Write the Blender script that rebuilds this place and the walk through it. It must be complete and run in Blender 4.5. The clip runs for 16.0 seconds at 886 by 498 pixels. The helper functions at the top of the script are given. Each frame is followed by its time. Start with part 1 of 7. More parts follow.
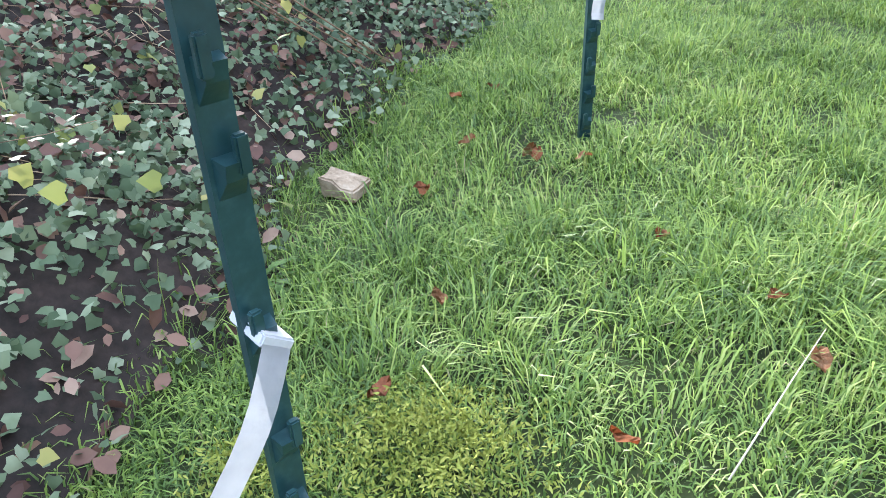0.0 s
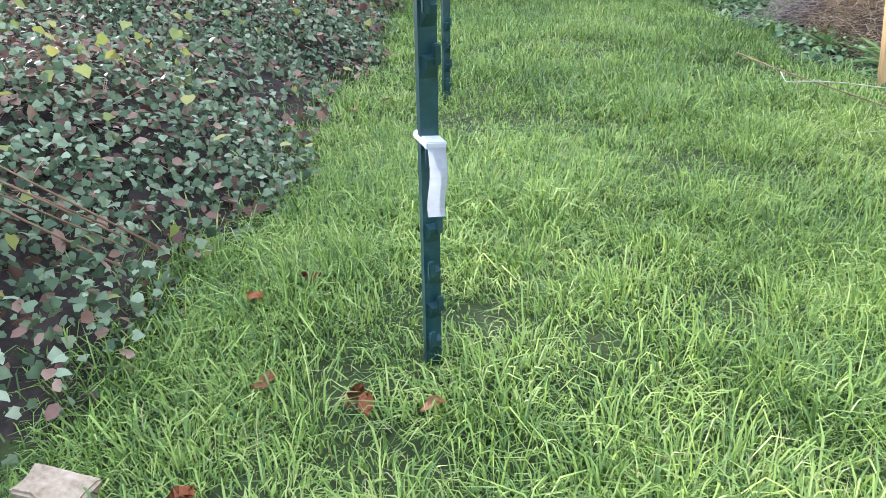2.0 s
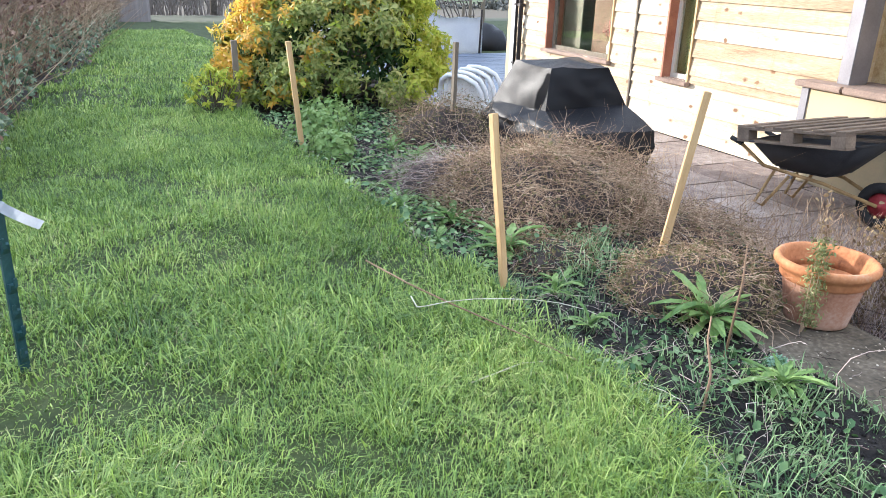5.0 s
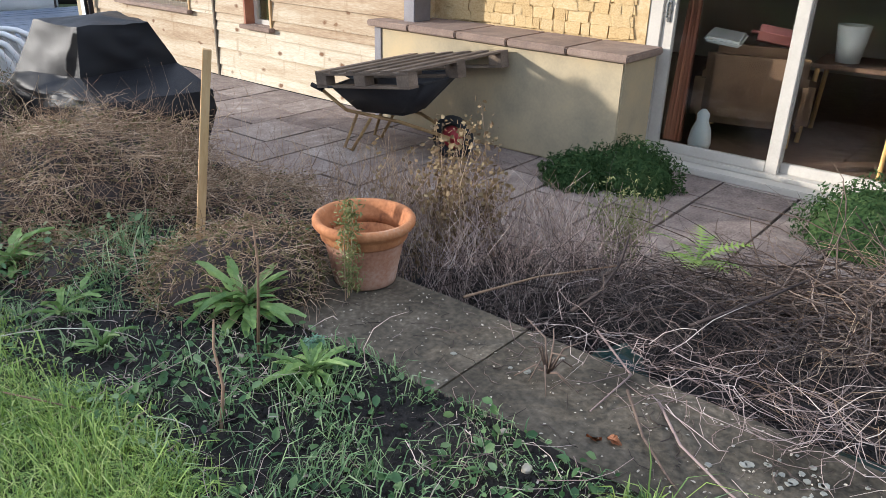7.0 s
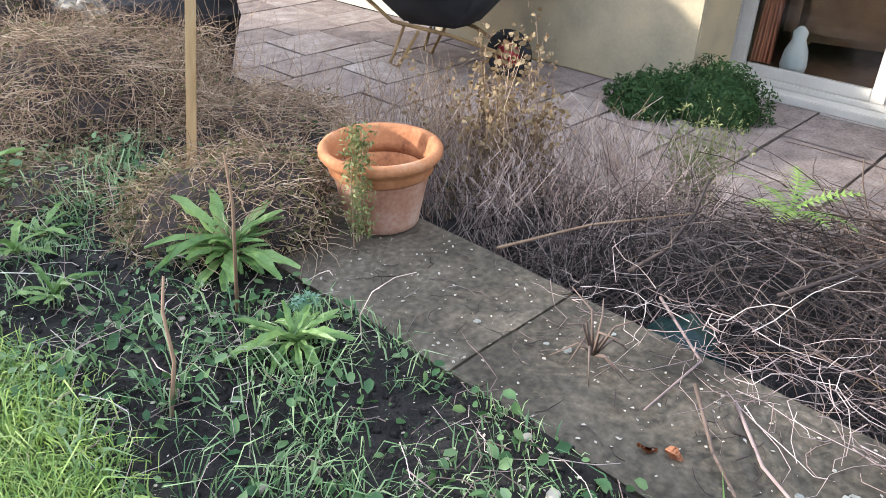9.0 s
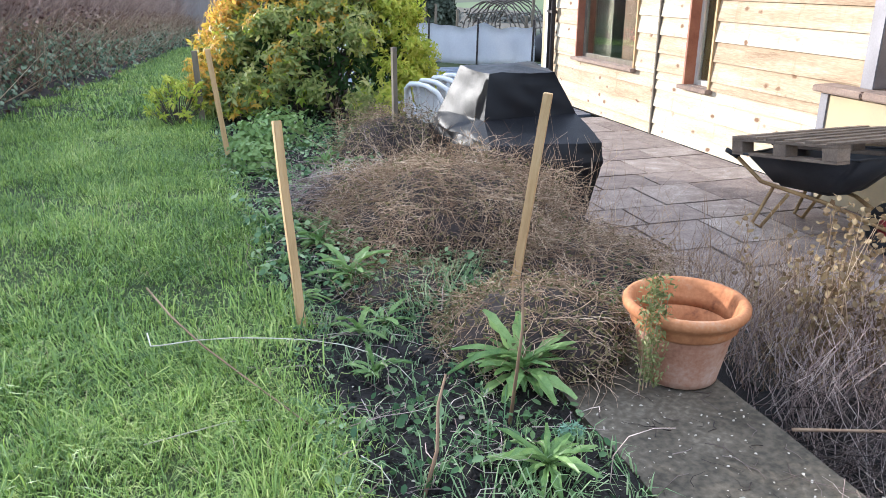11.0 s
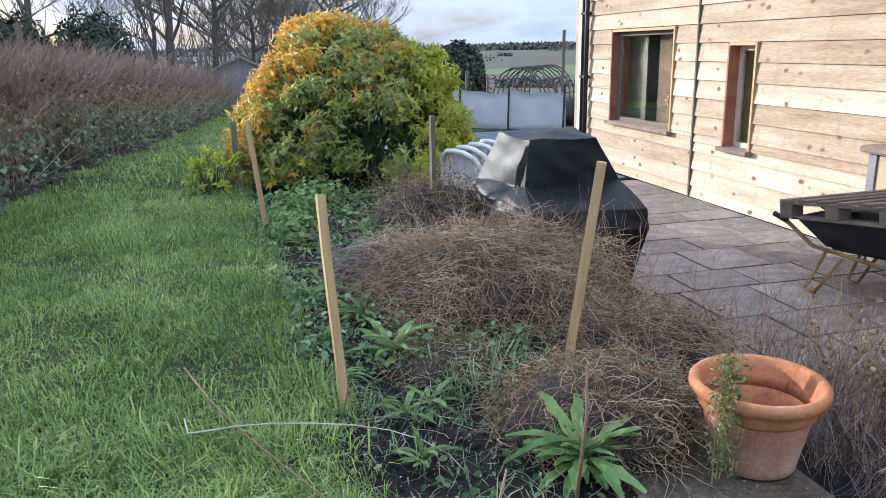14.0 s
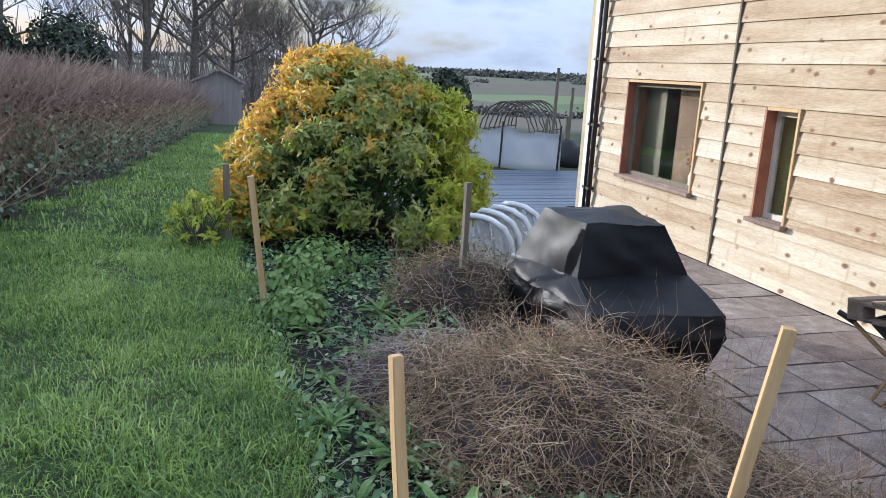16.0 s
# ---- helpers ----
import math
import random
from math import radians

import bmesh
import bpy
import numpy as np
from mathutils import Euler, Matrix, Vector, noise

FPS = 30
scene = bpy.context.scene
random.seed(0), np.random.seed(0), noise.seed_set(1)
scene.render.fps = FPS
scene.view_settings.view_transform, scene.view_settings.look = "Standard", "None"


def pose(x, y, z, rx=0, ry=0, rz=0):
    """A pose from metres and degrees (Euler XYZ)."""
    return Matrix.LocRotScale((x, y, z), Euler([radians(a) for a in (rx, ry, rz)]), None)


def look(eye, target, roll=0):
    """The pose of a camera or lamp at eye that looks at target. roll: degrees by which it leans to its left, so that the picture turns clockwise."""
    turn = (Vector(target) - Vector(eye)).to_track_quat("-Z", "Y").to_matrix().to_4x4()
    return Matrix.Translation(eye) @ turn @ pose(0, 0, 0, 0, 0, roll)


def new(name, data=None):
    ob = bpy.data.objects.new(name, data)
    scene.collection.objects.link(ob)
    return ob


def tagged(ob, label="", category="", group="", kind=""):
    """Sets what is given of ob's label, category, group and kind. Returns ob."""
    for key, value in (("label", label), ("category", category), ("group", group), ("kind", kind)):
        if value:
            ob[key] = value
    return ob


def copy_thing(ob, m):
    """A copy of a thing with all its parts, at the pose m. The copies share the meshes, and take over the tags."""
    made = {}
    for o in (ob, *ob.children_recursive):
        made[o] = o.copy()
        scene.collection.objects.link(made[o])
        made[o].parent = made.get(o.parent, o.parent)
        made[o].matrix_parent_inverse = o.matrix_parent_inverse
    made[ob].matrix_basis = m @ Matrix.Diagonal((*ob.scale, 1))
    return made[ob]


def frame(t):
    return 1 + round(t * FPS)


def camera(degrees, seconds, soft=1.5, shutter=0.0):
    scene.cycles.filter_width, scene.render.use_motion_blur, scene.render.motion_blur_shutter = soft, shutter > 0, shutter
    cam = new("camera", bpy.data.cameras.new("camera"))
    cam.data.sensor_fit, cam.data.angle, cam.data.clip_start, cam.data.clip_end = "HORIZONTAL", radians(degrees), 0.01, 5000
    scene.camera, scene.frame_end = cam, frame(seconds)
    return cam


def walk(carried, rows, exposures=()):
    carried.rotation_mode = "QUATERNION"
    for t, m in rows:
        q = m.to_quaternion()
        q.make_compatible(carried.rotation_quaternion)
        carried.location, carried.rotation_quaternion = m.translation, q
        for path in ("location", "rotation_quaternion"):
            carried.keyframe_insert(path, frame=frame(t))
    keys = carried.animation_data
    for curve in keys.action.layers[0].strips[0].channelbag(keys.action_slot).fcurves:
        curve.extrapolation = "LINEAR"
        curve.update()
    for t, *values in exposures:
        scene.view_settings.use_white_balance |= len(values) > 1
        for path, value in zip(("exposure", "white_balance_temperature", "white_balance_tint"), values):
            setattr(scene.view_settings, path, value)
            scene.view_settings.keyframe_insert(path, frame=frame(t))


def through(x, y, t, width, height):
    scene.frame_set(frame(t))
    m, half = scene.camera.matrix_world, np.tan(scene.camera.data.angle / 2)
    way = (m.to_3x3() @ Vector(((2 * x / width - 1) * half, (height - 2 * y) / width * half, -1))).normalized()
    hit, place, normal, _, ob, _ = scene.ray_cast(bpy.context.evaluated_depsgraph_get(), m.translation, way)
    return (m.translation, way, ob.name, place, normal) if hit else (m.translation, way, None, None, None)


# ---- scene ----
cam = camera(60.9, 16.0, soft=0.85)
PATH = [
    (0, (0.962, 1.691, 0.496), (0.55, 3.337, -0.562), -3.1),
    (0.5, (0.929, 1.87, 0.493), (0.604, 3.565, -0.518), -2.8),
    (1, (0.928, 2.041, 0.497), (0.687, 3.778, -0.465), -2.4),
    (1.5, (0.941, 2.252, 0.482), (0.774, 4.019, -0.439), -1.8),
    (2, (0.968, 2.407, 0.492), (0.89, 4.199, -0.392), -1.4),
    (2.5, (0.98, 2.509, 0.519), (1.001, 4.32, -0.329), -1.1),
    (3, (0.981, 2.618, 0.546), (1.107, 4.44, -0.269), -0.8),
    (3.2, (0.975, 2.657, 0.562), (1.137, 4.484, -0.234), -0.8),
    (5.3, (1.298, 3.061, 1.026), (2.25, 4.688, 0.358), 2.1),
    (5.5, (1.346, 3.097, 1.049), (2.432, 4.65, 0.407), 2.3),
    (6, (1.446, 3.138, 1.033), (2.784, 4.49, 0.416), 2.4),
    (6.2, (1.497, 3.121, 1.009), (2.887, 4.413, 0.378), 1.8),
    (6.5, (1.635, 3.11, 1.014), (3.067, 4.326, 0.328), 2.2),
    (6.6, (1.691, 3.082, 0.985), (3.126, 4.287, 0.284), 1.9),
    (7, (1.936, 3.024, 0.969), (3.361, 4.17, 0.158), 1.6),
    (7.5, (2.131, 2.999, 0.916), (3.525, 4.079, -0.027), 0.7),
    (8, (2.201, 2.965, 0.835), (3.571, 3.991, -0.2), -0.4),
    (8.5, (2.292, 3.043, 0.774), (3.632, 4.091, -0.279), 0.4),
    (9, (2.411, 3.271, 0.801), (3.659, 4.474, -0.196), 1.3),
    (9.5, (2.423, 3.342, 0.849), (3.477, 4.817, 0.006), 0.8),
    (9.7, (2.439, 3.301, 0.86), (3.403, 4.844, 0.028), 1.5),
    (11.8, (2.524, 2.997, 0.869), (2.92, 4.875, 0.308), -1.9),
    (12, (2.518, 3.011, 0.877), (2.902, 4.898, 0.34), -2.0),
    (12.5, (2.513, 3.055, 0.869), (2.898, 4.952, 0.365), -2.1),
    (13, (2.491, 3.109, 0.874), (2.901, 5.001, 0.371), -2.3),
    (13.5, (2.489, 3.152, 0.874), (2.926, 5.035, 0.361), -2.0),
    (14, (2.485, 3.193, 0.87), (2.95, 5.068, 0.353), -1.2),
    (14.5, (2.431, 3.319, 0.897), (2.926, 5.189, 0.389), -0.1),
    (15, (2.349, 3.523, 0.947), (2.87, 5.391, 0.457), 1.4),
    (15.5, (2.31, 3.75, 1.017), (2.844, 5.62, 0.55), 2.4),
    (16, (2.304, 4.138, 1.058), (2.861, 6.003, 0.597), 2.9),
]
EXPOSURES = [(t, e, 5700 if t < 10 else 5400, 11) for t, e in ((0.0, 1.40), (3.0, 1.52), (5.5, 1.25), (6.0, 0.92), (6.5, 0.5), (7.0, 0.55), (8.0, 0.85), (8.5, 1.12), (9.0, 1.25), (9.5, 1.4), (12.0, 0.9), (14.0, 0.7), (16.0, 0.5))]
walk(cam, [(t, look(eye, target, roll)) for t, eye, target, roll in PATH], EXPOSURES)

RNG = np.random.default_rng(7)

# ---- world, sun ----
SUN_TO = Vector((-0.67, 0.74, 0.237)).normalized()
world = bpy.data.worlds.new("winter_sky")
scene.world = world
world.use_nodes = True
wn, wl = world.node_tree.nodes, world.node_tree.links
sky = wn.new("ShaderNodeTexSky")
sky.sky_type = "NISHITA"
sky.sun_disc = False
sky.sun_elevation = math.asin(SUN_TO.z)
sky.sun_rotation = math.atan2(SUN_TO.x, SUN_TO.y)
sky.air_density, sky.dust_density = 1.2, 2.0
cl_tc = wn.new("ShaderNodeTexCoord")
cl_map = wn.new("ShaderNodeMapping")
cl_map.inputs["Scale"].default_value = (1.0, 1.0, 2.8)
cl_noise = wn.new("ShaderNodeTexNoise")
cl_noise.inputs["Scale"].default_value = 4.2
cl_noise.inputs["Detail"].default_value = 7
cl_noise.inputs["Roughness"].default_value = 0.55
cl_ramp = wn.new("ShaderNodeValToRGB")
cl_ramp.color_ramp.elements[0].position, cl_ramp.color_ramp.elements[1].position = 0.36, 0.56
cl_col = wn.new("ShaderNodeValToRGB")
cl_col.color_ramp.elements[0].position, cl_col.color_ramp.elements[1].position = 0.42, 0.72
cl_col.color_ramp.elements[0].color = (9.6, 10.2, 11.2, 1)
cl_col.color_ramp.elements[1].color = (4.6, 5.1, 6.0, 1)
cl_mix = wn.new("ShaderNodeMix")
cl_mix.data_type = "RGBA"
wl.new(cl_tc.outputs["Generated"], cl_map.inputs["Vector"])
wl.new(cl_map.outputs["Vector"], cl_noise.inputs["Vector"])
wl.new(cl_noise.outputs["Fac"], cl_ramp.inputs["Fac"])
wl.new(cl_noise.outputs["Fac"], cl_col.inputs["Fac"])
wl.new(cl_ramp.outputs["Color"], cl_mix.inputs["Factor"])
wl.new(sky.outputs["Color"], cl_mix.inputs[6])
wl.new(cl_col.outputs["Color"], cl_mix.inputs[7])
# an overcast dome: brighter overhead than at the horizon
cl_sep = wn.new("ShaderNodeSeparateXYZ")
cl_lift = wn.new("ShaderNodeMapRange")
cl_lift.inputs[3].default_value, cl_lift.inputs[4].default_value = 0.50, 1.45
cl_scale = wn.new("ShaderNodeVectorMath")
cl_scale.operation = "SCALE"
wl.new(cl_tc.outputs["Generated"], cl_sep.inputs[0])
wl.new(cl_sep.outputs["Z"], cl_lift.inputs[0])
wl.new(cl_mix.outputs[2], cl_scale.inputs[0])
wl.new(cl_lift.outputs[0], cl_scale.inputs["Scale"])
wl.new(cl_scale.outputs[0], wn["Background"].inputs["Color"])
wn["Background"].inputs["Strength"].default_value = 0.132

sun_data = bpy.data.lights.new("sun", "SUN")
sun_data.energy, sun_data.angle, sun_data.color = 4.2, radians(0.6), (1.0, 0.89, 0.74)
sun = new("sun", sun_data)
sun.matrix_world = look(SUN_TO * 50, (0, 0, 0))


# ---- materials ----
def mat(name, colours, scale=8.0, rough=0.8, bump=0.3, fine=60.0, metal=0.0, island=0.0, each=0.0, stretch=(1, 1, 1), through=0.0, spec=0.3, fine_mix=0.35):
    """A surface with coarse and fine variation. colours: two to four base colours. island: share of the variation per leaf or stem; each: per object."""
    m = bpy.data.materials.new(name)
    m.use_nodes = True
    n, l = m.node_tree.nodes, m.node_tree.links
    bsdf = n["Principled BSDF"]
    bsdf.inputs["Metallic"].default_value = metal
    bsdf.inputs["Specular IOR Level"].default_value = spec
    tc, mp = n.new("ShaderNodeTexCoord"), n.new("ShaderNodeMapping")
    mp.inputs["Scale"].default_value = stretch
    l.new(tc.outputs["Object"], mp.inputs["Vector"])
    vec = mp.outputs["Vector"]
    info = n.new("ShaderNodeObjectInfo")
    if each > 0:
        shift = n.new("ShaderNodeVectorMath")
        shift.operation = "MULTIPLY_ADD"
        comb = n.new("ShaderNodeCombineXYZ")
        for k in range(3):
            l.new(info.outputs["Random"], comb.inputs[k])
        shift.inputs[1].default_value = (37, 53, 71)
        l.new(comb.outputs[0], shift.inputs[0])
        l.new(vec, shift.inputs[2])
        vec = shift.outputs[0]
    big, small = n.new("ShaderNodeTexNoise"), n.new("ShaderNodeTexNoise")
    big.inputs["Scale"].default_value, small.inputs["Scale"].default_value = scale, fine
    big.inputs["Detail"].default_value, small.inputs["Detail"].default_value = 5, 3
    l.new(vec, big.inputs["Vector"])
    l.new(vec, small.inputs["Vector"])
    fac = n.new("ShaderNodeMix")
    fac.inputs["Factor"].default_value = fine_mix
    l.new(big.outputs["Fac"], fac.inputs[2])
    l.new(small.outputs["Fac"], fac.inputs[3])
    value = fac.outputs[0]
    spread = n.new("ShaderNodeMapRange")
    spread.inputs[1].default_value, spread.inputs[2].default_value = 0.32, 0.68
    l.new(value, spread.inputs[0])
    value = spread.outputs[0]
    for share, source in ((island, None), (each, info.outputs["Random"])):
        if share > 0:
            if source is None:
                source = n.new("ShaderNodeNewGeometry").outputs["Random Per Island"]
            blend = n.new("ShaderNodeMix")
            blend.inputs["Factor"].default_value = share
            l.new(value, blend.inputs[2])
            l.new(source, blend.inputs[3])
            value = blend.outputs[0]
    ramp = n.new("ShaderNodeValToRGB")
    els = ramp.color_ramp.elements
    while len(els) < len(colours):
        els.new(0.5)
    for k, c in enumerate(colours):
        els[k].position = k / (len(colours) - 1)
        els[k].color = (*c, 1)
    l.new(value, ramp.inputs["Fac"])
    l.new(ramp.outputs["Color"], bsdf.inputs["Base Color"])
    rr = n.new("ShaderNodeMapRange")
    rr.inputs[3].default_value, rr.inputs[4].default_value = max(0.03, rough - 0.12), min(1, rough + 0.1)
    l.new(small.outputs["Fac"], rr.inputs[0])
    l.new(rr.outputs[0], bsdf.inputs["Roughness"])
    if bump > 0:
        b = n.new("ShaderNodeBump")
        b.inputs["Strength"].default_value, b.inputs["Distance"].default_value = bump, 0.01
        l.new(fac.outputs[0], b.inputs["Height"])
        l.new(b.outputs["Normal"], bsdf.inputs["Normal"])
    if through > 0:
        tr, mx = n.new("ShaderNodeBsdfTranslucent"), n.new("ShaderNodeMixShader")
        mx.inputs["Fac"].default_value = through
        l.new(ramp.outputs["Color"], tr.inputs["Color"])
        l.new(bsdf.outputs[0], mx.inputs[1])
        l.new(tr.outputs[0], mx.inputs[2])
        l.new(mx.outputs[0], n["Material Output"].inputs["Surface"])
    return m


def timber_cladding():
    """Weathered larch boards with grain along the board, knots and resin runs."""
    m = mat("larch_cladding", [(0.22, 0.135, 0.072), (0.40, 0.295, 0.185), (0.53, 0.45, 0.325), (0.69, 0.64, 0.53)], scale=2.9, rough=0.75, bump=0.25, fine=34, stretch=(1, 0.34, 3.0), each=0.42, fine_mix=0.42)
    n, l = m.node_tree.nodes, m.node_tree.links
    bsdf = n["Principled BSDF"]
    base = bsdf.inputs["Base Color"].links[0].from_socket
    tc, mp, vo = n.new("ShaderNodeTexCoord"), n.new("ShaderNodeMapping"), n.new("ShaderNodeTexVoronoi")
    mp.inputs["Scale"].default_value = (0, 0.8, 1.25)
    vo.inputs["Scale"].default_value = 5.6
    wob = n.new("ShaderNodeTexNoise")
    wob.inputs["Scale"].default_value = 14
    add = n.new("ShaderNodeMath")
    add.operation = "MULTIPLY_ADD"
    add.inputs[1].default_value = 0.30
    l.new(tc.outputs["Object"], mp.inputs["Vector"])
    l.new(mp.outputs["Vector"], vo.inputs["Vector"])
    l.new(tc.outputs["Object"], wob.inputs["Vector"])
    l.new(wob.outputs["Fac"], add.inputs[0])
    l.new(vo.outputs["Distance"], add.inputs[2])
    ramp = n.new("ShaderNodeValToRGB")
    ramp.color_ramp.elements[0].position, ramp.color_ramp.elements[1].position = 0.25, 0.37
    ramp.color_ramp.elements[0].color, ramp.color_ramp.elements[1].color = (1, 1, 1, 1), (0, 0, 0, 1)
    l.new(add.outputs[0], ramp.inputs["Fac"])
    mx = n.new("ShaderNodeMix")
    mx.data_type = "RGBA"
    mx.inputs[7].default_value = (0.17, 0.085, 0.04, 1)
    pick = n.new("ShaderNodeSeparateColor")
    l.new(vo.outputs["Color"], pick.inputs[0])
    some = n.new("ShaderNodeMath")
    some.operation = "GREATER_THAN"
    some.inputs[1].default_value = 0.34
    l.new(pick.outputs[0], some.inputs[0])
    both = n.new("ShaderNodeMath")
    both.operation = "MULTIPLY"
    l.new(some.outputs[0], both.inputs[0])
    l.new(ramp.outputs["Color"], both.inputs[1])
    l.new(both.outputs[0], mx.inputs["Factor"])
    l.new(base, mx.inputs[6])
    # rain runs: narrow upright stains
    rmp, run, rr, rmx = n.new("ShaderNodeMapping"), n.new("ShaderNodeTexNoise"), n.new("ShaderNodeValToRGB"), n.new("ShaderNodeMix")
    rmp.inputs["Scale"].default_value = (1, 15, 2.6)
    run.inputs["Scale"].default_value = 1.0
    run.inputs["Detail"].default_value = 4
    rr.color_ramp.elements[0].position, rr.color_ramp.elements[1].position = 0.60, 0.95
    rmx.data_type = "RGBA"
    rmx.inputs[7].default_value = (0.27, 0.17, 0.085, 1)
    l.new(tc.outputs["Object"], rmp.inputs["Vector"])
    l.new(rmp.outputs["Vector"], run.inputs["Vector"])
    l.new(run.outputs["Fac"], rr.inputs["Fac"])
    l.new(rr.outputs["Color"], rmx.inputs["Factor"])
    l.new(mx.outputs[2], rmx.inputs[6])
    l.new(rmx.outputs[2], bsdf.inputs["Base Color"])
    return m


def patchwork():
    """Valley fields: irregular plots of pasture, plough and rough grass."""
    m = mat("far_fields", [(0.065, 0.065, 0.045), (0.085, 0.088, 0.058), (0.11, 0.105, 0.075)], scale=0.02, rough=1, bump=0, fine=0.15)
    n, l = m.node_tree.nodes, m.node_tree.links
    bsdf = n["Principled BSDF"]
    base = bsdf.inputs["Base Color"].links[0].from_socket
    tc, vo, ramp, mx = n.new("ShaderNodeTexCoord"), n.new("ShaderNodeTexVoronoi"), n.new("ShaderNodeValToRGB"), n.new("ShaderNodeMix")
    vo.inputs["Scale"].default_value = 0.007
    pick = n.new("ShaderNodeSeparateColor")
    els = ramp.color_ramp.elements
    ramp.color_ramp.interpolation = "CONSTANT"
    for k, c in enumerate(((0.075, 0.105, 0.045), (0.095, 0.078, 0.056), (0.075, 0.08, 0.05), (0.12, 0.16, 0.065), (0.07, 0.062, 0.046))):
        e = els[k] if k < 2 else els.new(0.5)
        e.position, e.color = k / 5, (*c, 1)
    mx.data_type = "RGBA"
    mx.inputs["Factor"].default_value = 0.85
    l.new(tc.outputs["Object"], vo.inputs["Vector"])
    l.new(vo.outputs["Color"], pick.inputs[0])
    l.new(pick.outputs[0], ramp.inputs["Fac"])
    l.new(base, mx.inputs[6])
    l.new(ramp.outputs["Color"], mx.inputs[7])
    l.new(mx.outputs[2], bsdf.inputs["Base Color"])
    return m


def glass(name, tint=(0.9, 0.95, 0.93)):
    m = bpy.data.materials.new(name)
    m.use_nodes = True
    b = m.node_tree.nodes["Principled BSDF"]
    b.inputs["Base Color"].default_value = (*tint, 1)
    b.inputs["Transmission Weight"].default_value = 1
    b.inputs["Roughness"].default_value = 0.01
    b.inputs["IOR"].default_value = 1.45
    return m


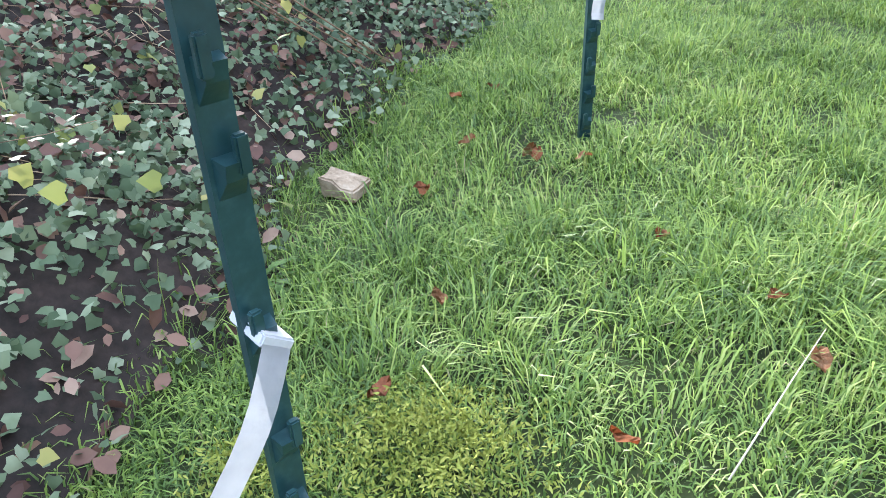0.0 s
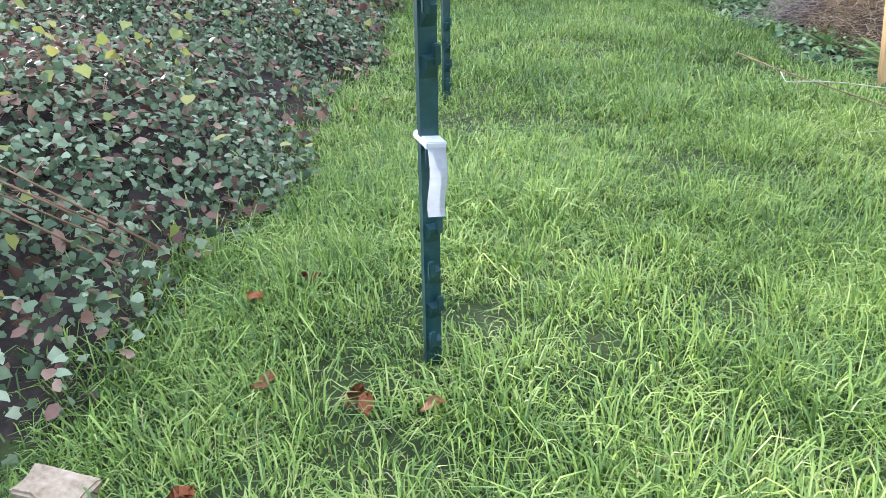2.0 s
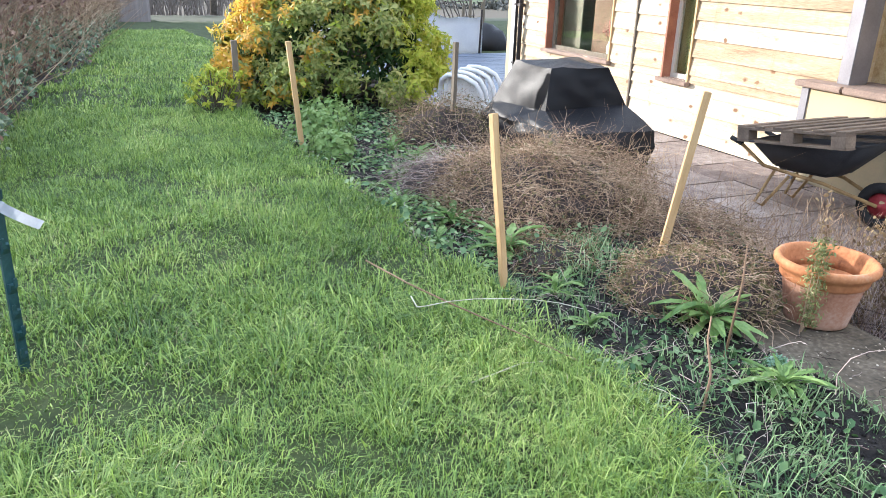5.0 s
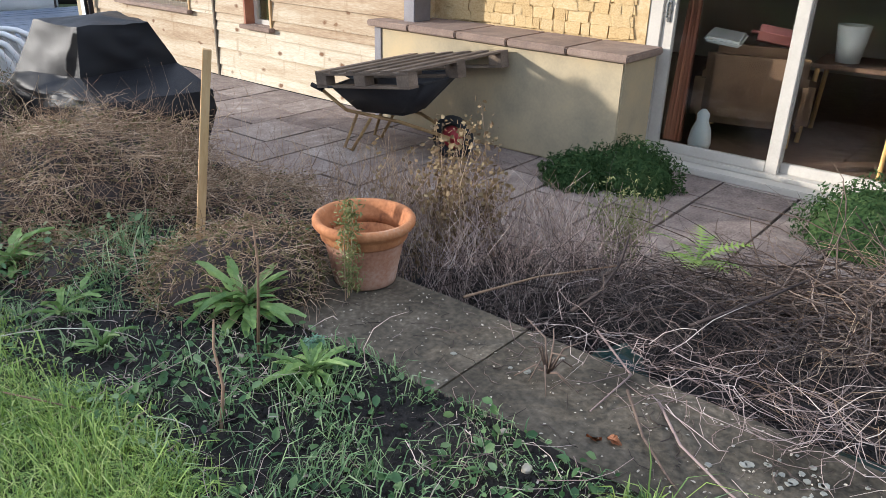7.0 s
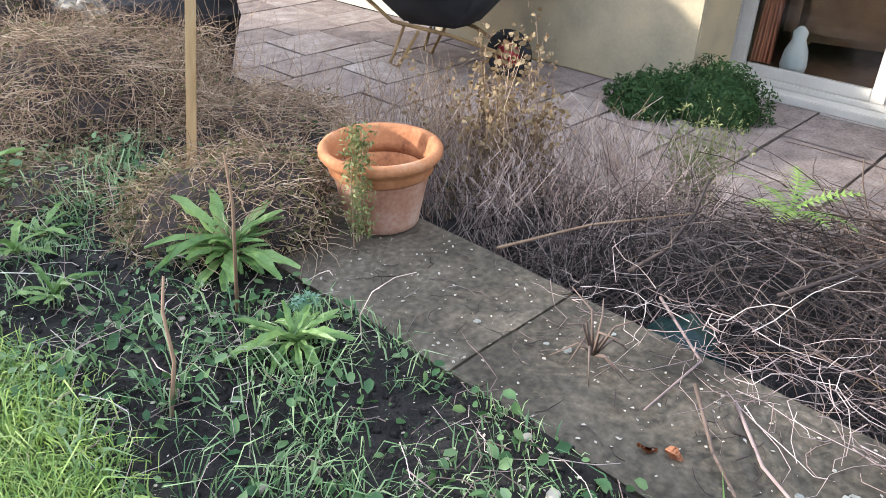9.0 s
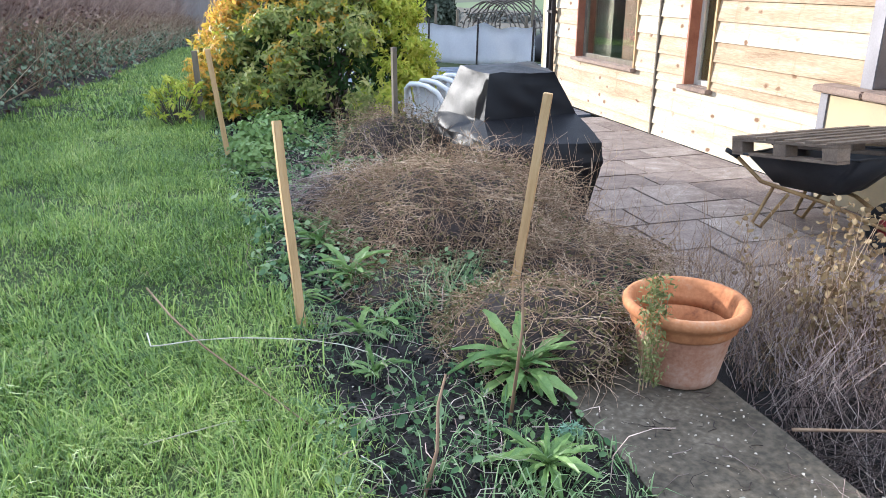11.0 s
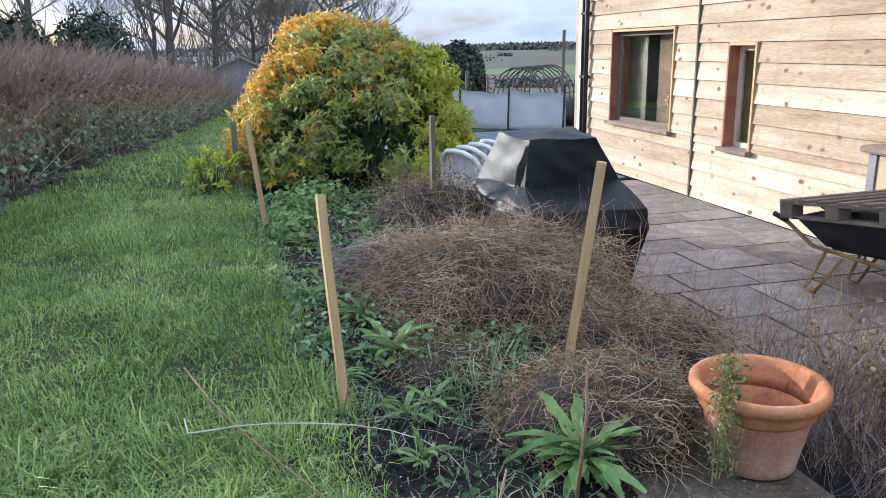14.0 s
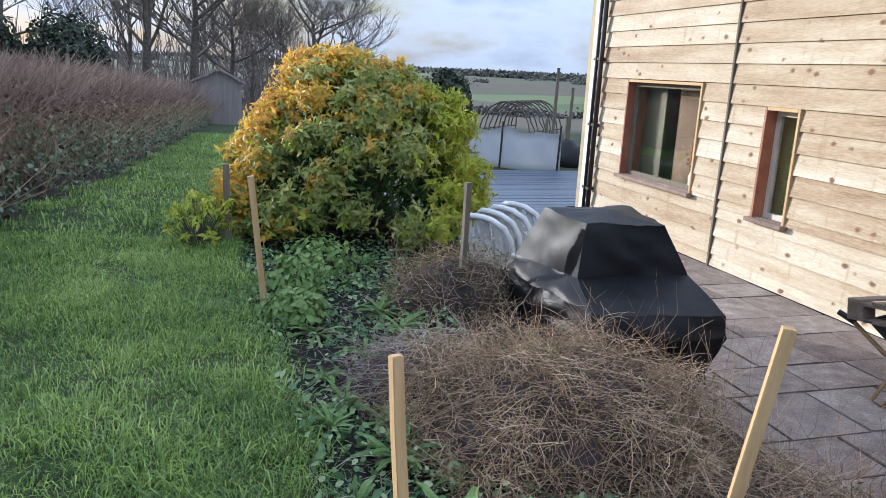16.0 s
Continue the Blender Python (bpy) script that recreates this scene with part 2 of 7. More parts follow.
M = {
    "grass": mat("grass_blades", [(0.042, 0.082, 0.025), (0.14, 0.235, 0.057), (0.32, 0.45, 0.095), (0.62, 0.65, 0.26)], scale=1.6, rough=0.5, bump=0, fine=11, island=0.6, through=0.34, spec=0.45),
    "straw": mat("straw_blades", [(0.26, 0.22, 0.10), (0.42, 0.37, 0.20), (0.52, 0.48, 0.30)], scale=3, rough=0.7, bump=0, fine=9, island=0.6, through=0.2),
    "lawn": mat("lawn_ground", [(0.016, 0.022, 0.008), (0.035, 0.05, 0.014), (0.07, 0.085, 0.03)], scale=4, rough=0.95, bump=0.8, fine=50),
    "soil": mat("dark_soil", [(0.004, 0.0035, 0.0035), (0.012, 0.010, 0.009), (0.034, 0.029, 0.025)], scale=14, rough=0.95, bump=1.0, fine=110, fine_mix=0.5),
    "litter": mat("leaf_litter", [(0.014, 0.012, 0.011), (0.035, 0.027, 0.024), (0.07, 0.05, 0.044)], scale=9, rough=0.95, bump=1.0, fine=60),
    "field": patchwork(),
    # distance haze is mixed into the hedgerow colours, which makes them pale and grey
    "hazy_green": mat("hazy_hedgerow", [(0.075, 0.08, 0.065), (0.11, 0.11, 0.095), (0.15, 0.145, 0.13)], scale=0.05, rough=1, bump=0, fine=1, island=0.6),
    "ivy": mat("ivy_leaves", [(0.03, 0.052, 0.028), (0.085, 0.13, 0.068), (0.18, 0.235, 0.14), (0.40, 0.45, 0.32)], scale=3, rough=0.55, bump=0, fine=40, island=0.7, through=0.15, spec=0.25),
    "yellow_leaf": mat("yellow_green_leaves", [(0.14, 0.19, 0.05), (0.28, 0.31, 0.09), (0.42, 0.36, 0.12)], scale=3, rough=0.5, bump=0, fine=40, island=0.7, through=0.3),
    "dead_leaf": mat("dead_leaves", [(0.035, 0.02, 0.018), (0.13, 0.068, 0.055), (0.25, 0.15, 0.11), (0.46, 0.34, 0.26)], scale=3, rough=0.65, bump=0, fine=40, island=0.7, through=0.12),
    "fallen": mat("fallen_leaf", [(0.14, 0.045, 0.022), (0.34, 0.12, 0.045), (0.46, 0.28, 0.16)], scale=12, rough=0.6, bump=0.2, fine=80, each=0.6, through=0.15),
    "bush_green": mat("bush_green_leaves", [(0.10, 0.15, 0.035), (0.23, 0.29, 0.07), (0.40, 0.42, 0.13), (0.60, 0.54, 0.22)], scale=1.4, rough=0.42, bump=0, fine=8, island=0.6, through=0.45, spec=0.4),
    "bush_lime": mat("bush_lime_leaves", [(0.20, 0.28, 0.03), (0.36, 0.44, 0.05), (0.54, 0.56, 0.08), (0.64, 0.58, 0.14)], scale=1.0, rough=0.45, bump=0, fine=8, island=0.6, through=0.5),
    "bush_gold": mat("bush_golden_leaves", [(0.34, 0.33, 0.05), (0.58, 0.42, 0.06), (0.74, 0.44, 0.08), (0.74, 0.36, 0.13)], scale=1.0, rough=0.45, bump=0, fine=8, island=0.6, through=0.5),
    "dead_stem": mat("dead_stems", [(0.07, 0.042, 0.026), (0.22, 0.14, 0.087), (0.42, 0.30, 0.195), (0.66, 0.53, 0.38)], scale=3, rough=0.85, bump=0, fine=30, island=0.7),
    "dark_stem": mat("dark_tangled_stems", [(0.012, 0.009, 0.008), (0.045, 0.033, 0.029), (0.12, 0.09, 0.077), (0.31, 0.25, 0.215)], scale=3, rough=0.85, bump=0, fine=30, island=0.75),
    "root": mat("matted_brown_roots", [(0.025, 0.018, 0.014), (0.10, 0.070, 0.054), (0.21, 0.152, 0.118), (0.38, 0.30, 0.24)], scale=4, rough=0.9, bump=0, fine=30, island=0.65),
    "fern": mat("fern_fronds", [(0.11, 0.20, 0.045), (0.24, 0.36, 0.08), (0.40, 0.48, 0.15)], scale=8, rough=0.5, bump=0, fine=40, each=0.5, through=0.35),
    "tan_leaf": mat("withered_tan_leaves", [(0.09, 0.055, 0.03), (0.21, 0.145, 0.075), (0.36, 0.28, 0.155)], scale=3, rough=0.75, bump=0, fine=40, island=0.7, through=0.25),
    "grey_stem": mat("greyish_dead_stems", [(0.09, 0.06, 0.052), (0.26, 0.19, 0.17), (0.46, 0.37, 0.33), (0.68, 0.60, 0.54)], scale=3, rough=0.85, bump=0, fine=30, island=0.7),
    "hedge_stem": mat("hedge_twigs", [(0.11, 0.075, 0.06), (0.24, 0.165, 0.135), (0.38, 0.275, 0.225), (0.52, 0.41, 0.34)], scale=3, rough=0.85, bump=0, fine=30, island=0.7),
    "olive": mat("olive_shoots", [(0.05, 0.055, 0.02), (0.10, 0.10, 0.035), (0.17, 0.14, 0.06), (0.22, 0.17, 0.10)], scale=3, rough=0.8, bump=0, fine=30, island=0.7, through=0.15),
    "weed": mat("weed_leaves", [(0.06, 0.125, 0.035), (0.16, 0.26, 0.075), (0.32, 0.42, 0.16)], scale=6, rough=0.45, bump=0.2, fine=60, each=0.5, through=0.3),
    "weed_small": mat("small_weeds", [(0.02, 0.055, 0.02), (0.05, 0.115, 0.04), (0.12, 0.20, 0.075), (0.24, 0.32, 0.17)], scale=4, rough=0.5, bump=0, fine=30, island=0.6, through=0.25),
    "herb": mat("feathery_leaves", [(0.10, 0.12, 0.04), (0.20, 0.22, 0.08), (0.32, 0.30, 0.14)], scale=4, rough=0.6, bump=0, fine=30, island=0.6, through=0.2),
    "sedum": mat("succulent_leaves", [(0.10, 0.20, 0.13), (0.20, 0.34, 0.23), (0.32, 0.45, 0.32)], scale=6, rough=0.5, bump=0, fine=40, island=0.5, through=0.2),
    "bed_leaf": mat("bed_leaves", [(0.04, 0.09, 0.04), (0.11, 0.20, 0.085), (0.25, 0.35, 0.16), (0.44, 0.50, 0.30)], scale=4, rough=0.5, bump=0, fine=30, island=0.65, through=0.3),
    "moss": mat("moss", [(0.12, 0.16, 0.03), (0.29, 0.33, 0.06), (0.46, 0.46, 0.13)], scale=20, rough=0.95, bump=0, fine=120, island=0.5, through=0.1),
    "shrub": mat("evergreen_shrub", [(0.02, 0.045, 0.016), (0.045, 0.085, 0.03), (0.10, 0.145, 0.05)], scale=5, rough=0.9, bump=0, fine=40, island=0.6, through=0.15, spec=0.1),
    # greyed green: haze over the evergreens beyond the hedge is in the colour
    "hazy_evergreen": mat("hazy_evergreen_leaves", [(0.035, 0.045, 0.032), (0.07, 0.085, 0.058), (0.12, 0.135, 0.10)], scale=2, rough=0.85, bump=0, fine=10, island=0.6, spec=0.15),
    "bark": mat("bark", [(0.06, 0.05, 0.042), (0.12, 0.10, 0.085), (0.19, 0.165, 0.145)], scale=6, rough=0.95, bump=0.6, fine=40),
    # lighter copy of bark, with the haze over far trees put into it
    "hazy_bark": mat("hazy_tree_bark", [(0.12, 0.10, 0.085), (0.19, 0.16, 0.14), (0.26, 0.23, 0.21)], scale=2, rough=0.95, bump=0, fine=20),
    "cladding": timber_cladding(),
    "stone": mat("limestone_blocks", [(0.36, 0.22, 0.085), (0.52, 0.36, 0.165), (0.60, 0.45, 0.235), (0.65, 0.54, 0.34)], scale=9, rough=0.95, bump=0.8, fine=60, each=0.3),
    "mortar": mat("lime_mortar", [(0.38, 0.25, 0.11), (0.54, 0.39, 0.20), (0.62, 0.50, 0.31)], scale=12, rough=0.95, bump=0.6, fine=80),
    "render": mat("weathered_render", [(0.30, 0.26, 0.18), (0.44, 0.36, 0.23), (0.54, 0.42, 0.24)], scale=1.6, rough=0.9, bump=0.15, fine=40, fine_mix=0.15),
    "coping": mat("coping_stone", [(0.15, 0.11, 0.09), (0.25, 0.18, 0.14), (0.36, 0.27, 0.21)], scale=6, rough=0.9, bump=0.4, fine=60, each=0.3),
    "paving": mat("paving_slabs", [(0.08, 0.06, 0.052), (0.20, 0.155, 0.135), (0.30, 0.245, 0.21), (0.48, 0.42, 0.375)], scale=4, rough=0.8, bump=0.9, fine=34, fine_mix=0.5, each=0.3),
    "concrete": mat("mossy_concrete", [(0.024, 0.020, 0.013), (0.06, 0.05, 0.035), (0.115, 0.095, 0.068), (0.21, 0.175, 0.13)], scale=3.2, rough=0.9, bump=0.9, fine=45, each=0.15, fine_mix=0.45),
    "joint": mat("paving_joint", [(0.015, 0.014, 0.012), (0.04, 0.036, 0.028)], scale=10, rough=0.95, bump=0.5),
    "stake": mat("sawn_stake", [(0.36, 0.22, 0.10), (0.50, 0.33, 0.16), (0.58, 0.42, 0.24)], scale=6, rough=0.75, bump=0.3, fine=60, stretch=(6, 6, 0.6), each=0.3),
    "straw_cane": mat("bleached_straw", [(0.42, 0.37, 0.28), (0.58, 0.53, 0.43), (0.68, 0.64, 0.55)], scale=14, rough=0.7, bump=0.1, fine=80),
    "grey_stake": mat("weathered_stake", [(0.12, 0.10, 0.075), (0.22, 0.185, 0.14)], scale=6, rough=0.9, bump=0.4, fine=60, stretch=(6, 6, 0.6)),
    "pallet": mat("pallet_wood", [(0.08, 0.062, 0.048), (0.17, 0.13, 0.098), (0.31, 0.24, 0.175)], scale=4, rough=0.9, bump=0.5, fine=50, each=0.4, stretch=(1.5, 1.5, 1.5)),
    "terracotta": mat("terracotta", [(0.23, 0.10, 0.06), (0.36, 0.18, 0.11), (0.44, 0.27, 0.19), (0.52, 0.39, 0.32)], scale=4.5, rough=0.9, bump=0.35, fine=60, fine_mix=0.3),
    "terracotta_rim": mat("weathered_terracotta_rim", [(0.17, 0.065, 0.03), (0.36, 0.145, 0.06), (0.46, 0.20, 0.085), (0.47, 0.28, 0.17)], scale=6, rough=0.85, bump=0.35, fine=60, fine_mix=0.3),
    "cover": mat("black_fabric_cover", [(0.004, 0.004, 0.005), (0.006, 0.006, 0.008), (0.012, 0.011, 0.012)], scale=5, rough=0.48, bump=0.4, fine=200, spec=0.3),
    "post": mat("green_plastic", [(0.010, 0.036, 0.042), (0.018, 0.056, 0.064), (0.04, 0.095, 0.105)], scale=10, rough=0.35, bump=0.08, fine=90, spec=0.5),
    "tag": mat("paper_tag", [(0.46, 0.48, 0.53), (0.60, 0.62, 0.66)], scale=14, rough=0.7, bump=0.2, fine=60),
    "frame": mat("cream_frame", [(0.46, 0.42, 0.36), (0.56, 0.52, 0.45)], scale=5, rough=0.5, bump=0.05, fine=60),
    "red_wood": mat("window_frame_wood", [(0.20, 0.075, 0.045), (0.30, 0.12, 0.07), (0.36, 0.17, 0.10)], scale=5, rough=0.5, bump=0.1, fine=60),
    "metal_grey": mat("grey_metal", [(0.16, 0.15, 0.16), (0.24, 0.23, 0.24)], scale=4, rough=0.5, bump=0.05, metal=0.3),
    "metal_dark": mat("dark_metal", [(0.03, 0.028, 0.028), (0.06, 0.05, 0.048)], scale=4, rough=0.5, bump=0.1, metal=0.3),
    "chrome": mat("chrome", [(0.5, 0.5, 0.5), (0.6, 0.6, 0.6)], rough=0.25, bump=0, metal=1.0),
    "barrow": mat("barrow_tray", [(0.022, 0.024, 0.028), (0.05, 0.05, 0.055)], scale=5, rough=0.55, bump=0.2),
    "yellow_metal": mat("worn_yellow_tube", [(0.22, 0.13, 0.06), (0.42, 0.28, 0.12)], scale=8, rough=0.6, bump=0.2),
    "rubber": mat("tyre_rubber", [(0.012, 0.012, 0.012), (0.03, 0.03, 0.03)], scale=10, rough=0.8, bump=0.3),
    "red": mat("red_plastic", [(0.20, 0.02, 0.025), (0.34, 0.04, 0.045)], scale=8, rough=0.5, bump=0.1),
    "white_plastic": mat("white_plastic", [(0.58, 0.58, 0.57), (0.74, 0.74, 0.73)], scale=8, rough=0.45, bump=0.05),
    "net": mat("white_mesh_fabric", [(0.62, 0.63, 0.66), (0.74, 0.75, 0.77)], scale=2, rough=0.9, bump=0.4, fine=30, through=0.2),
    # the blue of the reflected sky is put into the board colours
    "deck": mat("sky_tinted_deck_boards", [(0.04, 0.055, 0.085), (0.075, 0.10, 0.15), (0.13, 0.16, 0.22)], scale=3, rough=0.4, bump=0.2, fine=30, stretch=(0.3, 2, 1), each=0.4, spec=0.6),
    "shed": mat("shed_boards", [(0.20, 0.17, 0.16), (0.29, 0.255, 0.24), (0.36, 0.32, 0.30)], scale=3, rough=0.85, bump=0.2, stretch=(3, 3, 0.4), each=0.3),
    "felt": mat("roof_felt", [(0.06, 0.055, 0.06), (0.11, 0.10, 0.10)], scale=6, rough=0.9, bump=0.3),
    "roof": mat("slate", [(0.10, 0.10, 0.11), (0.17, 0.16, 0.17)], scale=6, rough=0.8, bump=0.3),
    "plaster": mat("room_plaster", [(0.50, 0.45, 0.38), (0.58, 0.53, 0.45)], scale=3, rough=0.9, bump=0.05),
    "carpet": mat("brown_carpet", [(0.10, 0.055, 0.035), (0.17, 0.10, 0.065)], scale=10, rough=0.95, bump=0.4),
    "sofa": mat("tan_upholstery", [(0.12, 0.065, 0.038), (0.20, 0.12, 0.07)], scale=6, rough=0.85, bump=0.2),
    "pink": mat("pink_cushion", [(0.38, 0.12, 0.11), (0.50, 0.19, 0.17)], scale=6, rough=0.85, bump=0.2),
    "curtain": mat("rust_curtain", [(0.26, 0.085, 0.05), (0.36, 0.14, 0.085)], scale=4, rough=0.9, bump=0.2),
    "blind": mat("olive_blind", [(0.36, 0.31, 0.12), (0.46, 0.40, 0.17)], scale=4, rough=0.8, bump=0.1),
    "pine": mat("varnished_pine", [(0.45, 0.24, 0.08), (0.60, 0.36, 0.14)], scale=5, rough=0.4, bump=0.1, stretch=(3, 3, 0.5)),
    "white_stone": mat("pale_stone", [(0.24, 0.20, 0.155), (0.38, 0.33, 0.26), (0.50, 0.45, 0.37)], scale=10, rough=0.9, bump=0.4, fine=70, each=0.3),
    "tan_stone": mat("tan_stone", [(0.20, 0.15, 0.10), (0.36, 0.28, 0.20), (0.48, 0.40, 0.31)], scale=25, rough=0.95, bump=0.5, fine=120),
    "lichen": mat("lichen", [(0.17, 0.165, 0.135), (0.32, 0.315, 0.27)], scale=40, rough=0.95, bump=0.4, each=0.2),
    "green_tarp": mat("green_sheet", [(0.004, 0.018, 0.018), (0.008, 0.038, 0.036)], scale=8, rough=0.35, bump=0.3),
    "pane": glass("window_pane"),
}


# ---- mesh helpers ----
def raw(name, verts, faces, material, parent=None, smooth=False):
    """A mesh from arrays: verts (n, 3), faces (m, 3 or 4)."""
    verts, faces = np.asarray(verts, np.float32), np.asarray(faces, np.int32)
    me = bpy.data.meshes.new(name)
    k = faces.shape[1]
    me.vertices.add(len(verts))
    me.vertices.foreach_set("co", verts.ravel())
    me.loops.add(faces.size)
    me.loops.foreach_set("vertex_index", faces.ravel())
    me.polygons.add(len(faces))
    me.polygons.foreach_set("loop_start", np.arange(0, faces.size, k, dtype=np.int32))
    me.polygons.foreach_set("loop_total", np.full(len(faces), k, np.int32))
    if smooth:
        me.polygons.foreach_set("use_smooth", np.ones(len(faces), bool))
    me.update(calc_edges=True)
    me.materials.append(material)
    ob = new(name, me)
    ob.parent = parent
    return ob


def part(name, bm, material, parent=None, label="", smooth=False):
    me = bpy.data.meshes.new(name)
    bm.normal_update()
    bm.to_mesh(me)
    bm.free()
    me.materials.append(material)
    if smooth:
        for p in me.polygons:
            p.use_smooth = True
    ob = new(name, me)
    ob.parent = parent
    if label:
        ob["label"] = label
    return ob


def block(x0, x1, y0, y1, z0, z1, bevel=0.0, bm=None):
    """A box between two corners, its edges rounded by bevel."""
    bm = bm or bmesh.new()
    got = bmesh.ops.create_cube(bm, size=1, matrix=Matrix.LocRotScale(((x0 + x1) / 2, (y0 + y1) / 2, (z0 + z1) / 2), None, (x1 - x0, y1 - y0, z1 - z0)))
    if bevel:
        edges = list({e for v in got["verts"] for e in v.link_edges})
        bmesh.ops.bevel(bm, geom=edges, offset=bevel, segments=2, affect="EDGES")
    return bm


def rod(points, radius, sides=8, bm=None):
    """A tube along points; radius is one number or one for each point."""
    bm = bm or bmesh.new()
    pts = [Vector(p) for p in points]
    rads = radius if hasattr(radius, "__len__") else [radius] * len(pts)
    rings = []
    for k, p in enumerate(pts):
        way = (pts[min(k + 1, len(pts) - 1)] - pts[max(k - 1, 0)]).normalized()
        side = way.orthogonal().normalized() if k == 0 else (side - way * side.dot(way)).normalized()
        up = way.cross(side)
        rings.append([bm.verts.new(p + rads[k] * (math.cos(a) * side + math.sin(a) * up)) for a in (2 * math.pi * i / sides for i in range(sides))])
    for a, b in zip(rings, rings[1:]):
        for i in range(sides):
            bm.faces.new((a[i], a[(i + 1) % sides], b[(i + 1) % sides], b[i]))
    bm.faces.new(rings[0][::-1])
    bm.faces.new(rings[-1])
    return bm


def lathe(profile, segments=40, ring=False):
    """A turned shape round the z axis from (radius, z) pairs."""
    bm = bmesh.new()
    rings = [[bm.verts.new((r * math.cos(a), r * math.sin(a), z)) for a in (2 * math.pi * i / segments for i in range(segments))] for r, z in profile]
    for a, b in zip(rings, rings[1:]):
        for i in range(segments):
            bm.faces.new((a[i], a[(i + 1) % segments], b[(i + 1) % segments], b[i]))
    if ring:
        for i in range(segments):
            bm.faces.new((rings[-1][i], rings[-1][(i + 1) % segments], rings[0][(i + 1) % segments], rings[0][i]))
    else:
        bm.faces.new(rings[0][::-1])
        bm.faces.new(rings[-1])
    return bm


def thing(name, x, y, z, label, category, group="", kind="", turn=0.0):
    ob = new(name)
    ob.empty_display_size = 0.1
    ob.matrix_world = pose(x, y, z, 0, 0, turn)
    return tagged(ob, label, category, group, kind)


def stems(name, lines, radius, material, parent=None):
    """Three-sided stems along lines (n, k, 3), thinner towards the tip."""
    lines = np.asarray(lines, float)
    n, k, _ = lines.shape
    rad = np.broadcast_to(np.asarray(radius, float).reshape(-1, 1), (n, 1)) * np.linspace(1.0, 0.45, k)[None]
    way = np.gradient(lines, axis=1)
    way /= np.linalg.norm(way, axis=2, keepdims=True) + 1e-9
    ref = np.where(np.abs(way[..., 2:]) > 0.8, (1.0, 0, 0), (0, 0, 1.0))
    a = np.cross(way, ref)
    a /= np.linalg.norm(a, axis=2, keepdims=True) + 1e-9
    b = np.cross(way, a)
    ring = np.stack([lines + rad[..., None] * (np.cos(t) * a + np.sin(t) * b) for t in (0, 2.094, 4.189)], 2)
    idx = np.arange(n * k * 3).reshape(n, k, 3)
    faces = np.concatenate([np.stack([idx[:, :-1, i], idx[:, :-1, (i + 1) % 3], idx[:, 1:, (i + 1) % 3], idx[:, 1:, i]], -1).reshape(-1, 4) for i in range(3)])
    return raw(name, ring.reshape(-1, 3), faces, material, parent)


IVY = (np.array([(0, 0, 0.0), (0, 0.45, 0.06), (-0.30, -0.10, 0), (-0.50, 0.24, -0.05), (-0.33, 0.50, 0.02), (0, 0.92, -0.08), (0.33, 0.50, 0.02), (0.50, 0.24, -0.05), (0.30, -0.10, 0)]),
       np.array([(1, 0, 2), (1, 2, 3), (1, 3, 4), (1, 4, 5), (1, 5, 6), (1, 6, 7), (1, 7, 8), (1, 8, 0)]))
LANCE = (np.array([(0, 0, 0.0), (-0.17, 0.42, 0.05), (0, 0.5, -0.02), (0.17, 0.42, 0.05), (0, 1.0, -0.10)]),
         np.array([(0, 2, 1), (0, 3, 2), (1, 2, 4), (2, 3, 4)]))
OVAL = (np.array([(0, 0, 0.0), (-0.3, 0.3, 0.06), (-0.28, 0.7, 0.05), (0, 1.0, -0.06), (0.28, 0.7, 0.05), (0.3, 0.3, 0.06), (0, 0.5, -0.03)]),
        np.array([(6, 1, 0), (6, 2, 1), (6, 3, 2), (6, 4, 3), (6, 5, 4), (6, 0, 5)]))


def leaves(name, shape, places, facing, size, material, parent=None, droop=0.5):
    """Leaves at places (n, 3) whose faces look along facing (n, 3)."""
    tv, tf = shape
    n = len(places)
    up = facing / (np.linalg.norm(facing, axis=1, keepdims=True) + 1e-9)
    along = RNG.normal(size=(n, 3)) - np.array((0, 0, droop))
    along -= up * (along * up).sum(1, keepdims=True)
    along /= np.linalg.norm(along, axis=1, keepdims=True) + 1e-9
    side = np.cross(along, up)
    s = np.asarray(size).reshape(-1, 1, 1) * np.ones((n, 1, 1))
    v = places[:, None] + s * (tv[None, :, :1] * side[:, None] + tv[None, :, 1:2] * along[:, None] + tv[None, :, 2:] * up[:, None])
    f = tf[None] + (np.arange(n) * len(tv))[:, None, None]
    return raw(name, v.reshape(-1, 3), f.reshape(-1, 3), material, parent)


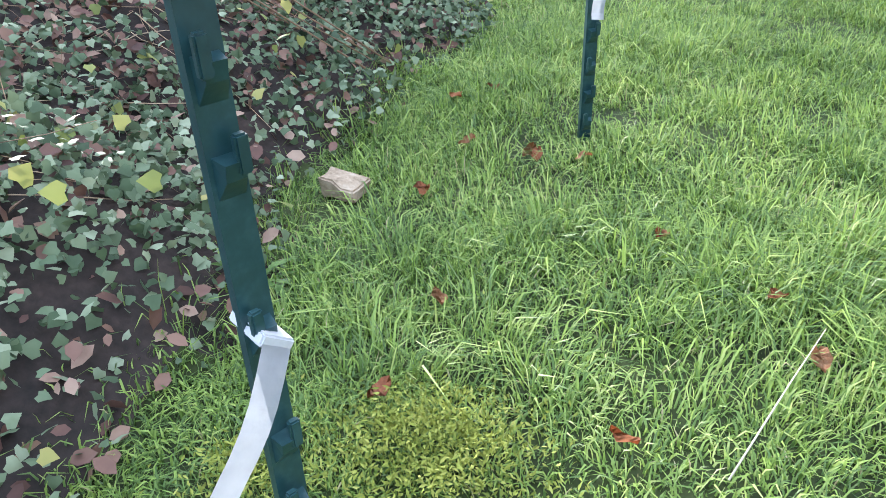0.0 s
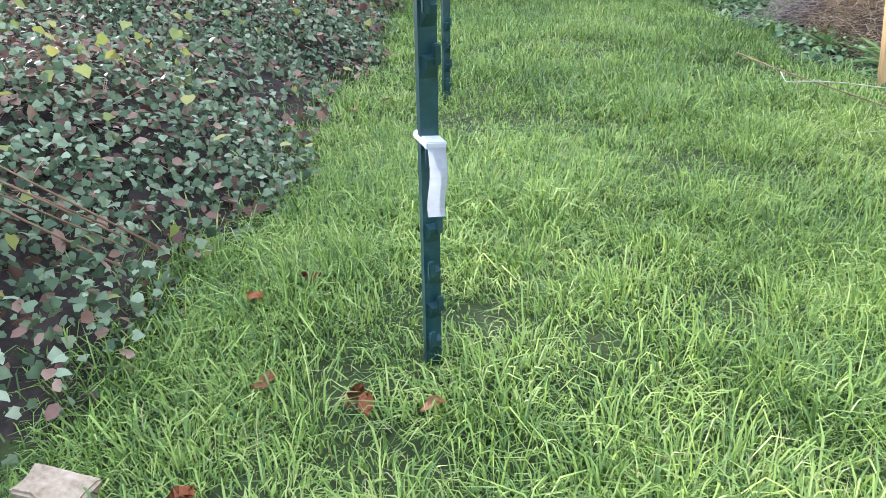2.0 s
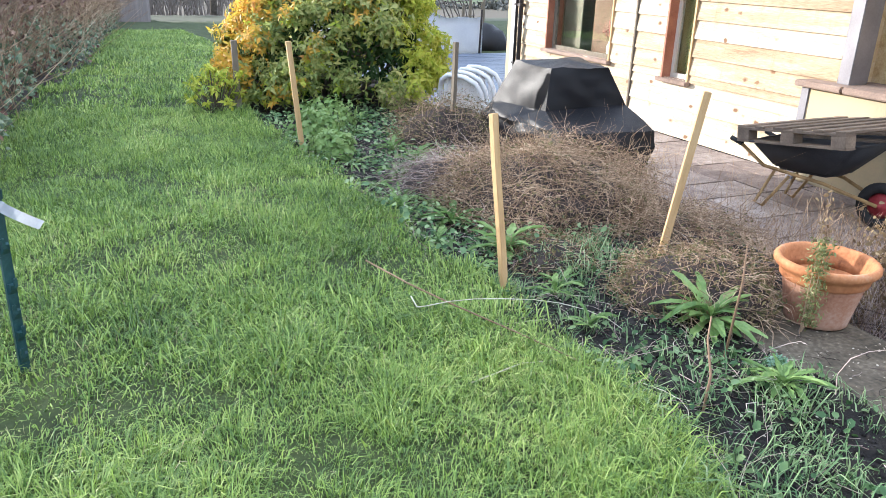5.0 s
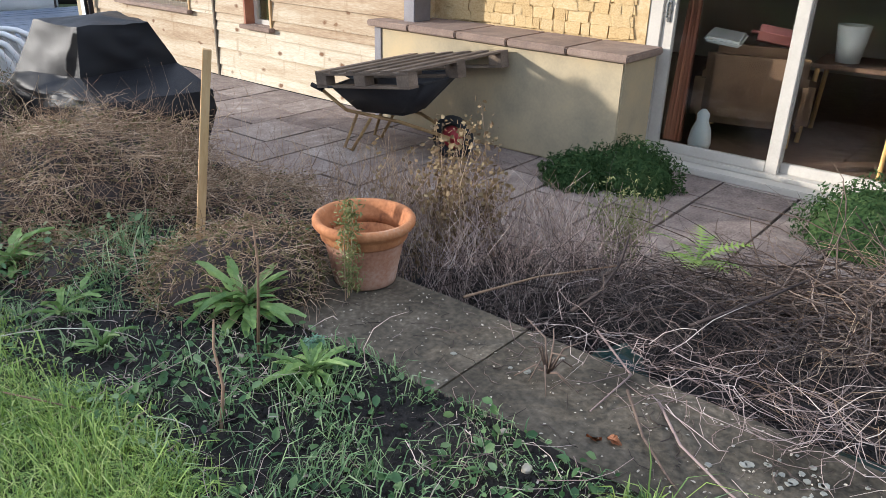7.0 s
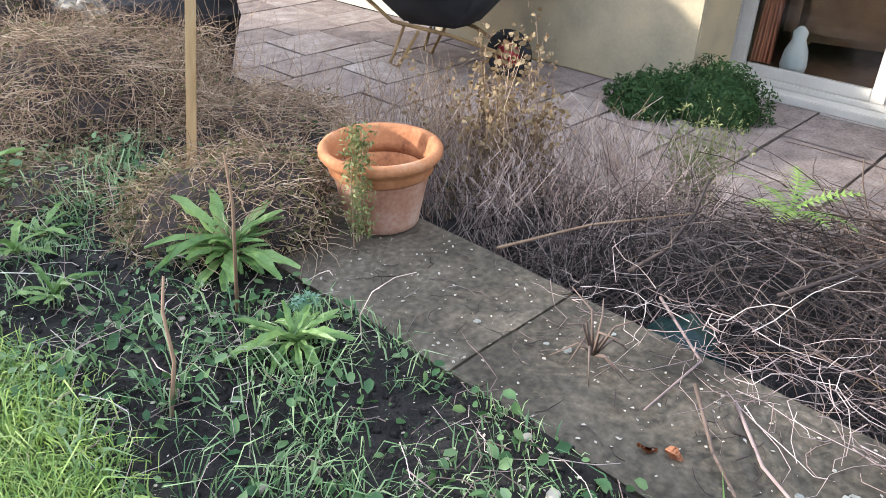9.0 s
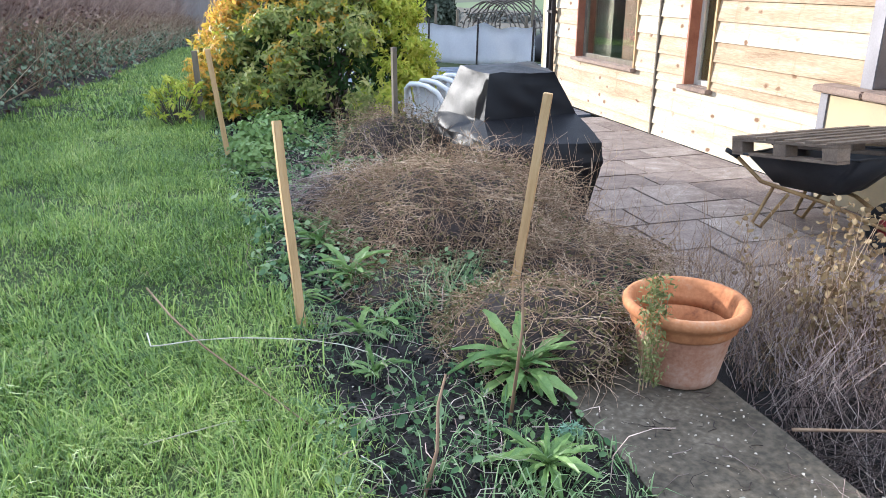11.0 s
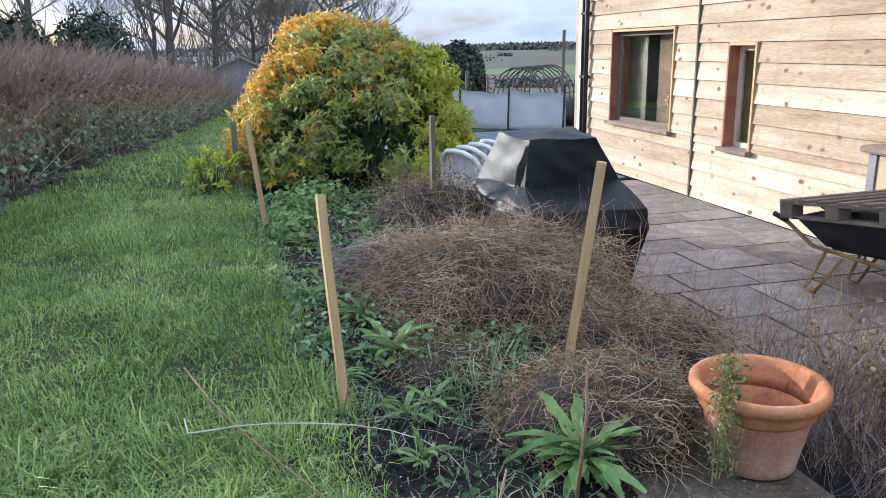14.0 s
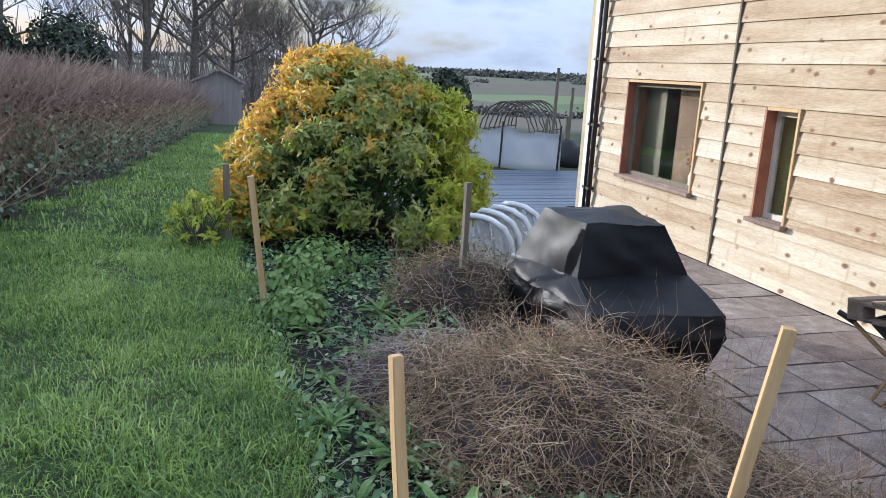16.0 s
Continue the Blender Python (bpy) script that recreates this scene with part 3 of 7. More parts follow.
def whorls(name, tips, ways, per, size, material, parent=None):
    """Shoot tips, each with a ring of lance-shaped leaves that spread and droop round its way."""
    tv, tf = LANCE
    n = len(tips)
    way = ways / (np.linalg.norm(ways, axis=1, keepdims=True) + 1e-9)
    a = np.cross(way, RNG.normal(size=(n, 3)))
    a /= np.linalg.norm(a, axis=1, keepdims=True) + 1e-9
    b = np.cross(way, a)
    k = np.repeat(np.arange(n), per)
    ang = np.tile(np.arange(per) * 2 * math.pi / per, n) + RNG.normal(size=n * per) * 0.25
    ring = np.cos(ang)[:, None] * a[k] + np.sin(ang)[:, None] * b[k]
    along = ring + way[k] * RNG.uniform(-0.5, 1.1, (n * per, 1)) + RNG.normal(size=(n * per, 3)) * 0.5 - np.array((0, 0, 0.35))
    along /= np.linalg.norm(along, axis=1, keepdims=True)
    up = way[k] - along * (way[k] * along).sum(1, keepdims=True)
    up /= np.linalg.norm(up, axis=1, keepdims=True) + 1e-9
    side = np.cross(along, up)
    s = (np.asarray(size)[k] * RNG.uniform(0.55, 1.2, n * per))[:, None, None]
    v = tips[k][:, None] + s * (tv[None, :, :1] * 1.15 * side[:, None] + tv[None, :, 1:2] * along[:, None] + tv[None, :, 2:] * 1.6 * up[:, None])
    f = tf[None] + (np.arange(n * per) * len(tv))[:, None, None]
    return raw(name, v.reshape(-1, 3), f.reshape(-1, 3), material, parent)


def wave(x, y, s, seed=0.0):
    """Smooth made-up relief between -1 and 1, for arrays."""
    return (np.sin(x * s + 1.7 * np.sin(y * s * 0.7 + seed) + seed) + np.sin(y * s * 1.3 + 1.3 * np.sin(x * s * 0.9 + 2 * seed) + 3 * seed) + np.sin((x + y) * s * 2.1 + seed * 5) * 0.5) / 2.5


# ---- the lie of the land ----
PATIO = -0.99


def bank_edge(y):
    return np.interp(y, [0, 2.4, 3.2, 4.0, 5.6, 8, 10.9, 12.2, 13.8, 22, 34], [0.30, 0.26, 0.22, 0.34, 0.42, 0.45, 0.52, 0.66, 0.95, 1.35, 1.9]) + 0.05 * np.sin(y * 3.1) + 0.04 * np.sin(y * 7.3)


def bed_edge(y):
    return np.interp(y, [0, 2, 3, 4, 4.6, 5.1, 6, 6.8, 7.5, 8.9, 9.5, 10.4, 12, 20], [3.40, 3.20, 2.86, 2.62, 2.70, 2.74, 2.68, 2.60, 2.58, 2.45, 2.40, 2.35, 2.6, 3.3]) + 0.03 * np.sin(y * 5.7)


def slope_down(y):
    return -0.045 * np.clip(y - 12.5, 0, 40)


def land(x, y):
    """Height of the ground sheet, for arrays."""
    z = -0.37 + 0.012 * wave(x, y, 2.3) + 0.008 * wave(x, y, 6.1, 1) + slope_down(y)
    e, b = bank_edge(y), bed_edge(y)
    up = np.clip(e - x, 0, 2.2)
    z = z + np.where(x < e, 0.62 * (1 - np.exp(-up * 1.1)) + 0.05 * wave(x, y, 4.3, 2) * np.clip(up * 3, 0, 1), 0)
    bed = np.clip((x - b) * 6, 0, 1)
    z = z - 0.05 * bed + 0.025 * bed * wave(x, y, 7.0, 3)
    low_x = np.interp(y, [0, 5.2, 5.6, 7, 8, 9, 11, 14], [4.0, 4.0, 4.35, 4.45, 4.15, 4.15, 4.4, 4.2])
    foot = np.where((y < 5.5) & (x < 5.45), -0.82, PATIO - 0.08)
    z = np.where((x > low_x) & (y < 25), np.maximum(z - np.where(y < 5.3, 9.0, 1.2) * (x - low_x), foot), z)
    z = np.where((y < 5.42) & (x > 3.50), np.minimum(z, np.maximum(-0.47 - 4 * (x - 3.50), -0.66)), z)
    far = np.clip(np.hypot(x - 3, y - 6) - 42, 0, None)
    z = z - 9 * (1 - np.exp(-far / 90)) + np.clip(far - 250, 0, None) * 0.0062 * (1 + 0.3 * wave(x, y, 0.004, 2)) + np.clip(far / 200, 0, 1) * 1.2 * wave(x, y, 0.011, 4)
    left = np.clip(-x - 4, 0, 60)
    return z + 0.03 * left


def axis(parts):
    out = []
    for a, b, step in parts:
        out += list(np.arange(a, b, step))
    return np.array(out + [parts[-1][1]])


def spread(a, b, step, grow):
    out, p = [], a
    while p < b:
        out.append(p)
        p += step
        step *= grow
    return np.array(out + [b])


gx = np.concatenate([-spread(3, 2600, 0.3, 1.12)[::-1], axis([(-2.9, 9, 0.09)]), spread(9.3, 2600, 0.3, 1.12)])
gy = np.concatenate([-spread(0.5, 400, 0.4, 1.2)[::-1], axis([(-0.3, 15, 0.1)]), spread(15.2, 2600, 0.2, 1.06)])
GX, GY = np.meshgrid(gx, gy)
GZ = land(GX, GY)
gid = np.arange(GX.size).reshape(GX.shape)
gf = np.stack([gid[:-1, :-1], gid[:-1, 1:], gid[1:, 1:], gid[1:, :-1]], -1).reshape(-1, 4)
ground = raw("ground", np.stack([GX, GY, GZ], -1).reshape(-1, 3), gf, M["lawn"], smooth=True)
tagged(ground, "grassy garden ground with dark soil beds and fields", "ground", kind="structure")
for m in ("soil", "litter", "field"):
    ground.data.materials.append(M[m])
cx, cy = (GX[:-1, :-1] + GX[1:, 1:]).ravel() / 2, (GY[:-1, :-1] + GY[1:, 1:]).ravel() / 2
kind = np.where(cx < bank_edge(cy), 2, np.where(cx > bed_edge(cy), 1, 0))
kind = np.where((cy > 12.5) & (cx > 2.6), 0, kind)
kind = np.where((np.abs(cx) > 30) | (cy > 36) | (cy < -8), 3, kind)
kind = np.where((cx < -3.2), 3, kind)
ground.data.polygons.foreach_set("material_index", kind.astype(np.int32))


def on_land(x, y, dz=0.0):
    return float(land(np.array([x]), np.array([y]))[0]) + dz


# ---- house: timber wall, stone wall, glazed door ----
WALL_X = 7.68
ROW = 0.213
W1, W2 = (11.91, 13.64, -0.24, 1.065), (10.28, 10.79, -0.30, 0.86)
TOP = 3.3


def wall_with_holes(name, x0, x1, y0, y1, z0, z1, holes, material, label):
    bm = bmesh.new()
    cuts = sorted({y0, y1, *[h[0] for h in holes], *[h[1] for h in holes]})
    for a, b in zip(cuts, cuts[1:]):
        spans = [(z0, z1)]
        for h in holes:
            if h[0] <= a and h[1] >= b:
                spans = [(z0, h[2]), (h[3], z1)]
        for c, d in spans:
            if d - c > 0.001:
                block(x0, x1, a, b, c, d, bm=bm)
    bmesh.ops.remove_doubles(bm, verts=bm.verts, dist=0.0005)
    return tagged(part(name, bm, material), label, "wall", kind="structure")


wall_timber = wall_with_holes("wall_timber", WALL_X + 0.035, WALL_X + 0.30, 8.2, 14.75, PATIO, TOP, [W1, W2], M["red_wood"], "timber-clad house wall of pale knotty boards")
DOOR = (3.45, 5.86, PATIO, 1.16)
wall_stone = wall_with_holes("wall_stone", 8.13, 8.45, 0.5, 8.2, PATIO, TOP, [DOOR], M["mortar"], "ochre rubble stone house wall with lime mortar")


def closing(name, x0, x1, y0, y1, z0, z1, material, label):
    return tagged(part(name, block(x0, x1, y0, y1, z0, z1), material), label, "wall", kind="structure")


closing("wall_return", 7.981, 8.45, 8.201, 8.3, PATIO, TOP, M["mortar"], "short return wall beside the stone wall")
closing("wall_north", 7.72, 13.5, 14.75, 15.0, PATIO, TOP, M["render"], "plain end wall of the house")
closing("wall_south", 8.13, 13.5, 0.3, 0.5, PATIO, TOP, M["render"], "plain end wall of the house")
closing("wall_east", 13.3, 13.5, 0.5, 14.75, PATIO, TOP, M["plaster"], "plain back wall of the rooms")
closing("wall_inner", 8.45, 13.3, 8.3, 8.4, PATIO, TOP, M["plaster"], "plain wall between the rooms")
tagged(part("ceiling", block(7.98, 13.3, 0.5, 14.75, 1.45, 1.55), M["plaster"]), "plain white room ceiling", "ceiling", kind="structure")
tagged(part("floor", block(8.33, 13.3, 0.5, 14.75, PATIO - 0.05, -0.86), M["carpet"]), "brown carpeted room floor", "floor", kind="structure")
roof_bm = bmesh.new()
ra = [(7.3, TOP), (10.6, TOP + 2.4), (13.9, TOP)]
for y in (0.1, 15.2):
    for x, z in ra:
        roof_bm.verts.new((x, y, z))
roof_bm.verts.ensure_lookup_table()
rv = roof_bm.verts
for f in ((0, 1, 4, 3), (1, 2, 5, 4), (0, 3, 5, 2), (0, 2, 1), (3, 4, 5)):
    roof_bm.faces.new([rv[i] for i in f])
tagged(part("roof", roof_bm, M["roof"]), "grey slate pitched house roof", "roof", kind="structure")


def board(y0, y1, z0, z1):
    """One feather-edged board, thicker at its lower edge."""
    bm = bmesh.new()
    x = WALL_X
    prof = [(x, z0), (x + 0.024, z1 + 0.012), (x + 0.034, z1 + 0.012), (x + 0.034, z0)]
    ends = []
    for y in (y0, y1):
        ends.append([bm.verts.new((px, y, pz)) for px, pz in prof])
    for i in range(4):
        bm.faces.new((ends[0][i], ends[0][(i + 1) % 4], ends[1][(i + 1) % 4], ends[1][i]))
    bm.faces.new(ends[0][::-1])
    bm.faces.new(ends[1])
    bmesh.ops.recalc_face_normals(bm, faces=bm.faces)
    return bm


rows = []
z = 1.075
while z > PATIO:
    z -= ROW
while z < TOP:
    rows.append((max(z, PATIO + 0.01), min(z + ROW, TOP)))
    z += ROW
for z0, z1 in rows:
    for s0, s1 in ((8.22, 11.385), (11.425, 14.62)):
        level = sorted({z0, z1, *[e for w in (W1, W2) for e in w[2:] if z0 + 0.015 < e < z1 - 0.015 and s0 < w[0] < s1]})
        for a, b in zip(level, level[1:]):
            if b - a < 0.01:
                continue
            spans, cuts = [(s0, s1)], [w for w in (W1, W2) if s0 < w[0] < s1 and a < w[3] - 0.02 and b > w[2] + 0.02]
            for w in cuts:
                spans = [(s0, w[0]), (w[1], s1)] if len(spans) == 1 else spans
            for c, d in spans:
                part("board", board(c + 0.002, d - 0.002, a + RNG.uniform(0, 0.003), b), M["cladding"], wall_timber)


def glazed_window(name, w, label, frame_depth, inner):
    """Wooden lining, sash and a real pane set back in the wall."""
    y0, y1, z0, z1 = w
    win = thing(name, WALL_X, (y0 + y1) / 2, z0, label, "window", kind="structure")
    o = win.matrix_world.inverted()

    def add(nm, bm, m, parent=None):
        bm.transform(o)
        return part(nm, bm, m, parent or win)

    t = 0.035
    add("jamb", block(WALL_X - 0.012, WALL_X + 0.20, y0, y0 + t, z0, z1, 0.003), M["stake"])
    add("jamb", block(WALL_X - 0.012, WALL_X + 0.20, y1 - t, y1, z0, z1, 0.003), M["red_wood"])
    add("head", block(WALL_X - 0.012, WALL_X + 0.20, y0 + t, y1 - t, z1 - t, z1, 0.003), M["stake"])
    add("sill", block(WALL_X - 0.07, WALL_X + 0.20, y0 - 0.03, y1 + 0.03, z0 - 0.035, z0 + 0.012, 0.006), M["coping"])
    a, b, c, d = y0 + t, y1 - t, z0 + 0.012, z1 - t
    fx = WALL_X + frame_depth
    f = 0.055
    bm = block(fx, fx + 0.06, a, a + f, c, d)
    block(fx, fx + 0.06, b - f, b, c, d, bm=bm)
    block(fx, fx + 0.06, a + f, b - f, c, c + f, bm=bm)
    block(fx, fx + 0.06, a + f, b - f, d - f, d, bm=bm)
    add("sash", bm, inner)
    p = add("pane", block(fx + 0.025, fx + 0.031, a + f, b - f, c + f, d - f), M["pane"])
    p.visible_shadow = False
    q = add("pane", block(fx + 0.045, fx + 0.051, a + f, b - f, c + f, d - f), M["pane"])
    q.visible_shadow = False
    return win


glazed_window("window_1", W1, "large fixed window in a reddish wooden frame", 0.10, M["grey_stake"])
glazed_window("window_2", W2, "narrow window in a reddish wooden frame", 0.12, M["frame"])
tagged(part("window_blind", block(7.90, 7.91, 10.33, 10.75, -0.27, 0.82), M["blind"]), "drawn olive-yellow fabric blind in the narrow window", "blind")

tagged(part("pale_curtain", block(7.99, 8.0, 13.12, 13.62, -0.22, 1.04), M["grey_stake"]), "pale grey curtain hanging inside the large window", "curtain")
tagged(part("brown_drape", block(8.02, 8.05, 12.02, 12.86, -0.22, 1.04, 0.01), M["carpet"]), "brown patterned drape inside the large window", "curtain")
# dried flowers in a jar on the sill inside the large window
jar = tagged(part("flower_jar", lathe([(0.05, 0), (0.07, 0.02), (0.075, 0.12), (0.05, 0.17), (0.055, 0.19)], 20), M["white_plastic"], smooth=True), "pale jar of pink dried flowers on a window sill", "vase")
jar.matrix_world = pose(7.95, 12.25, -0.20)
fl = RNG.normal(size=(160, 3)) * (0.07, 0.09, 0.06) + (0, 0, 0.36)
leaves("flower_head_mass", OVAL, fl, RNG.normal(size=(160, 3)), RNG.uniform(0.025, 0.05, 160), M["pink"], jar)["kind"] = "stuff"
st = np.stack([np.stack([fl[:40] * (0.15, 0.15, 0) + (0, 0, 0.17), fl[:40] * (0.6, 0.6, 0.8), fl[:40]], 1)][0:1])[0]
stems("flower_stem_mass", st, 0.003, M["dead_stem"], jar)

# corner board, pipes and batten on the timber wall
tagged(part("corner_trim", block(WALL_X - 0.02, WALL_X + 0.06, 14.63, 14.77, PATIO, TOP, 0.004), M["white_plastic"]), "white corner board on the house edge", "trim", kind="structure")


def downpipe(y, x, r, z1, m, label):
    pipe = thing("downpipe", x, y, PATIO, label, "pipe")
    part("pipe", rod([(0, 0, 0), (0, 0, z1 - PATIO)], r, 12), m, pipe, smooth=True)
    for k in range(4):
        part("bracket", block(-r - 0.012, r + 0.012, -r - 0.012, r + 0.012, 0.4 + k * 0.95, 0.44 + k * 0.95, 0.004), m, pipe)
    return pipe


downpipe(14.40, WALL_X - 0.05, 0.036, TOP, M["metal_dark"], "dark metal downpipe at the house corner")
downpipe(14.56, WALL_X - 0.04, 0.026, TOP, M["metal_dark"], "thin dark metal downpipe at the house corner")
tagged(part("cover_strip", block(WALL_X - 0.012, WALL_X + 0.034, 11.390, 11.420, PATIO + 0.005, TOP, 0.002), M["grey_stake"]), "dark vertical strip between two runs of boards", "trim", kind="structure")
tagged(part("corner_post", block(WALL_X - 0.03, 7.90, 8.06, 8.198, 0.0, TOP, 0.006), M["metal_grey"]), "grey metal-clad post between boards and stone", "post", kind="structure")

# stone blocks in courses
STONES = []
for k in range(6):
    bm = bmesh.new()
    bmesh.ops.create_cube(bm, size=1)
    bmesh.ops.bevel(bm, geom=list(bm.edges), offset=0.10, segments=2, affect="EDGES")
    for v in bm.verts:
        v.co += Vector(RNG.normal(size=3) * 0.05)
    me = bpy.data.meshes.new("stone")
    bm.to_mesh(me)
    bm.free()
    me.materials.append(M["stone"])
    STONES.append(me)
z, count = 0.02, 0
while z < 1.75:
    h = RNG.uniform(0.05, 0.125)
    y = 6.00 - RNG.uniform(0, 0.03)
    while y < 8.0:
        w = RNG.uniform(0.07, 0.27)
        b = new("stone", STONES[RNG.integers(6)])
        b.parent = wall_stone
        b.matrix_world = Matrix.LocRotScale((8.137 + RNG.uniform(-0.004, 0.005), min(y + w / 2, 8.0 - w / 2 + 0.05), z + h / 2), Euler((RNG.normal() * 0.05, 0, RNG.normal() * 0.03)), (0.05, w + 0.012, h + 0.014))
        y += w
    z += h

# rendered bench wall with stone coping
bench = thing("bench_wall", 7.8, 7.1, PATIO, "low rendered garden wall seat with brown stone coping", "wall", kind="structure")
part("body", block(-0.27, 0.32, -1.37, 1.35, 0, 0.925, 0.012), M["render"], bench)
part("end_post", block(-0.285, -0.20, 1.28, 1.37, 0, 0.922, 0.004), M["metal_grey"], bench)
y = -1.42
for w in (0.56, 0.60, 0.57, 0.58, 0.55):
    part("coping_slab", block(-0.335, 0.32, y, y + w - 0.008, 0.93, 0.99 + RNG.uniform(-0.004, 0.004), 0.012), M["coping"], bench)
    y += w

# sliding door
door = thing("door_1", 8.19, 4.65, PATIO, "cream sliding glass patio door, closed", "door", kind="structure")


def in_door(nm, x0, x1, y0, y1, z0, z1, m, parent=None, bevel=0.006):
    return part(nm, block(x0, x1, y0 - 4.65, y1 - 4.65, z0 - PATIO, z1 - PATIO, bevel), m, parent or door)


in_door("frame_jamb", -0.05, 0.14, 5.74, 5.86, -0.93, 1.16, M["frame"])
in_door("frame_jamb", -0.05, 0.14, 3.45, 3.57, -0.93, 1.16, M["frame"])
in_door("frame_head", -0.05, 0.14, 3.57, 5.74, 1.06, 1.16, M["frame"])
in_door("frame_base", -0.05, 0.14, 3.45, 5.86, -0.93, -0.885, M["frame"])
in_door("threshold", -0.19, 0.14, 3.40, 5.90, -0.99, -0.93, M["frame"])
for y0, y1, x in ((4.60, 5.74, 0.0), (3.57, 4.70, 0.065)):
    leaf = thing("leaf", 0, 0, 0, "", "")
    leaf.parent = door
    s = 0.10
    in_door("stile", x - 0.025, x + 0.03, y0, y0 + s, -0.885, 1.06, M["frame"], leaf)
    in_door("stile", x - 0.025, x + 0.03, y1 - s, y1, -0.885, 1.06, M["frame"], leaf)
    in_door("rail", x - 0.025, x + 0.03, y0 + s, y1 - s, -0.885, -0.80, M["frame"], leaf)
    in_door("rail", x - 0.025, x + 0.03, y0 + s, y1 - s, 0.97, 1.06, M["frame"], leaf)
    p = in_door("pane", x, x + 0.008, y0 + s, y1 - s, -0.80, 0.97, M["pane"], leaf, 0)
    p.visible_shadow = False
    if x == 0:
        hb = block(-0.04, -0.026, 5.672 - 4.65, 5.708 - 4.65, 0.20 - PATIO, 0.40 - PATIO, 0.004)
        rod([(-0.045, 5.69 - 4.65, 0.36 - PATIO), (-0.085, 5.69 - 4.65, 0.36 - PATIO), (-0.085, 5.69 - 4.65, 0.24 - PATIO)], 0.011, 8, hb)
        part("handle", hb, M["chrome"], leaf, "chrome lever handle")

# ---- room seen through the door ----
chair_in = thing("armchair", 9.15, 5.2, -0.86, "tan upholstered armchair seen through the glass door", "armchair", turn=15)
part("seat", block(-0.38, 0.38, -0.38, 0.38, 0.16, 0.46, 0.06), M["sofa"], chair_in)
part("backrest", block(-0.42, -0.20, -0.42, 0.42, 0.16, 0.86, 0.08), M["sofa"], chair_in)
part("armrest", block(-0.40, 0.40, 0.34, 0.50, 0.16, 0.62, 0.06), M["sofa"], chair_in)
part("armrest", block(-0.40, 0.40, -0.50, -0.34, 0.16, 0.62, 0.06), M["sofa"], chair_in)
for sx in (-0.3, 0.3):
    for sy in (-0.35, 0.35):
        part("leg", rod([(sx, sy, 0), (sx, sy, 0.17)], 0.03, 8), M["pine"], chair_in)
cu = block(-0.22, 0.22, -0.2, 0.2, 0, 0.13, 0.06)
cushion = tagged(part("cushion", cu, M["pink"], smooth=True), "dusty pink cushion on the armchair", "cushion")
cushion.matrix_world = pose(8.95, 5.05, 0.02, 8, 10, 20)
paper = tagged(part("folded_cloth", block(-0.18, 0.18, -0.16, 0.16, 0, 0.05, 0.02), M["white_plastic"]), "white folded cloth on the armchair back", "cloth")
paper.matrix_world = pose(8.82, 5.42, 0.02, 6, -8, 10)
cb = bmesh.new()
prev = None
for i in range(31):
    yy = 5.53 + 0.17 * i / 30
    xx = 8.42 + 0.035 * math.sin(i * 1.35)
    pair = (cb.verts.new((xx, yy, -0.84)), cb.verts.new((xx, yy - 0.1 * (i / 30), 1.3)))
    if prev:
        cb.faces.new((prev[0], pair[0], pair[1], prev[1]))
    prev = pair
bmesh.ops.solidify(cb, geom=list(cb.faces), thickness=0.006)
tagged(part("curtain", cb, M["curtain"], smooth=True), "rust-coloured curtain drawn aside behind the glass", "curtain")
stopper = tagged(part("door_stop", lathe([(0.09, 0), (0.10, 0.05), (0.085, 0.16), (0.05, 0.24), (0.055, 0.30), (0.02, 0.34)], 20), M["white_plastic"], smooth=True), "cream bottle-shaped floor ornament behind the glass", "ornament")
stopper.matrix_world = pose(8.42, 5.36, -0.86)
desk = thing("side_table", 9.6, 4.35, -0.86, "dark wooden side table in the room", "table", turn=5)
part("tabletop", block(-0.35, 0.35, -0.45, 0.45, 0.68, 0.72, 0.006), M["carpet"], desk)
for sx in (-0.3, 0.3):
    for sy in (-0.4, 0.4):
        part("leg", rod([(sx * 1.1, sy * 1.1, 0), (sx, sy, 0.69)], 0.022, 8), M["pine"], desk)
bucket = tagged(part("white_bin", lathe([(0.10, 0), (0.14, 0.32), (0.13, 0.32), (0.095, 0.02)], 20), M["white_plastic"], smooth=True), "white plastic bin on the side table", "bin")
bucket.matrix_world = pose(9.5, 4.55, -0.14)
pine_chair = thing("pine_chair", 8.62, 3.72, -0.86, "varnished pine ladder-back chair behind the glass", "chair", turn=170)
part("seat", block(-0.2, 0.2, -0.2, 0.2, 0.42, 0.45, 0.008), M["pine"], pine_chair)
for sx, sy, h in ((-0.18, 0.18, 0.95), (-0.18, -0.18, 0.95), (0.18, 0.18, 0.43), (0.18, -0.18, 0.43)):
    part("leg", rod([(sx, sy, 0), (sx, sy, h)], 0.018, 8), M["pine"], pine_chair)
for h in (0.62, 0.74, 0.86):
    part("slat", block(-0.19, -0.17, -0.17, 0.17, h, h + 0.06, 0.004), M["pine"], pine_chair)


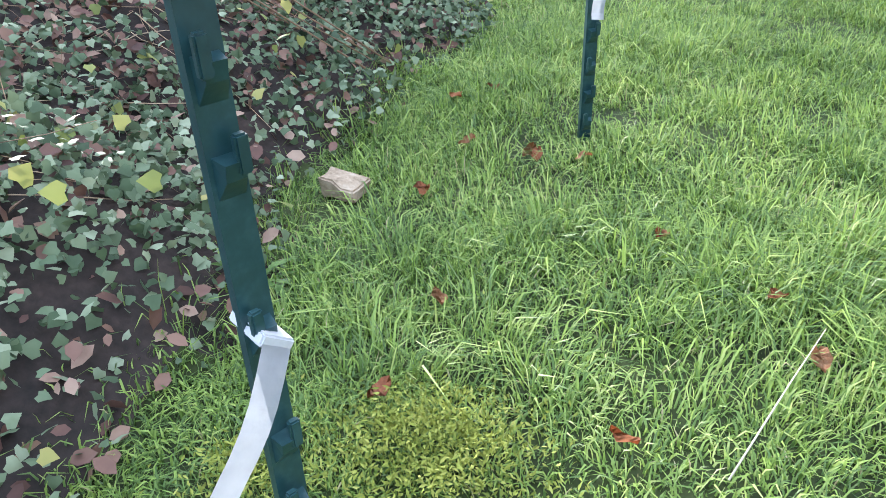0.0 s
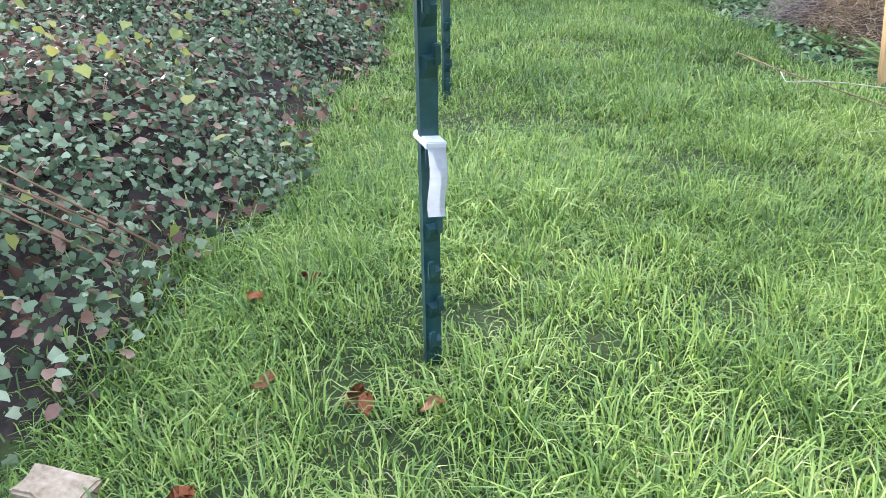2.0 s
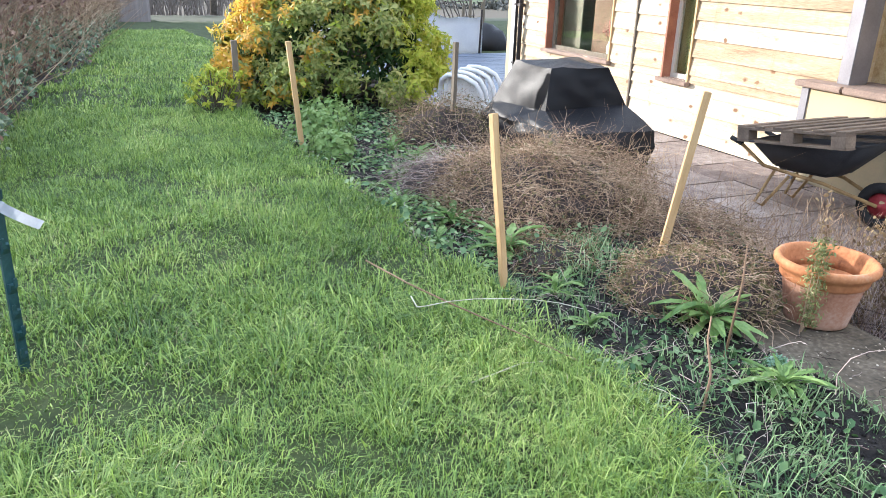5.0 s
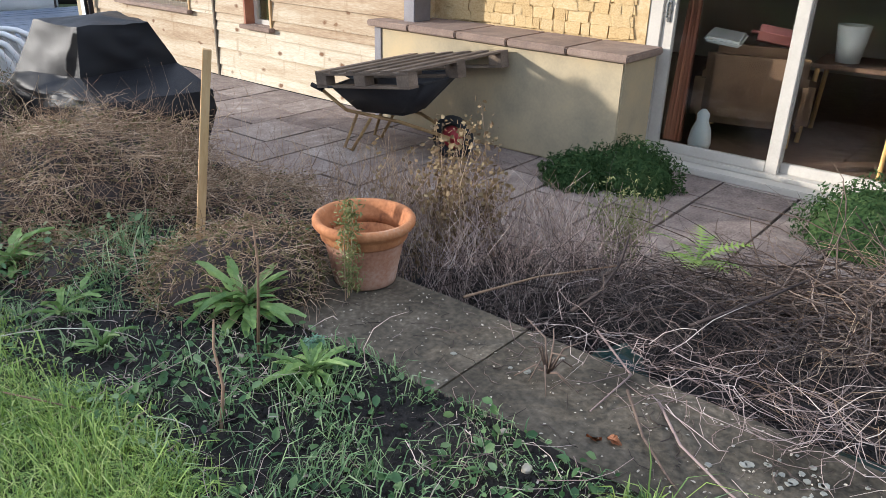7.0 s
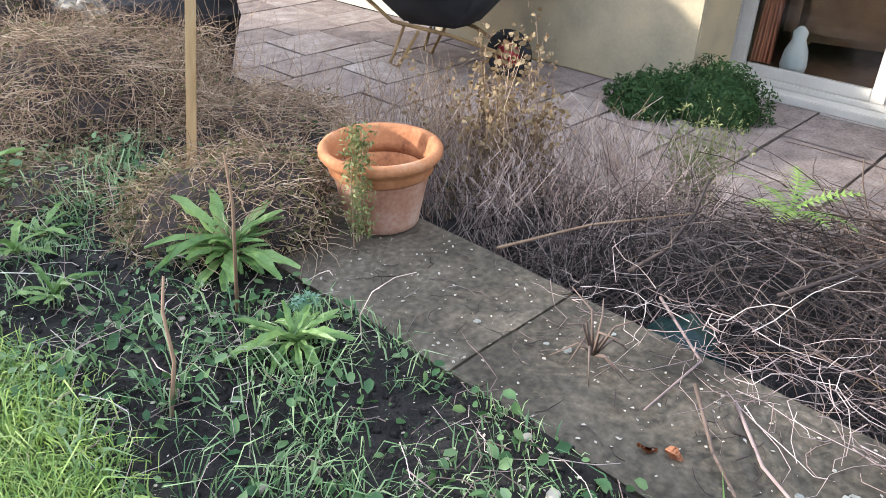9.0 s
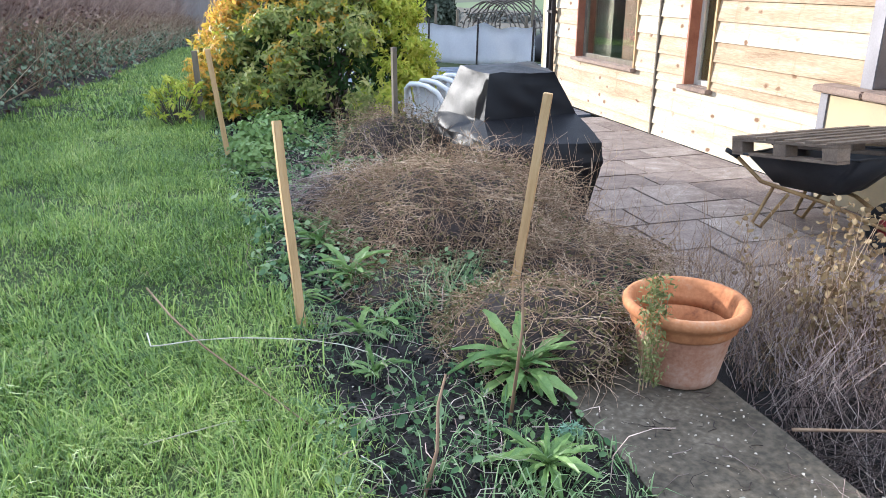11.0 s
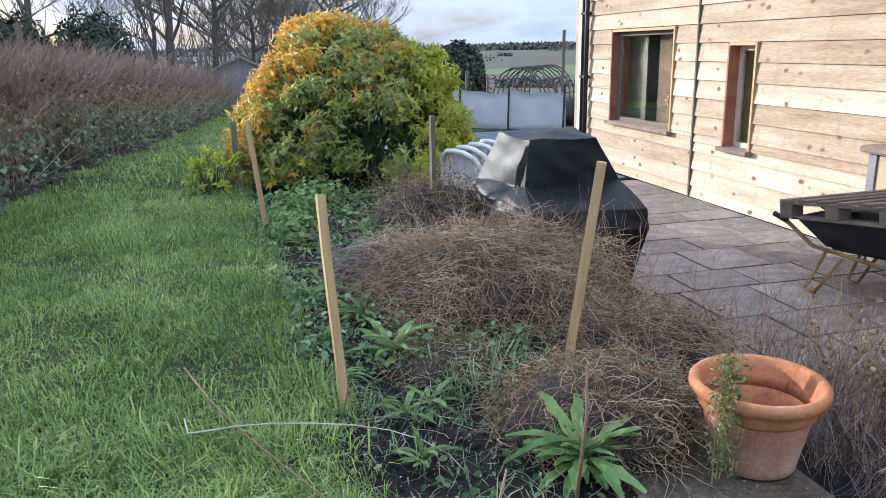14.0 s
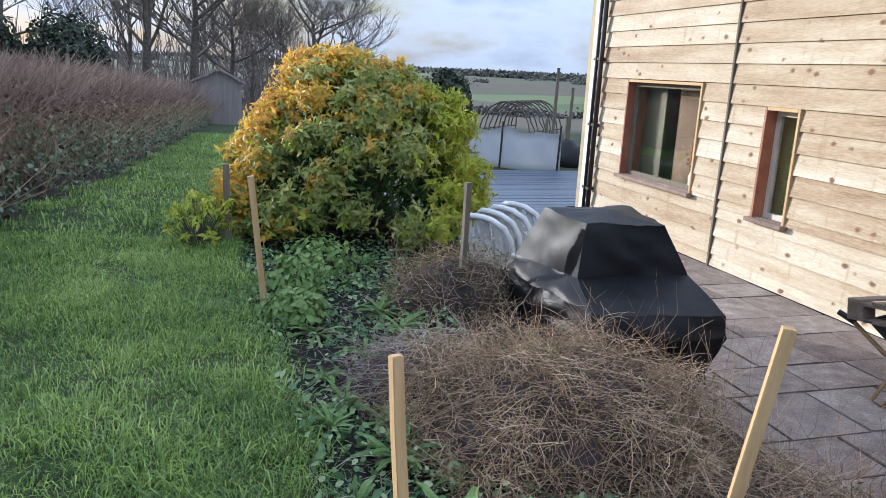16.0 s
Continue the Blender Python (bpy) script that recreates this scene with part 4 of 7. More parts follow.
# ---- terrace paving, deck and the coping wall ----
terrace = tagged(part("terrace_bed", block(4.9, 7.71, 2.2, 12.9, PATIO - 0.075, PATIO - 0.03), M["joint"]), "sandy bed under the terrace slabs", "terrace", kind="structure")
tagged(part("terrace_bed_by_door", block(7.72, 8.13, 0.5, 5.72, PATIO - 0.075, PATIO - 0.03), M["joint"]), "sandy bed under the slabs by the door", "terrace", kind="structure")
PAVERS = []
for k in range(4):
    bm = block(-0.5, 0.5, -0.5, 0.5, -0.5, 0.5)
    bmesh.ops.bevel(bm, geom=[e for e in bm.edges if all(v.co.z > 0 for v in e.verts)], offset=0.015, segments=1, affect="EDGES")
    for v in bm.verts:
        v.co.x += RNG.normal() * 0.004
        v.co.y += RNG.normal() * 0.004
    me = bpy.data.meshes.new("paving_slab")
    bm.to_mesh(me)
    bm.free()
    me.materials.append(M["paving"])
    PAVERS.append(me)
yrow = 2.25
r = 0
while yrow < 12.6:
    deep = (0.60, 0.45, 0.60, 0.45)[r % 4]
    x = 4.95 + (0.31 if r % 2 else 0.0)
    x1 = 8.135 if yrow + deep < 5.70 else 7.70
    while x < x1 - 0.02:
        w = min(0.60 if (r + int(x * 10)) % 3 else 0.45, x1 - x)
        edge = 5.50 if yrow < 5.3 else np.interp(yrow, [5.3, 6.5, 8.0, 9, 12.6], [5.3, 4.95, 4.9, 4.9, 4.9])
        if x + w / 2 > edge:
            o = new("paving_slab", PAVERS[RNG.integers(4)])
            o.parent = terrace
            o.matrix_world = Matrix.LocRotScale((x + w / 2, yrow + deep / 2, PATIO - 0.02 + RNG.uniform(-0.003, 0.003)), Euler((RNG.normal() * 0.003, RNG.normal() * 0.003, 0)), (w - 0.022, deep - 0.022, 0.04))
        x += w
    yrow += deep
    r += 1

deck = tagged(part("deck_frame", block(4.6, 10.2, 12.95, 19.5, PATIO - 0.10, PATIO - 0.035), M["joint"]), "timber deck of boards tinted blue-grey by painted sky reflection", "deck", kind="structure")
dk = block(-0.5, 0.5, -0.5, 0.5, -0.5, 0.5)
dme = bpy.data.meshes.new("deck_board")
dk.to_mesh(dme)
dk.free()
dme.materials.append(M["deck"])
y = 12.98
while y < 19.45:
    x1 = 7.66 if y < 15.1 else 10.2
    o = new("deck_board", dme)
    o.parent = deck
    o.matrix_world = Matrix.LocRotScale(((4.6 + x1) / 2, y + 0.065, PATIO - 0.018 + RNG.uniform(-0.003, 0.003)), None, (x1 - 4.6, 0.128, 0.03))
    y += 0.14

planter = thing("coping_wall", 3.82, 3.5, -1.05, "low garden wall capped with mossy concrete slabs", "wall", kind="structure")
part("core", block(-0.22, 0.24, -2.9, 1.85, 0, 0.52), M["concrete"], planter)
for y0, y1 in ((-2.95, 0.83), (0.84, 1.90)):
    bm = block(-0.28 + RNG.uniform(-0.01, 0.01), 0.285 + RNG.uniform(-0.01, 0.01), y0, y1, 0.522, 0.58 + RNG.uniform(-0.006, 0.006), 0)
    bmesh.ops.subdivide_edges(bm, edges=list(bm.edges), cuts=5, use_grid_fill=True)
    for v in bm.verts:
        v.co += Vector((noise.noise(v.co * 5) * 0.012, noise.noise(v.co * 5 + Vector((9, 0, 0))) * 0.006, noise.noise(v.co * 6) * 0.006))
    part("coping_slab", bm, M["concrete"], planter)
SLAB_TOP = -0.47
for k in range(44):
    x, y = (3.85 + RNG.normal() * 0.06, 3.25 + RNG.normal() * 0.10) if k < 34 else (3.85 + RNG.normal() * 0.12, 3.7 + RNG.normal() * 0.5)
    rr = RNG.uniform(0.004, 0.016)
    bm = bmesh.new()
    bmesh.ops.create_circle(bm, cap_ends=True, segments=11, radius=rr)
    for v in bm.verts:
        v.co *= RNG.uniform(0.75, 1.2)
    got = bmesh.ops.extrude_face_region(bm, geom=list(bm.faces))
    for v in [g for g in got["geom"] if isinstance(g, bmesh.types.BMVert)]:
        v.co.z += 0.003
    o = part("lichen_patch", bm, M["lichen"], planter)
    o.location = (x - 3.82, y - 3.5, SLAB_TOP + 1.05 + 0.004)

# ---- terracotta pot ----
pot = thing("terracotta_pot", 3.99, 5.10, SLAB_TOP + 0.006, "large empty terracotta flower pot with thick rim", "flower pot")
pot.scale = (0.90, 0.90, 0.92)
part("body", lathe([(0.132, 0), (0.146, 0.006), (0.150, 0.03), (0.176, 0.16), (0.186, 0.205), (0.186, 0.214), (0.172, 0.214), (0.160, 0.15), (0.128, 0.03), (0.01, 0.025)], 56), M["terracotta"], pot, smooth=True)
part("rim", lathe([(0.172, 0.2145), (0.196, 0.2145), (0.202, 0.222), (0.205, 0.245), (0.212, 0.262), (0.228, 0.272), (0.238, 0.286), (0.238, 0.304), (0.229, 0.315), (0.214, 0.317), (0.203, 0.308), (0.196, 0.285), (0.188, 0.25)], 56, True), M["terracotta_rim"], pot, smooth=True)


part("inner_wall", lathe([(0.170, 0.2143), (0.158, 0.15), (0.126, 0.03), (0.1275, 0.03), (0.1598, 0.15), (0.1718, 0.2143)], 56, True), M["terracotta_rim"], pot, smooth=True)
# added dark disc: gives the shade at the bottom of the empty pot
part("soil_fill", lathe([(0.122, 0.026), (0.133, 0.05), (0.10, 0.058), (0.01, 0.06)], 32), M["soil"], pot, "dark disc added in the bottom for inner shade", smooth=True)


# ---- stakes and posts ----
def stake(base, top, width, m, label, group):
    base, top = Vector(base), Vector(top)
    way = top - base
    bm = block(-width / 2, width / 2, -width / 2, width / 2, -0.15, way.length, 0.002)
    bmesh.ops.subdivide_edges(bm, edges=[e for e in bm.edges if e.calc_length() > 0.2], cuts=4)
    for v in bm.verts:
        v.co.x += 0.002 * math.sin(v.co.z * 9 + base.x)
    o = part("stake", bm, m)
    o.matrix_world = Matrix.Translation(base) @ way.to_track_quat("Z", "Y").to_matrix().to_4x4()
    return tagged(o, label, "stake", group)


stake((2.725, 5.66, -0.41), (2.695, 5.80, 0.386), 0.030, M["stake"], "sawn softwood stake upright in the flower bed", "bed stakes")
stake((3.575, 5.69, -0.42), (3.675, 5.63, 0.467), 0.034, M["stake"], "sawn softwood stake leaning in the flower bed", "bed stakes")
stake((2.53, 8.55, -0.40), (2.455, 8.55, 0.417), 0.036, M["stake"], "sawn softwood stake at the bed edge", "bed stakes")
stake((3.72, 8.45, -0.40), (3.725, 8.43, 0.408), 0.034, M["grey_stake"], "greyed softwood stake among dead stems", "bed stakes")
stake((2.335, 10.2, -0.42), (2.325, 10.2, 0.27), 0.05, M["grey_stake"], "weathered grey post beside the golden bush", "bed stakes")

LUGS = (0.07, 0.15, 0.23, 0.32, 0.46, 0.62, 0.70, 0.83, 0.95)


def fence_post(x, y, z, lean, turn, tag_z, tag_roll, long, label):
    """Moulded plastic electric-fence post with hook lugs and a paper tag tied to it."""
    p = thing("fence_post", x, y, z, label, "fence post", "green fence posts")
    p.matrix_world = Matrix.Translation((x, y, z)) @ Vector((0, 0, 1)).rotation_difference(Vector((*lean, 1))).to_matrix().to_4x4() @ pose(0, 0, 0, 0, 0, turn)
    bm = bmesh.new()
    outline = ((0.006, -0.016), (0.006, 0.016), (-0.004, 0.016), (-0.004, 0.003), (-0.014, 0.003), (-0.014, 0.011), (-0.020, 0.011), (-0.020, -0.011), (-0.014, -0.011), (-0.014, -0.003), (-0.004, -0.003), (-0.004, -0.016))
    ends = [[bm.verts.new((a, b, c)) for a, b in outline] for c in (-0.15, 1.06)]
    for i in range(12):
        bm.faces.new((ends[0][i], ends[0][(i + 1) % 12], ends[1][(i + 1) % 12], ends[1][i]))
    bm.faces.new(ends[0][::-1])
    bm.faces.new(ends[1])
    bmesh.ops.recalc_face_normals(bm, faces=bm.faces)
    part("shaft", bm, M["post"], p)
    for k, h in enumerate(LUGS):
        lug = bmesh.new()
        side = 1 if k % 2 else -1
        vs = [lug.verts.new(c) for c in ((0.006, -0.012, h - 0.022), (0.006, 0.012, h - 0.022), (0.006, 0.012, h + 0.016), (0.006, -0.012, h + 0.016), (0.020, -0.009, h - 0.002), (0.020, 0.009, h - 0.002), (0.024, 0.009, h + 0.014), (0.024, -0.009, h + 0.014))]
        for f in ((0, 1, 5, 4), (1, 2, 6, 5), (2, 3, 7, 6), (3, 0, 4, 7), (4, 5, 6, 7), (3, 2, 1, 0)):
            lug.faces.new([vs[i] for i in f])
        block(0.016, 0.025, side * 0.008 - 0.006, side * 0.008 + 0.006, h + 0.002, h + 0.036, 0.002, lug)
        part("lug", lug, M["post"], p)
    tag = bmesh.new()
    n = 9
    cols = []
    for i in range(n):
        s = i / (n - 1)
        bend = 0.010 * math.sin(s * 5)
        cols.append([tag.verts.new((0.034 + bend + 0.03 * s, w * 0.016 + 0.01 * s * s, -long * s)) for w in (-1, 0, 1)])
    for a, b in zip(cols, cols[1:]):
        for i in range(2):
            tag.faces.new((a[i], a[i + 1], b[i + 1], b[i]))
    bmesh.ops.solidify(tag, geom=list(tag.faces), thickness=0.0012)
    block(-0.023, 0.034, -0.018, 0.018, -0.004, 0.009, 0.002, tag)
    t = part("paper_tag", tag, M["tag"], p, "white paper tag tied round the post", smooth=False)
    t.location = (0, 0, tag_z)
    t.rotation_euler = (radians(tag_roll), 0, 0)
    return p


fence_post(0.655, 2.18, -0.38, (0.015, 0.0), -36, 0.46, -38, 0.20, "dark green plastic fence post with a white tag")
fence_post(0.889, 3.645, -0.38, (0.016, -0.115), -64, 0.492, -10, 0.115, "dark green plastic fence post with a white tag")
fence_post(0.86, 5.62, -0.38, (0.01, 0.0), -60, 0.60, 48, 0.13, "dark green plastic fence post with a white tag")

# ---- covered garden seat ----
cover = thing("covered_barbecue", 4.55, 7.95, PATIO, "barbecue on the terrace under a black fabric cover", "barbecue")
HOOD = [  # front left, front right, back right, back left
    [(4.245, 7.865, 0.265), (4.65, 7.725, 0.285), (4.72, 8.28, 0.29), (4.17, 8.28, 0.285)],
    [(4.20, 7.835, -0.04), (4.80, 7.67, 0.010), (4.92, 8.45, 0.0), (4.06, 8.42, -0.04)],
    [(4.13, 7.50, -0.135), (4.83, 7.345, -0.125), (5.05, 8.62, -0.12), (4.00, 8.48, -0.14)],
    [(4.13, 7.43, -0.30), (4.84, 7.33, -0.25), (5.06, 8.60, -0.30), (3.99, 8.50, -0.30)],
    [(4.22, 7.58, -0.66), (4.88, 7.60, -0.70), (4.98, 8.50, -0.63), (4.07, 8.45, -0.60)],
]
bm = bmesh.new()
SIDE, STEP = 16, 9
base_at = Vector((4.55, 7.95, PATIO))


def round_ring(corners):
    cs = [Vector(c) - base_at for c in corners]
    return [cs[i].lerp(cs[(i + 1) % 4], j / SIDE) for i in range(4) for j in range(SIDE)]


levels = []
for a, b in zip(HOOD, HOOD[1:]):
    ra, rb = round_ring(a), round_ring(b)
    levels += [[p.lerp(q, k / STEP) for p, q in zip(ra, rb)] for k in range(STEP)]
levels.append(round_ring(HOOD[-1]))
top = levels[0]
mid = sum(top, Vector()) / len(top) + Vector((0, 0, 0.03))
caps = [[p.lerp(mid, k / 6) for p in top] for k in range(5, 0, -1)]


def crease(p, fold):
    """Fabric folds: broad sag, pulled diagonal creases and short wrinkles, stronger low on the cover."""
    ridge = abs(noise.noise(Vector((p.x * 5 + p.z * 4, p.y * 5, p.z * 6)))) - 0.22
    return fold * (0.035 * noise.noise(p * 3.2) + 0.05 * ridge + 0.012 * noise.noise(p * 15))


rings = caps + levels
rows_v = []
for k, ring in enumerate(rings):
    lev = k - len(caps)
    fold = 0.45 if lev < STEP else 0.8
    row = []
    for i, p in enumerate(ring):
        corner = min(i % SIDE, SIDE - i % SIDE) / SIDE
        keep = 0.35 + 0.65 * min(1, corner * 5)
        left = 1.8 if i >= 3 * SIDE and lev > STEP else 1.0  # the windward side hangs loosest
        out = Vector((p.x, p.y, 0)).normalized() if lev > 0 else Vector((0, 0, 1))
        row.append(bm.verts.new(p + out * crease(p, fold * keep * left)))
    rows_v.append(row)
N4 = 4 * SIDE
for a, b in zip(rows_v, rows_v[1:]):
    for i in range(N4):
        bm.faces.new((a[i], b[i], b[(i + 1) % N4], a[(i + 1) % N4]))
bm.faces.new(rows_v[0])
bmesh.ops.recalc_face_normals(bm, faces=bm.faces)
for k in (0, STEP, 2 * STEP):
    row = rows_v[len(caps) + k]
    for i in range(N4):
        bm.edges.get((row[i], row[(i + 1) % N4])).smooth = False
for a, b in zip(rows_v[len(caps):], rows_v[len(caps) + 1:]):
    for i in range(0, N4, SIDE):
        bm.edges.get((a[i], b[i])).smooth = False
part("fabric_cover", bm, M["cover"], cover, "black creased fabric cover", smooth=True)
for dx, dy in ((-0.22, 0.0), (0.30, 0.05), (-0.35, 0.42), (0.33, 0.45)):
    part("leg", rod([(dx, dy, 0), (dx, dy, 0.5)], 0.024, 8), M["pallet"], cover)


# ---- white garden chairs ----
def plastic_chair(x, y, turn):
    c = thing("garden_chair", x, y, PATIO, "white moulded plastic garden chair on the terrace", "chair", "white garden chairs", turn=turn)
    def at(u, v):
        return (0.22 * u * (1 - 0.12 * v * v), 0.22 + 0.10 * v + 0.05 * (1 - u * u), 0.42 + 0.44 * v + 0.04 * (1 - u * u) * v)
    arch = [at(-1, 0), at(-1, 0.4), at(-1, 0.8), at(-0.85, 0.95), at(-0.45, 1), at(0, 1), at(0.45, 1), at(0.85, 0.95), at(1, 0.8), at(1, 0.4), at(1, 0)]
    part("back_frame", rod(arch, 0.020, 8), M["white_plastic"], c, smooth=True)
    for u in (-0.6, -0.2, 0.2, 0.6):
        slat = bmesh.new()
        pts = [[slat.verts.new(at(u + du, v)) for du in (-0.13, 0.13)] for v in (0.02, 0.35, 0.68, 0.98)]
        for a, b in zip(pts, pts[1:]):
            slat.faces.new((a[0], a[1], b[1], b[0]))
        bmesh.ops.solidify(slat, geom=list(slat.faces), thickness=0.012)
        part("back_slat", slat, M["white_plastic"], c, smooth=True)
    part("seat", block(-0.23, 0.23, -0.22, 0.24, 0.405, 0.43, 0.01), M["white_plastic"], c)
    for sx in (-1, 1):
        part("armrest", rod([(sx * 0.25, -0.20, 0.42), (sx * 0.28, -0.20, 0.60), (sx * 0.28, -0.12, 0.64), (sx * 0.27, 0.20, 0.66), (sx * 0.22, 0.30, 0.68)], 0.018, 8), M["white_plastic"], c, smooth=True)
        for sy in (-1, 1):
            part("leg", rod([(sx * 0.26, sy * 0.25, 0), (sx * 0.21, sy * 0.2, 0.41)], [0.016, 0.024], 8), M["white_plastic"], c, smooth=True)
    return c


bpy.context.view_layer.update()
first_chair = plastic_chair(4.47, 9.43, 118)
first_chair.scale = (1.14, 1.14, 1.14)
for x, y, a in ((4.63, 9.60, 114), (4.78, 9.77, 116), (4.93, 9.95, 119)):
    copy_thing(first_chair, pose(x, y, PATIO, 0, 0, a))

# ---- wheelbarrow with a pallet on it ----
barrow = thing("wheelbarrow", 6.83, 7.48, PATIO, "wheelbarrow with a dark tray carrying a pallet", "wheelbarrow", turn=-78)
bm = bmesh.new()
rim = [(-0.52, -0.36, 0.565), (0.42, -0.36, 0.705), (0.54, 0, 0.725), (0.42, 0.36, 0.705), (-0.52, 0.36, 0.565), (-0.56, 0, 0.56)]
low = [(-0.34, -0.20, 0.34), (0.14, -0.20, 0.36), (0.20, 0, 0.37), (0.14, 0.20, 0.36), (-0.34, 0.20, 0.34), (-0.36, 0, 0.34)]
a, b = [bm.verts.new(c) for c in rim], [bm.verts.new(c) for c in low]
for i in range(6):
    bm.faces.new((b[i], b[(i + 1) % 6], a[(i + 1) % 6], a[i]))
bm.faces.new(b[::-1])
bmesh.ops.bevel(bm, geom=[e for e in bm.edges if not e.is_boundary], offset=0.04, segments=3, affect="EDGES")
bmesh.ops.solidify(bm, geom=list(bm.faces), thickness=0.006)
part("tray", bm, M["barrow"], barrow, "black steel tray", smooth=True)
part("tray_rim", rod([Vector(c) + Vector((0, 0, 0.004)) for c in rim + rim[:1]], 0.010, 8), M["barrow"], barrow)
for sy in (-1, 1):
    part("frame_tube", rod([(-0.66, sy * 0.27, 0.52), (-0.42, sy * 0.24, 0.36), (0.10, sy * 0.18, 0.31), (0.52, sy * 0.06, 0.20)], 0.016, 8), M["yellow_metal"], barrow, smooth=True)
    part("leg", rod([(-0.32, sy * 0.22, 0.33), (-0.44, sy * 0.25, 0.02), (-0.36, sy * 0.25, 0.005), (-0.18, sy * 0.22, 0.31)], 0.014, 8), M["yellow_metal"], barrow, smooth=True)
    part("grip", rod([(-0.76, sy * 0.275, 0.55), (-0.64, sy * 0.27, 0.513)], 0.021, 10), M["rubber"], barrow)
wheel = thing("wheel", 0.52, 0, 0.195, "", "")
wheel.parent = barrow
bm = bmesh.new()
nn, mm = 28, 10
tor = [[bm.verts.new(((0.15 + 0.045 * math.cos(q)) * math.cos(p), 0.045 * math.sin(q), (0.15 + 0.045 * math.cos(q)) * math.sin(p))) for q in (2 * math.pi * j / mm for j in range(mm))] for p in (2 * math.pi * i / nn for i in range(nn))]
for i in range(nn):
    for j in range(mm):
        bm.faces.new((tor[i][j], tor[i][(j + 1) % mm], tor[(i + 1) % nn][(j + 1) % mm], tor[(i + 1) % nn][j]))
part("tyre", bm, M["rubber"], wheel, smooth=True)
hub = lathe([(0.02, -0.05), (0.02, -0.03), (0.07, -0.025), (0.112, 0.0), (0.07, 0.025), (0.02, 0.03), (0.02, 0.05)], 24)
hub.transform(Matrix.Rotation(radians(90), 4, "X"))
part("hub", hub, M["red"], wheel, "red plastic wheel hub", smooth=True)

pallet = thing("wooden_pallet", 6.92, 7.50, -0.325, "weathered wooden pallet lying on a wheelbarrow", "pallet")
pallet.matrix_world = pose(6.935, 7.45, -0.262, -8.8, -2.1, -4.8)
for k in range(6):
    yy = -0.60 + k * 0.22
    part("top_board", block(-0.60, 0.60, yy, yy + 0.105, 0.044, 0.062, 0.002), M["pallet"], pallet)
for xx in (-0.60, -0.05, 0.50):
    part("stringer_board", block(xx, xx + 0.10, -0.60, 0.605, 0.024, 0.0435, 0.002), M["pallet"], pallet)
    part("base_board", block(xx, xx + 0.10, -0.60, 0.605, -0.082, -0.062, 0.002), M["pallet"], pallet)
    for yy in (-0.60, -0.07, 0.46):
        part("spacer_block", block(xx, xx + 0.10, yy, yy + 0.145, -0.0615, 0.0235, 0.003), M["pallet"], pallet)


# ---- golden bush ----
def on_dome(n, c, r, low=-0.2, deep=0.25, seed=0):
    """Points near the skin of an uneven dome, with their outward ways."""
    d = RNG.normal(size=(n, 3))
    d[:, 2] = np.abs(d[:, 2]) + low
    d /= np.linalg.norm(d, axis=1, keepdims=True)
    bump = 1 + 0.15 * np.sin(d[:, 0] * 7 + seed) * np.sin(d[:, 1] * 6 + seed) + 0.06 * np.sin(d[:, 2] * 11 + d[:, 0] * 9)
    k = (1 - deep * RNG.random(n) ** 2) * bump
    return np.array(c) + d * np.array(r) * k[:, None], d


bush = thing("golden_bush", 3.50, 11.0, -0.42, "large round evergreen bush with yellow and orange tips", "bush")
clumps, cl_out = on_dome(230, (0, 0, 0.10), (1.08, 1.02, 1.32), low=0.0, deep=0.10, seed=2)
clumps = np.array((0, 0, 0.12)) + cl_out * np.array((1.10, 1.04, 1.36)) * (0.93 + 0.10 * RNG.random((len(clumps), 1)) + 0.05 * np.sin(cl_out[:, :1] * 5 + cl_out[:, 2:] * 4))
clumps[:, 2] = np.maximum(clumps[:, 2], 0.16)
per_clump = 38
tip_way = cl_out.repeat(per_clump, 0) * 0.9 + RNG.normal(size=(len(clumps) * per_clump, 3)) * 0.75 + (0, 0, 0.15)
tip_way /= np.linalg.norm(tip_way, axis=1, keepdims=True)
P = clumps.repeat(per_clump, 0) + tip_way * RNG.uniform(0.06, 0.24, (len(tip_way), 1)) * (1.0, 1.0, 0.8)
P[:, 2] = np.maximum(P[:, 2], 0.06)
spot = RNG.normal(size=len(clumps)).repeat(per_clump) * 0.26
warm = 0.55 * (-P[:, 0]) + 0.75 * (P[:, 2] - 1.0) + spot + RNG.normal(size=len(P)) * 0.12
gold = warm > 0.22
lime = ~gold & ((P[:, 0] - 0.35 * np.abs(P[:, 2] - 0.6) + 0.3 * spot > 0.30) | (RNG.random(len(P)) < 0.10))
green = ~gold & ~lime
size = RNG.uniform(0.055, 0.085, len(P))
for nm, pick, m in (("lime_leaf_mass", lime, "bush_lime"), ("green_leaf_mass", green, "bush_green"), ("golden_leaf_mass", gold, "bush_gold")):
    whorls(nm, P[pick], tip_way[pick], 6, size[pick], M[m], bush)["kind"] = "stuff"
# darker leaves inside the bush, their colour standing in for shade in its gaps
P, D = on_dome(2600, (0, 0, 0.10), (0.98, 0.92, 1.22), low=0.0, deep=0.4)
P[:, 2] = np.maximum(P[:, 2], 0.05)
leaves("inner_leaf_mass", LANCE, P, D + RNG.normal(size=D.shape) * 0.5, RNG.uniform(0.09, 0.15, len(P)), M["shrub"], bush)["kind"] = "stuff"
limbs = []
for d in clumps[::3]:
    limbs.append([np.array((d[0] * 0.08, d[1] * 0.08, -0.05)), d * 0.35 + RNG.normal(size=3) * 0.05, d * 0.7 + RNG.normal(size=3) * 0.05, d])
stems("limb_mass", limbs, 0.014, M["bark"], bush)["kind"] = "stuff"
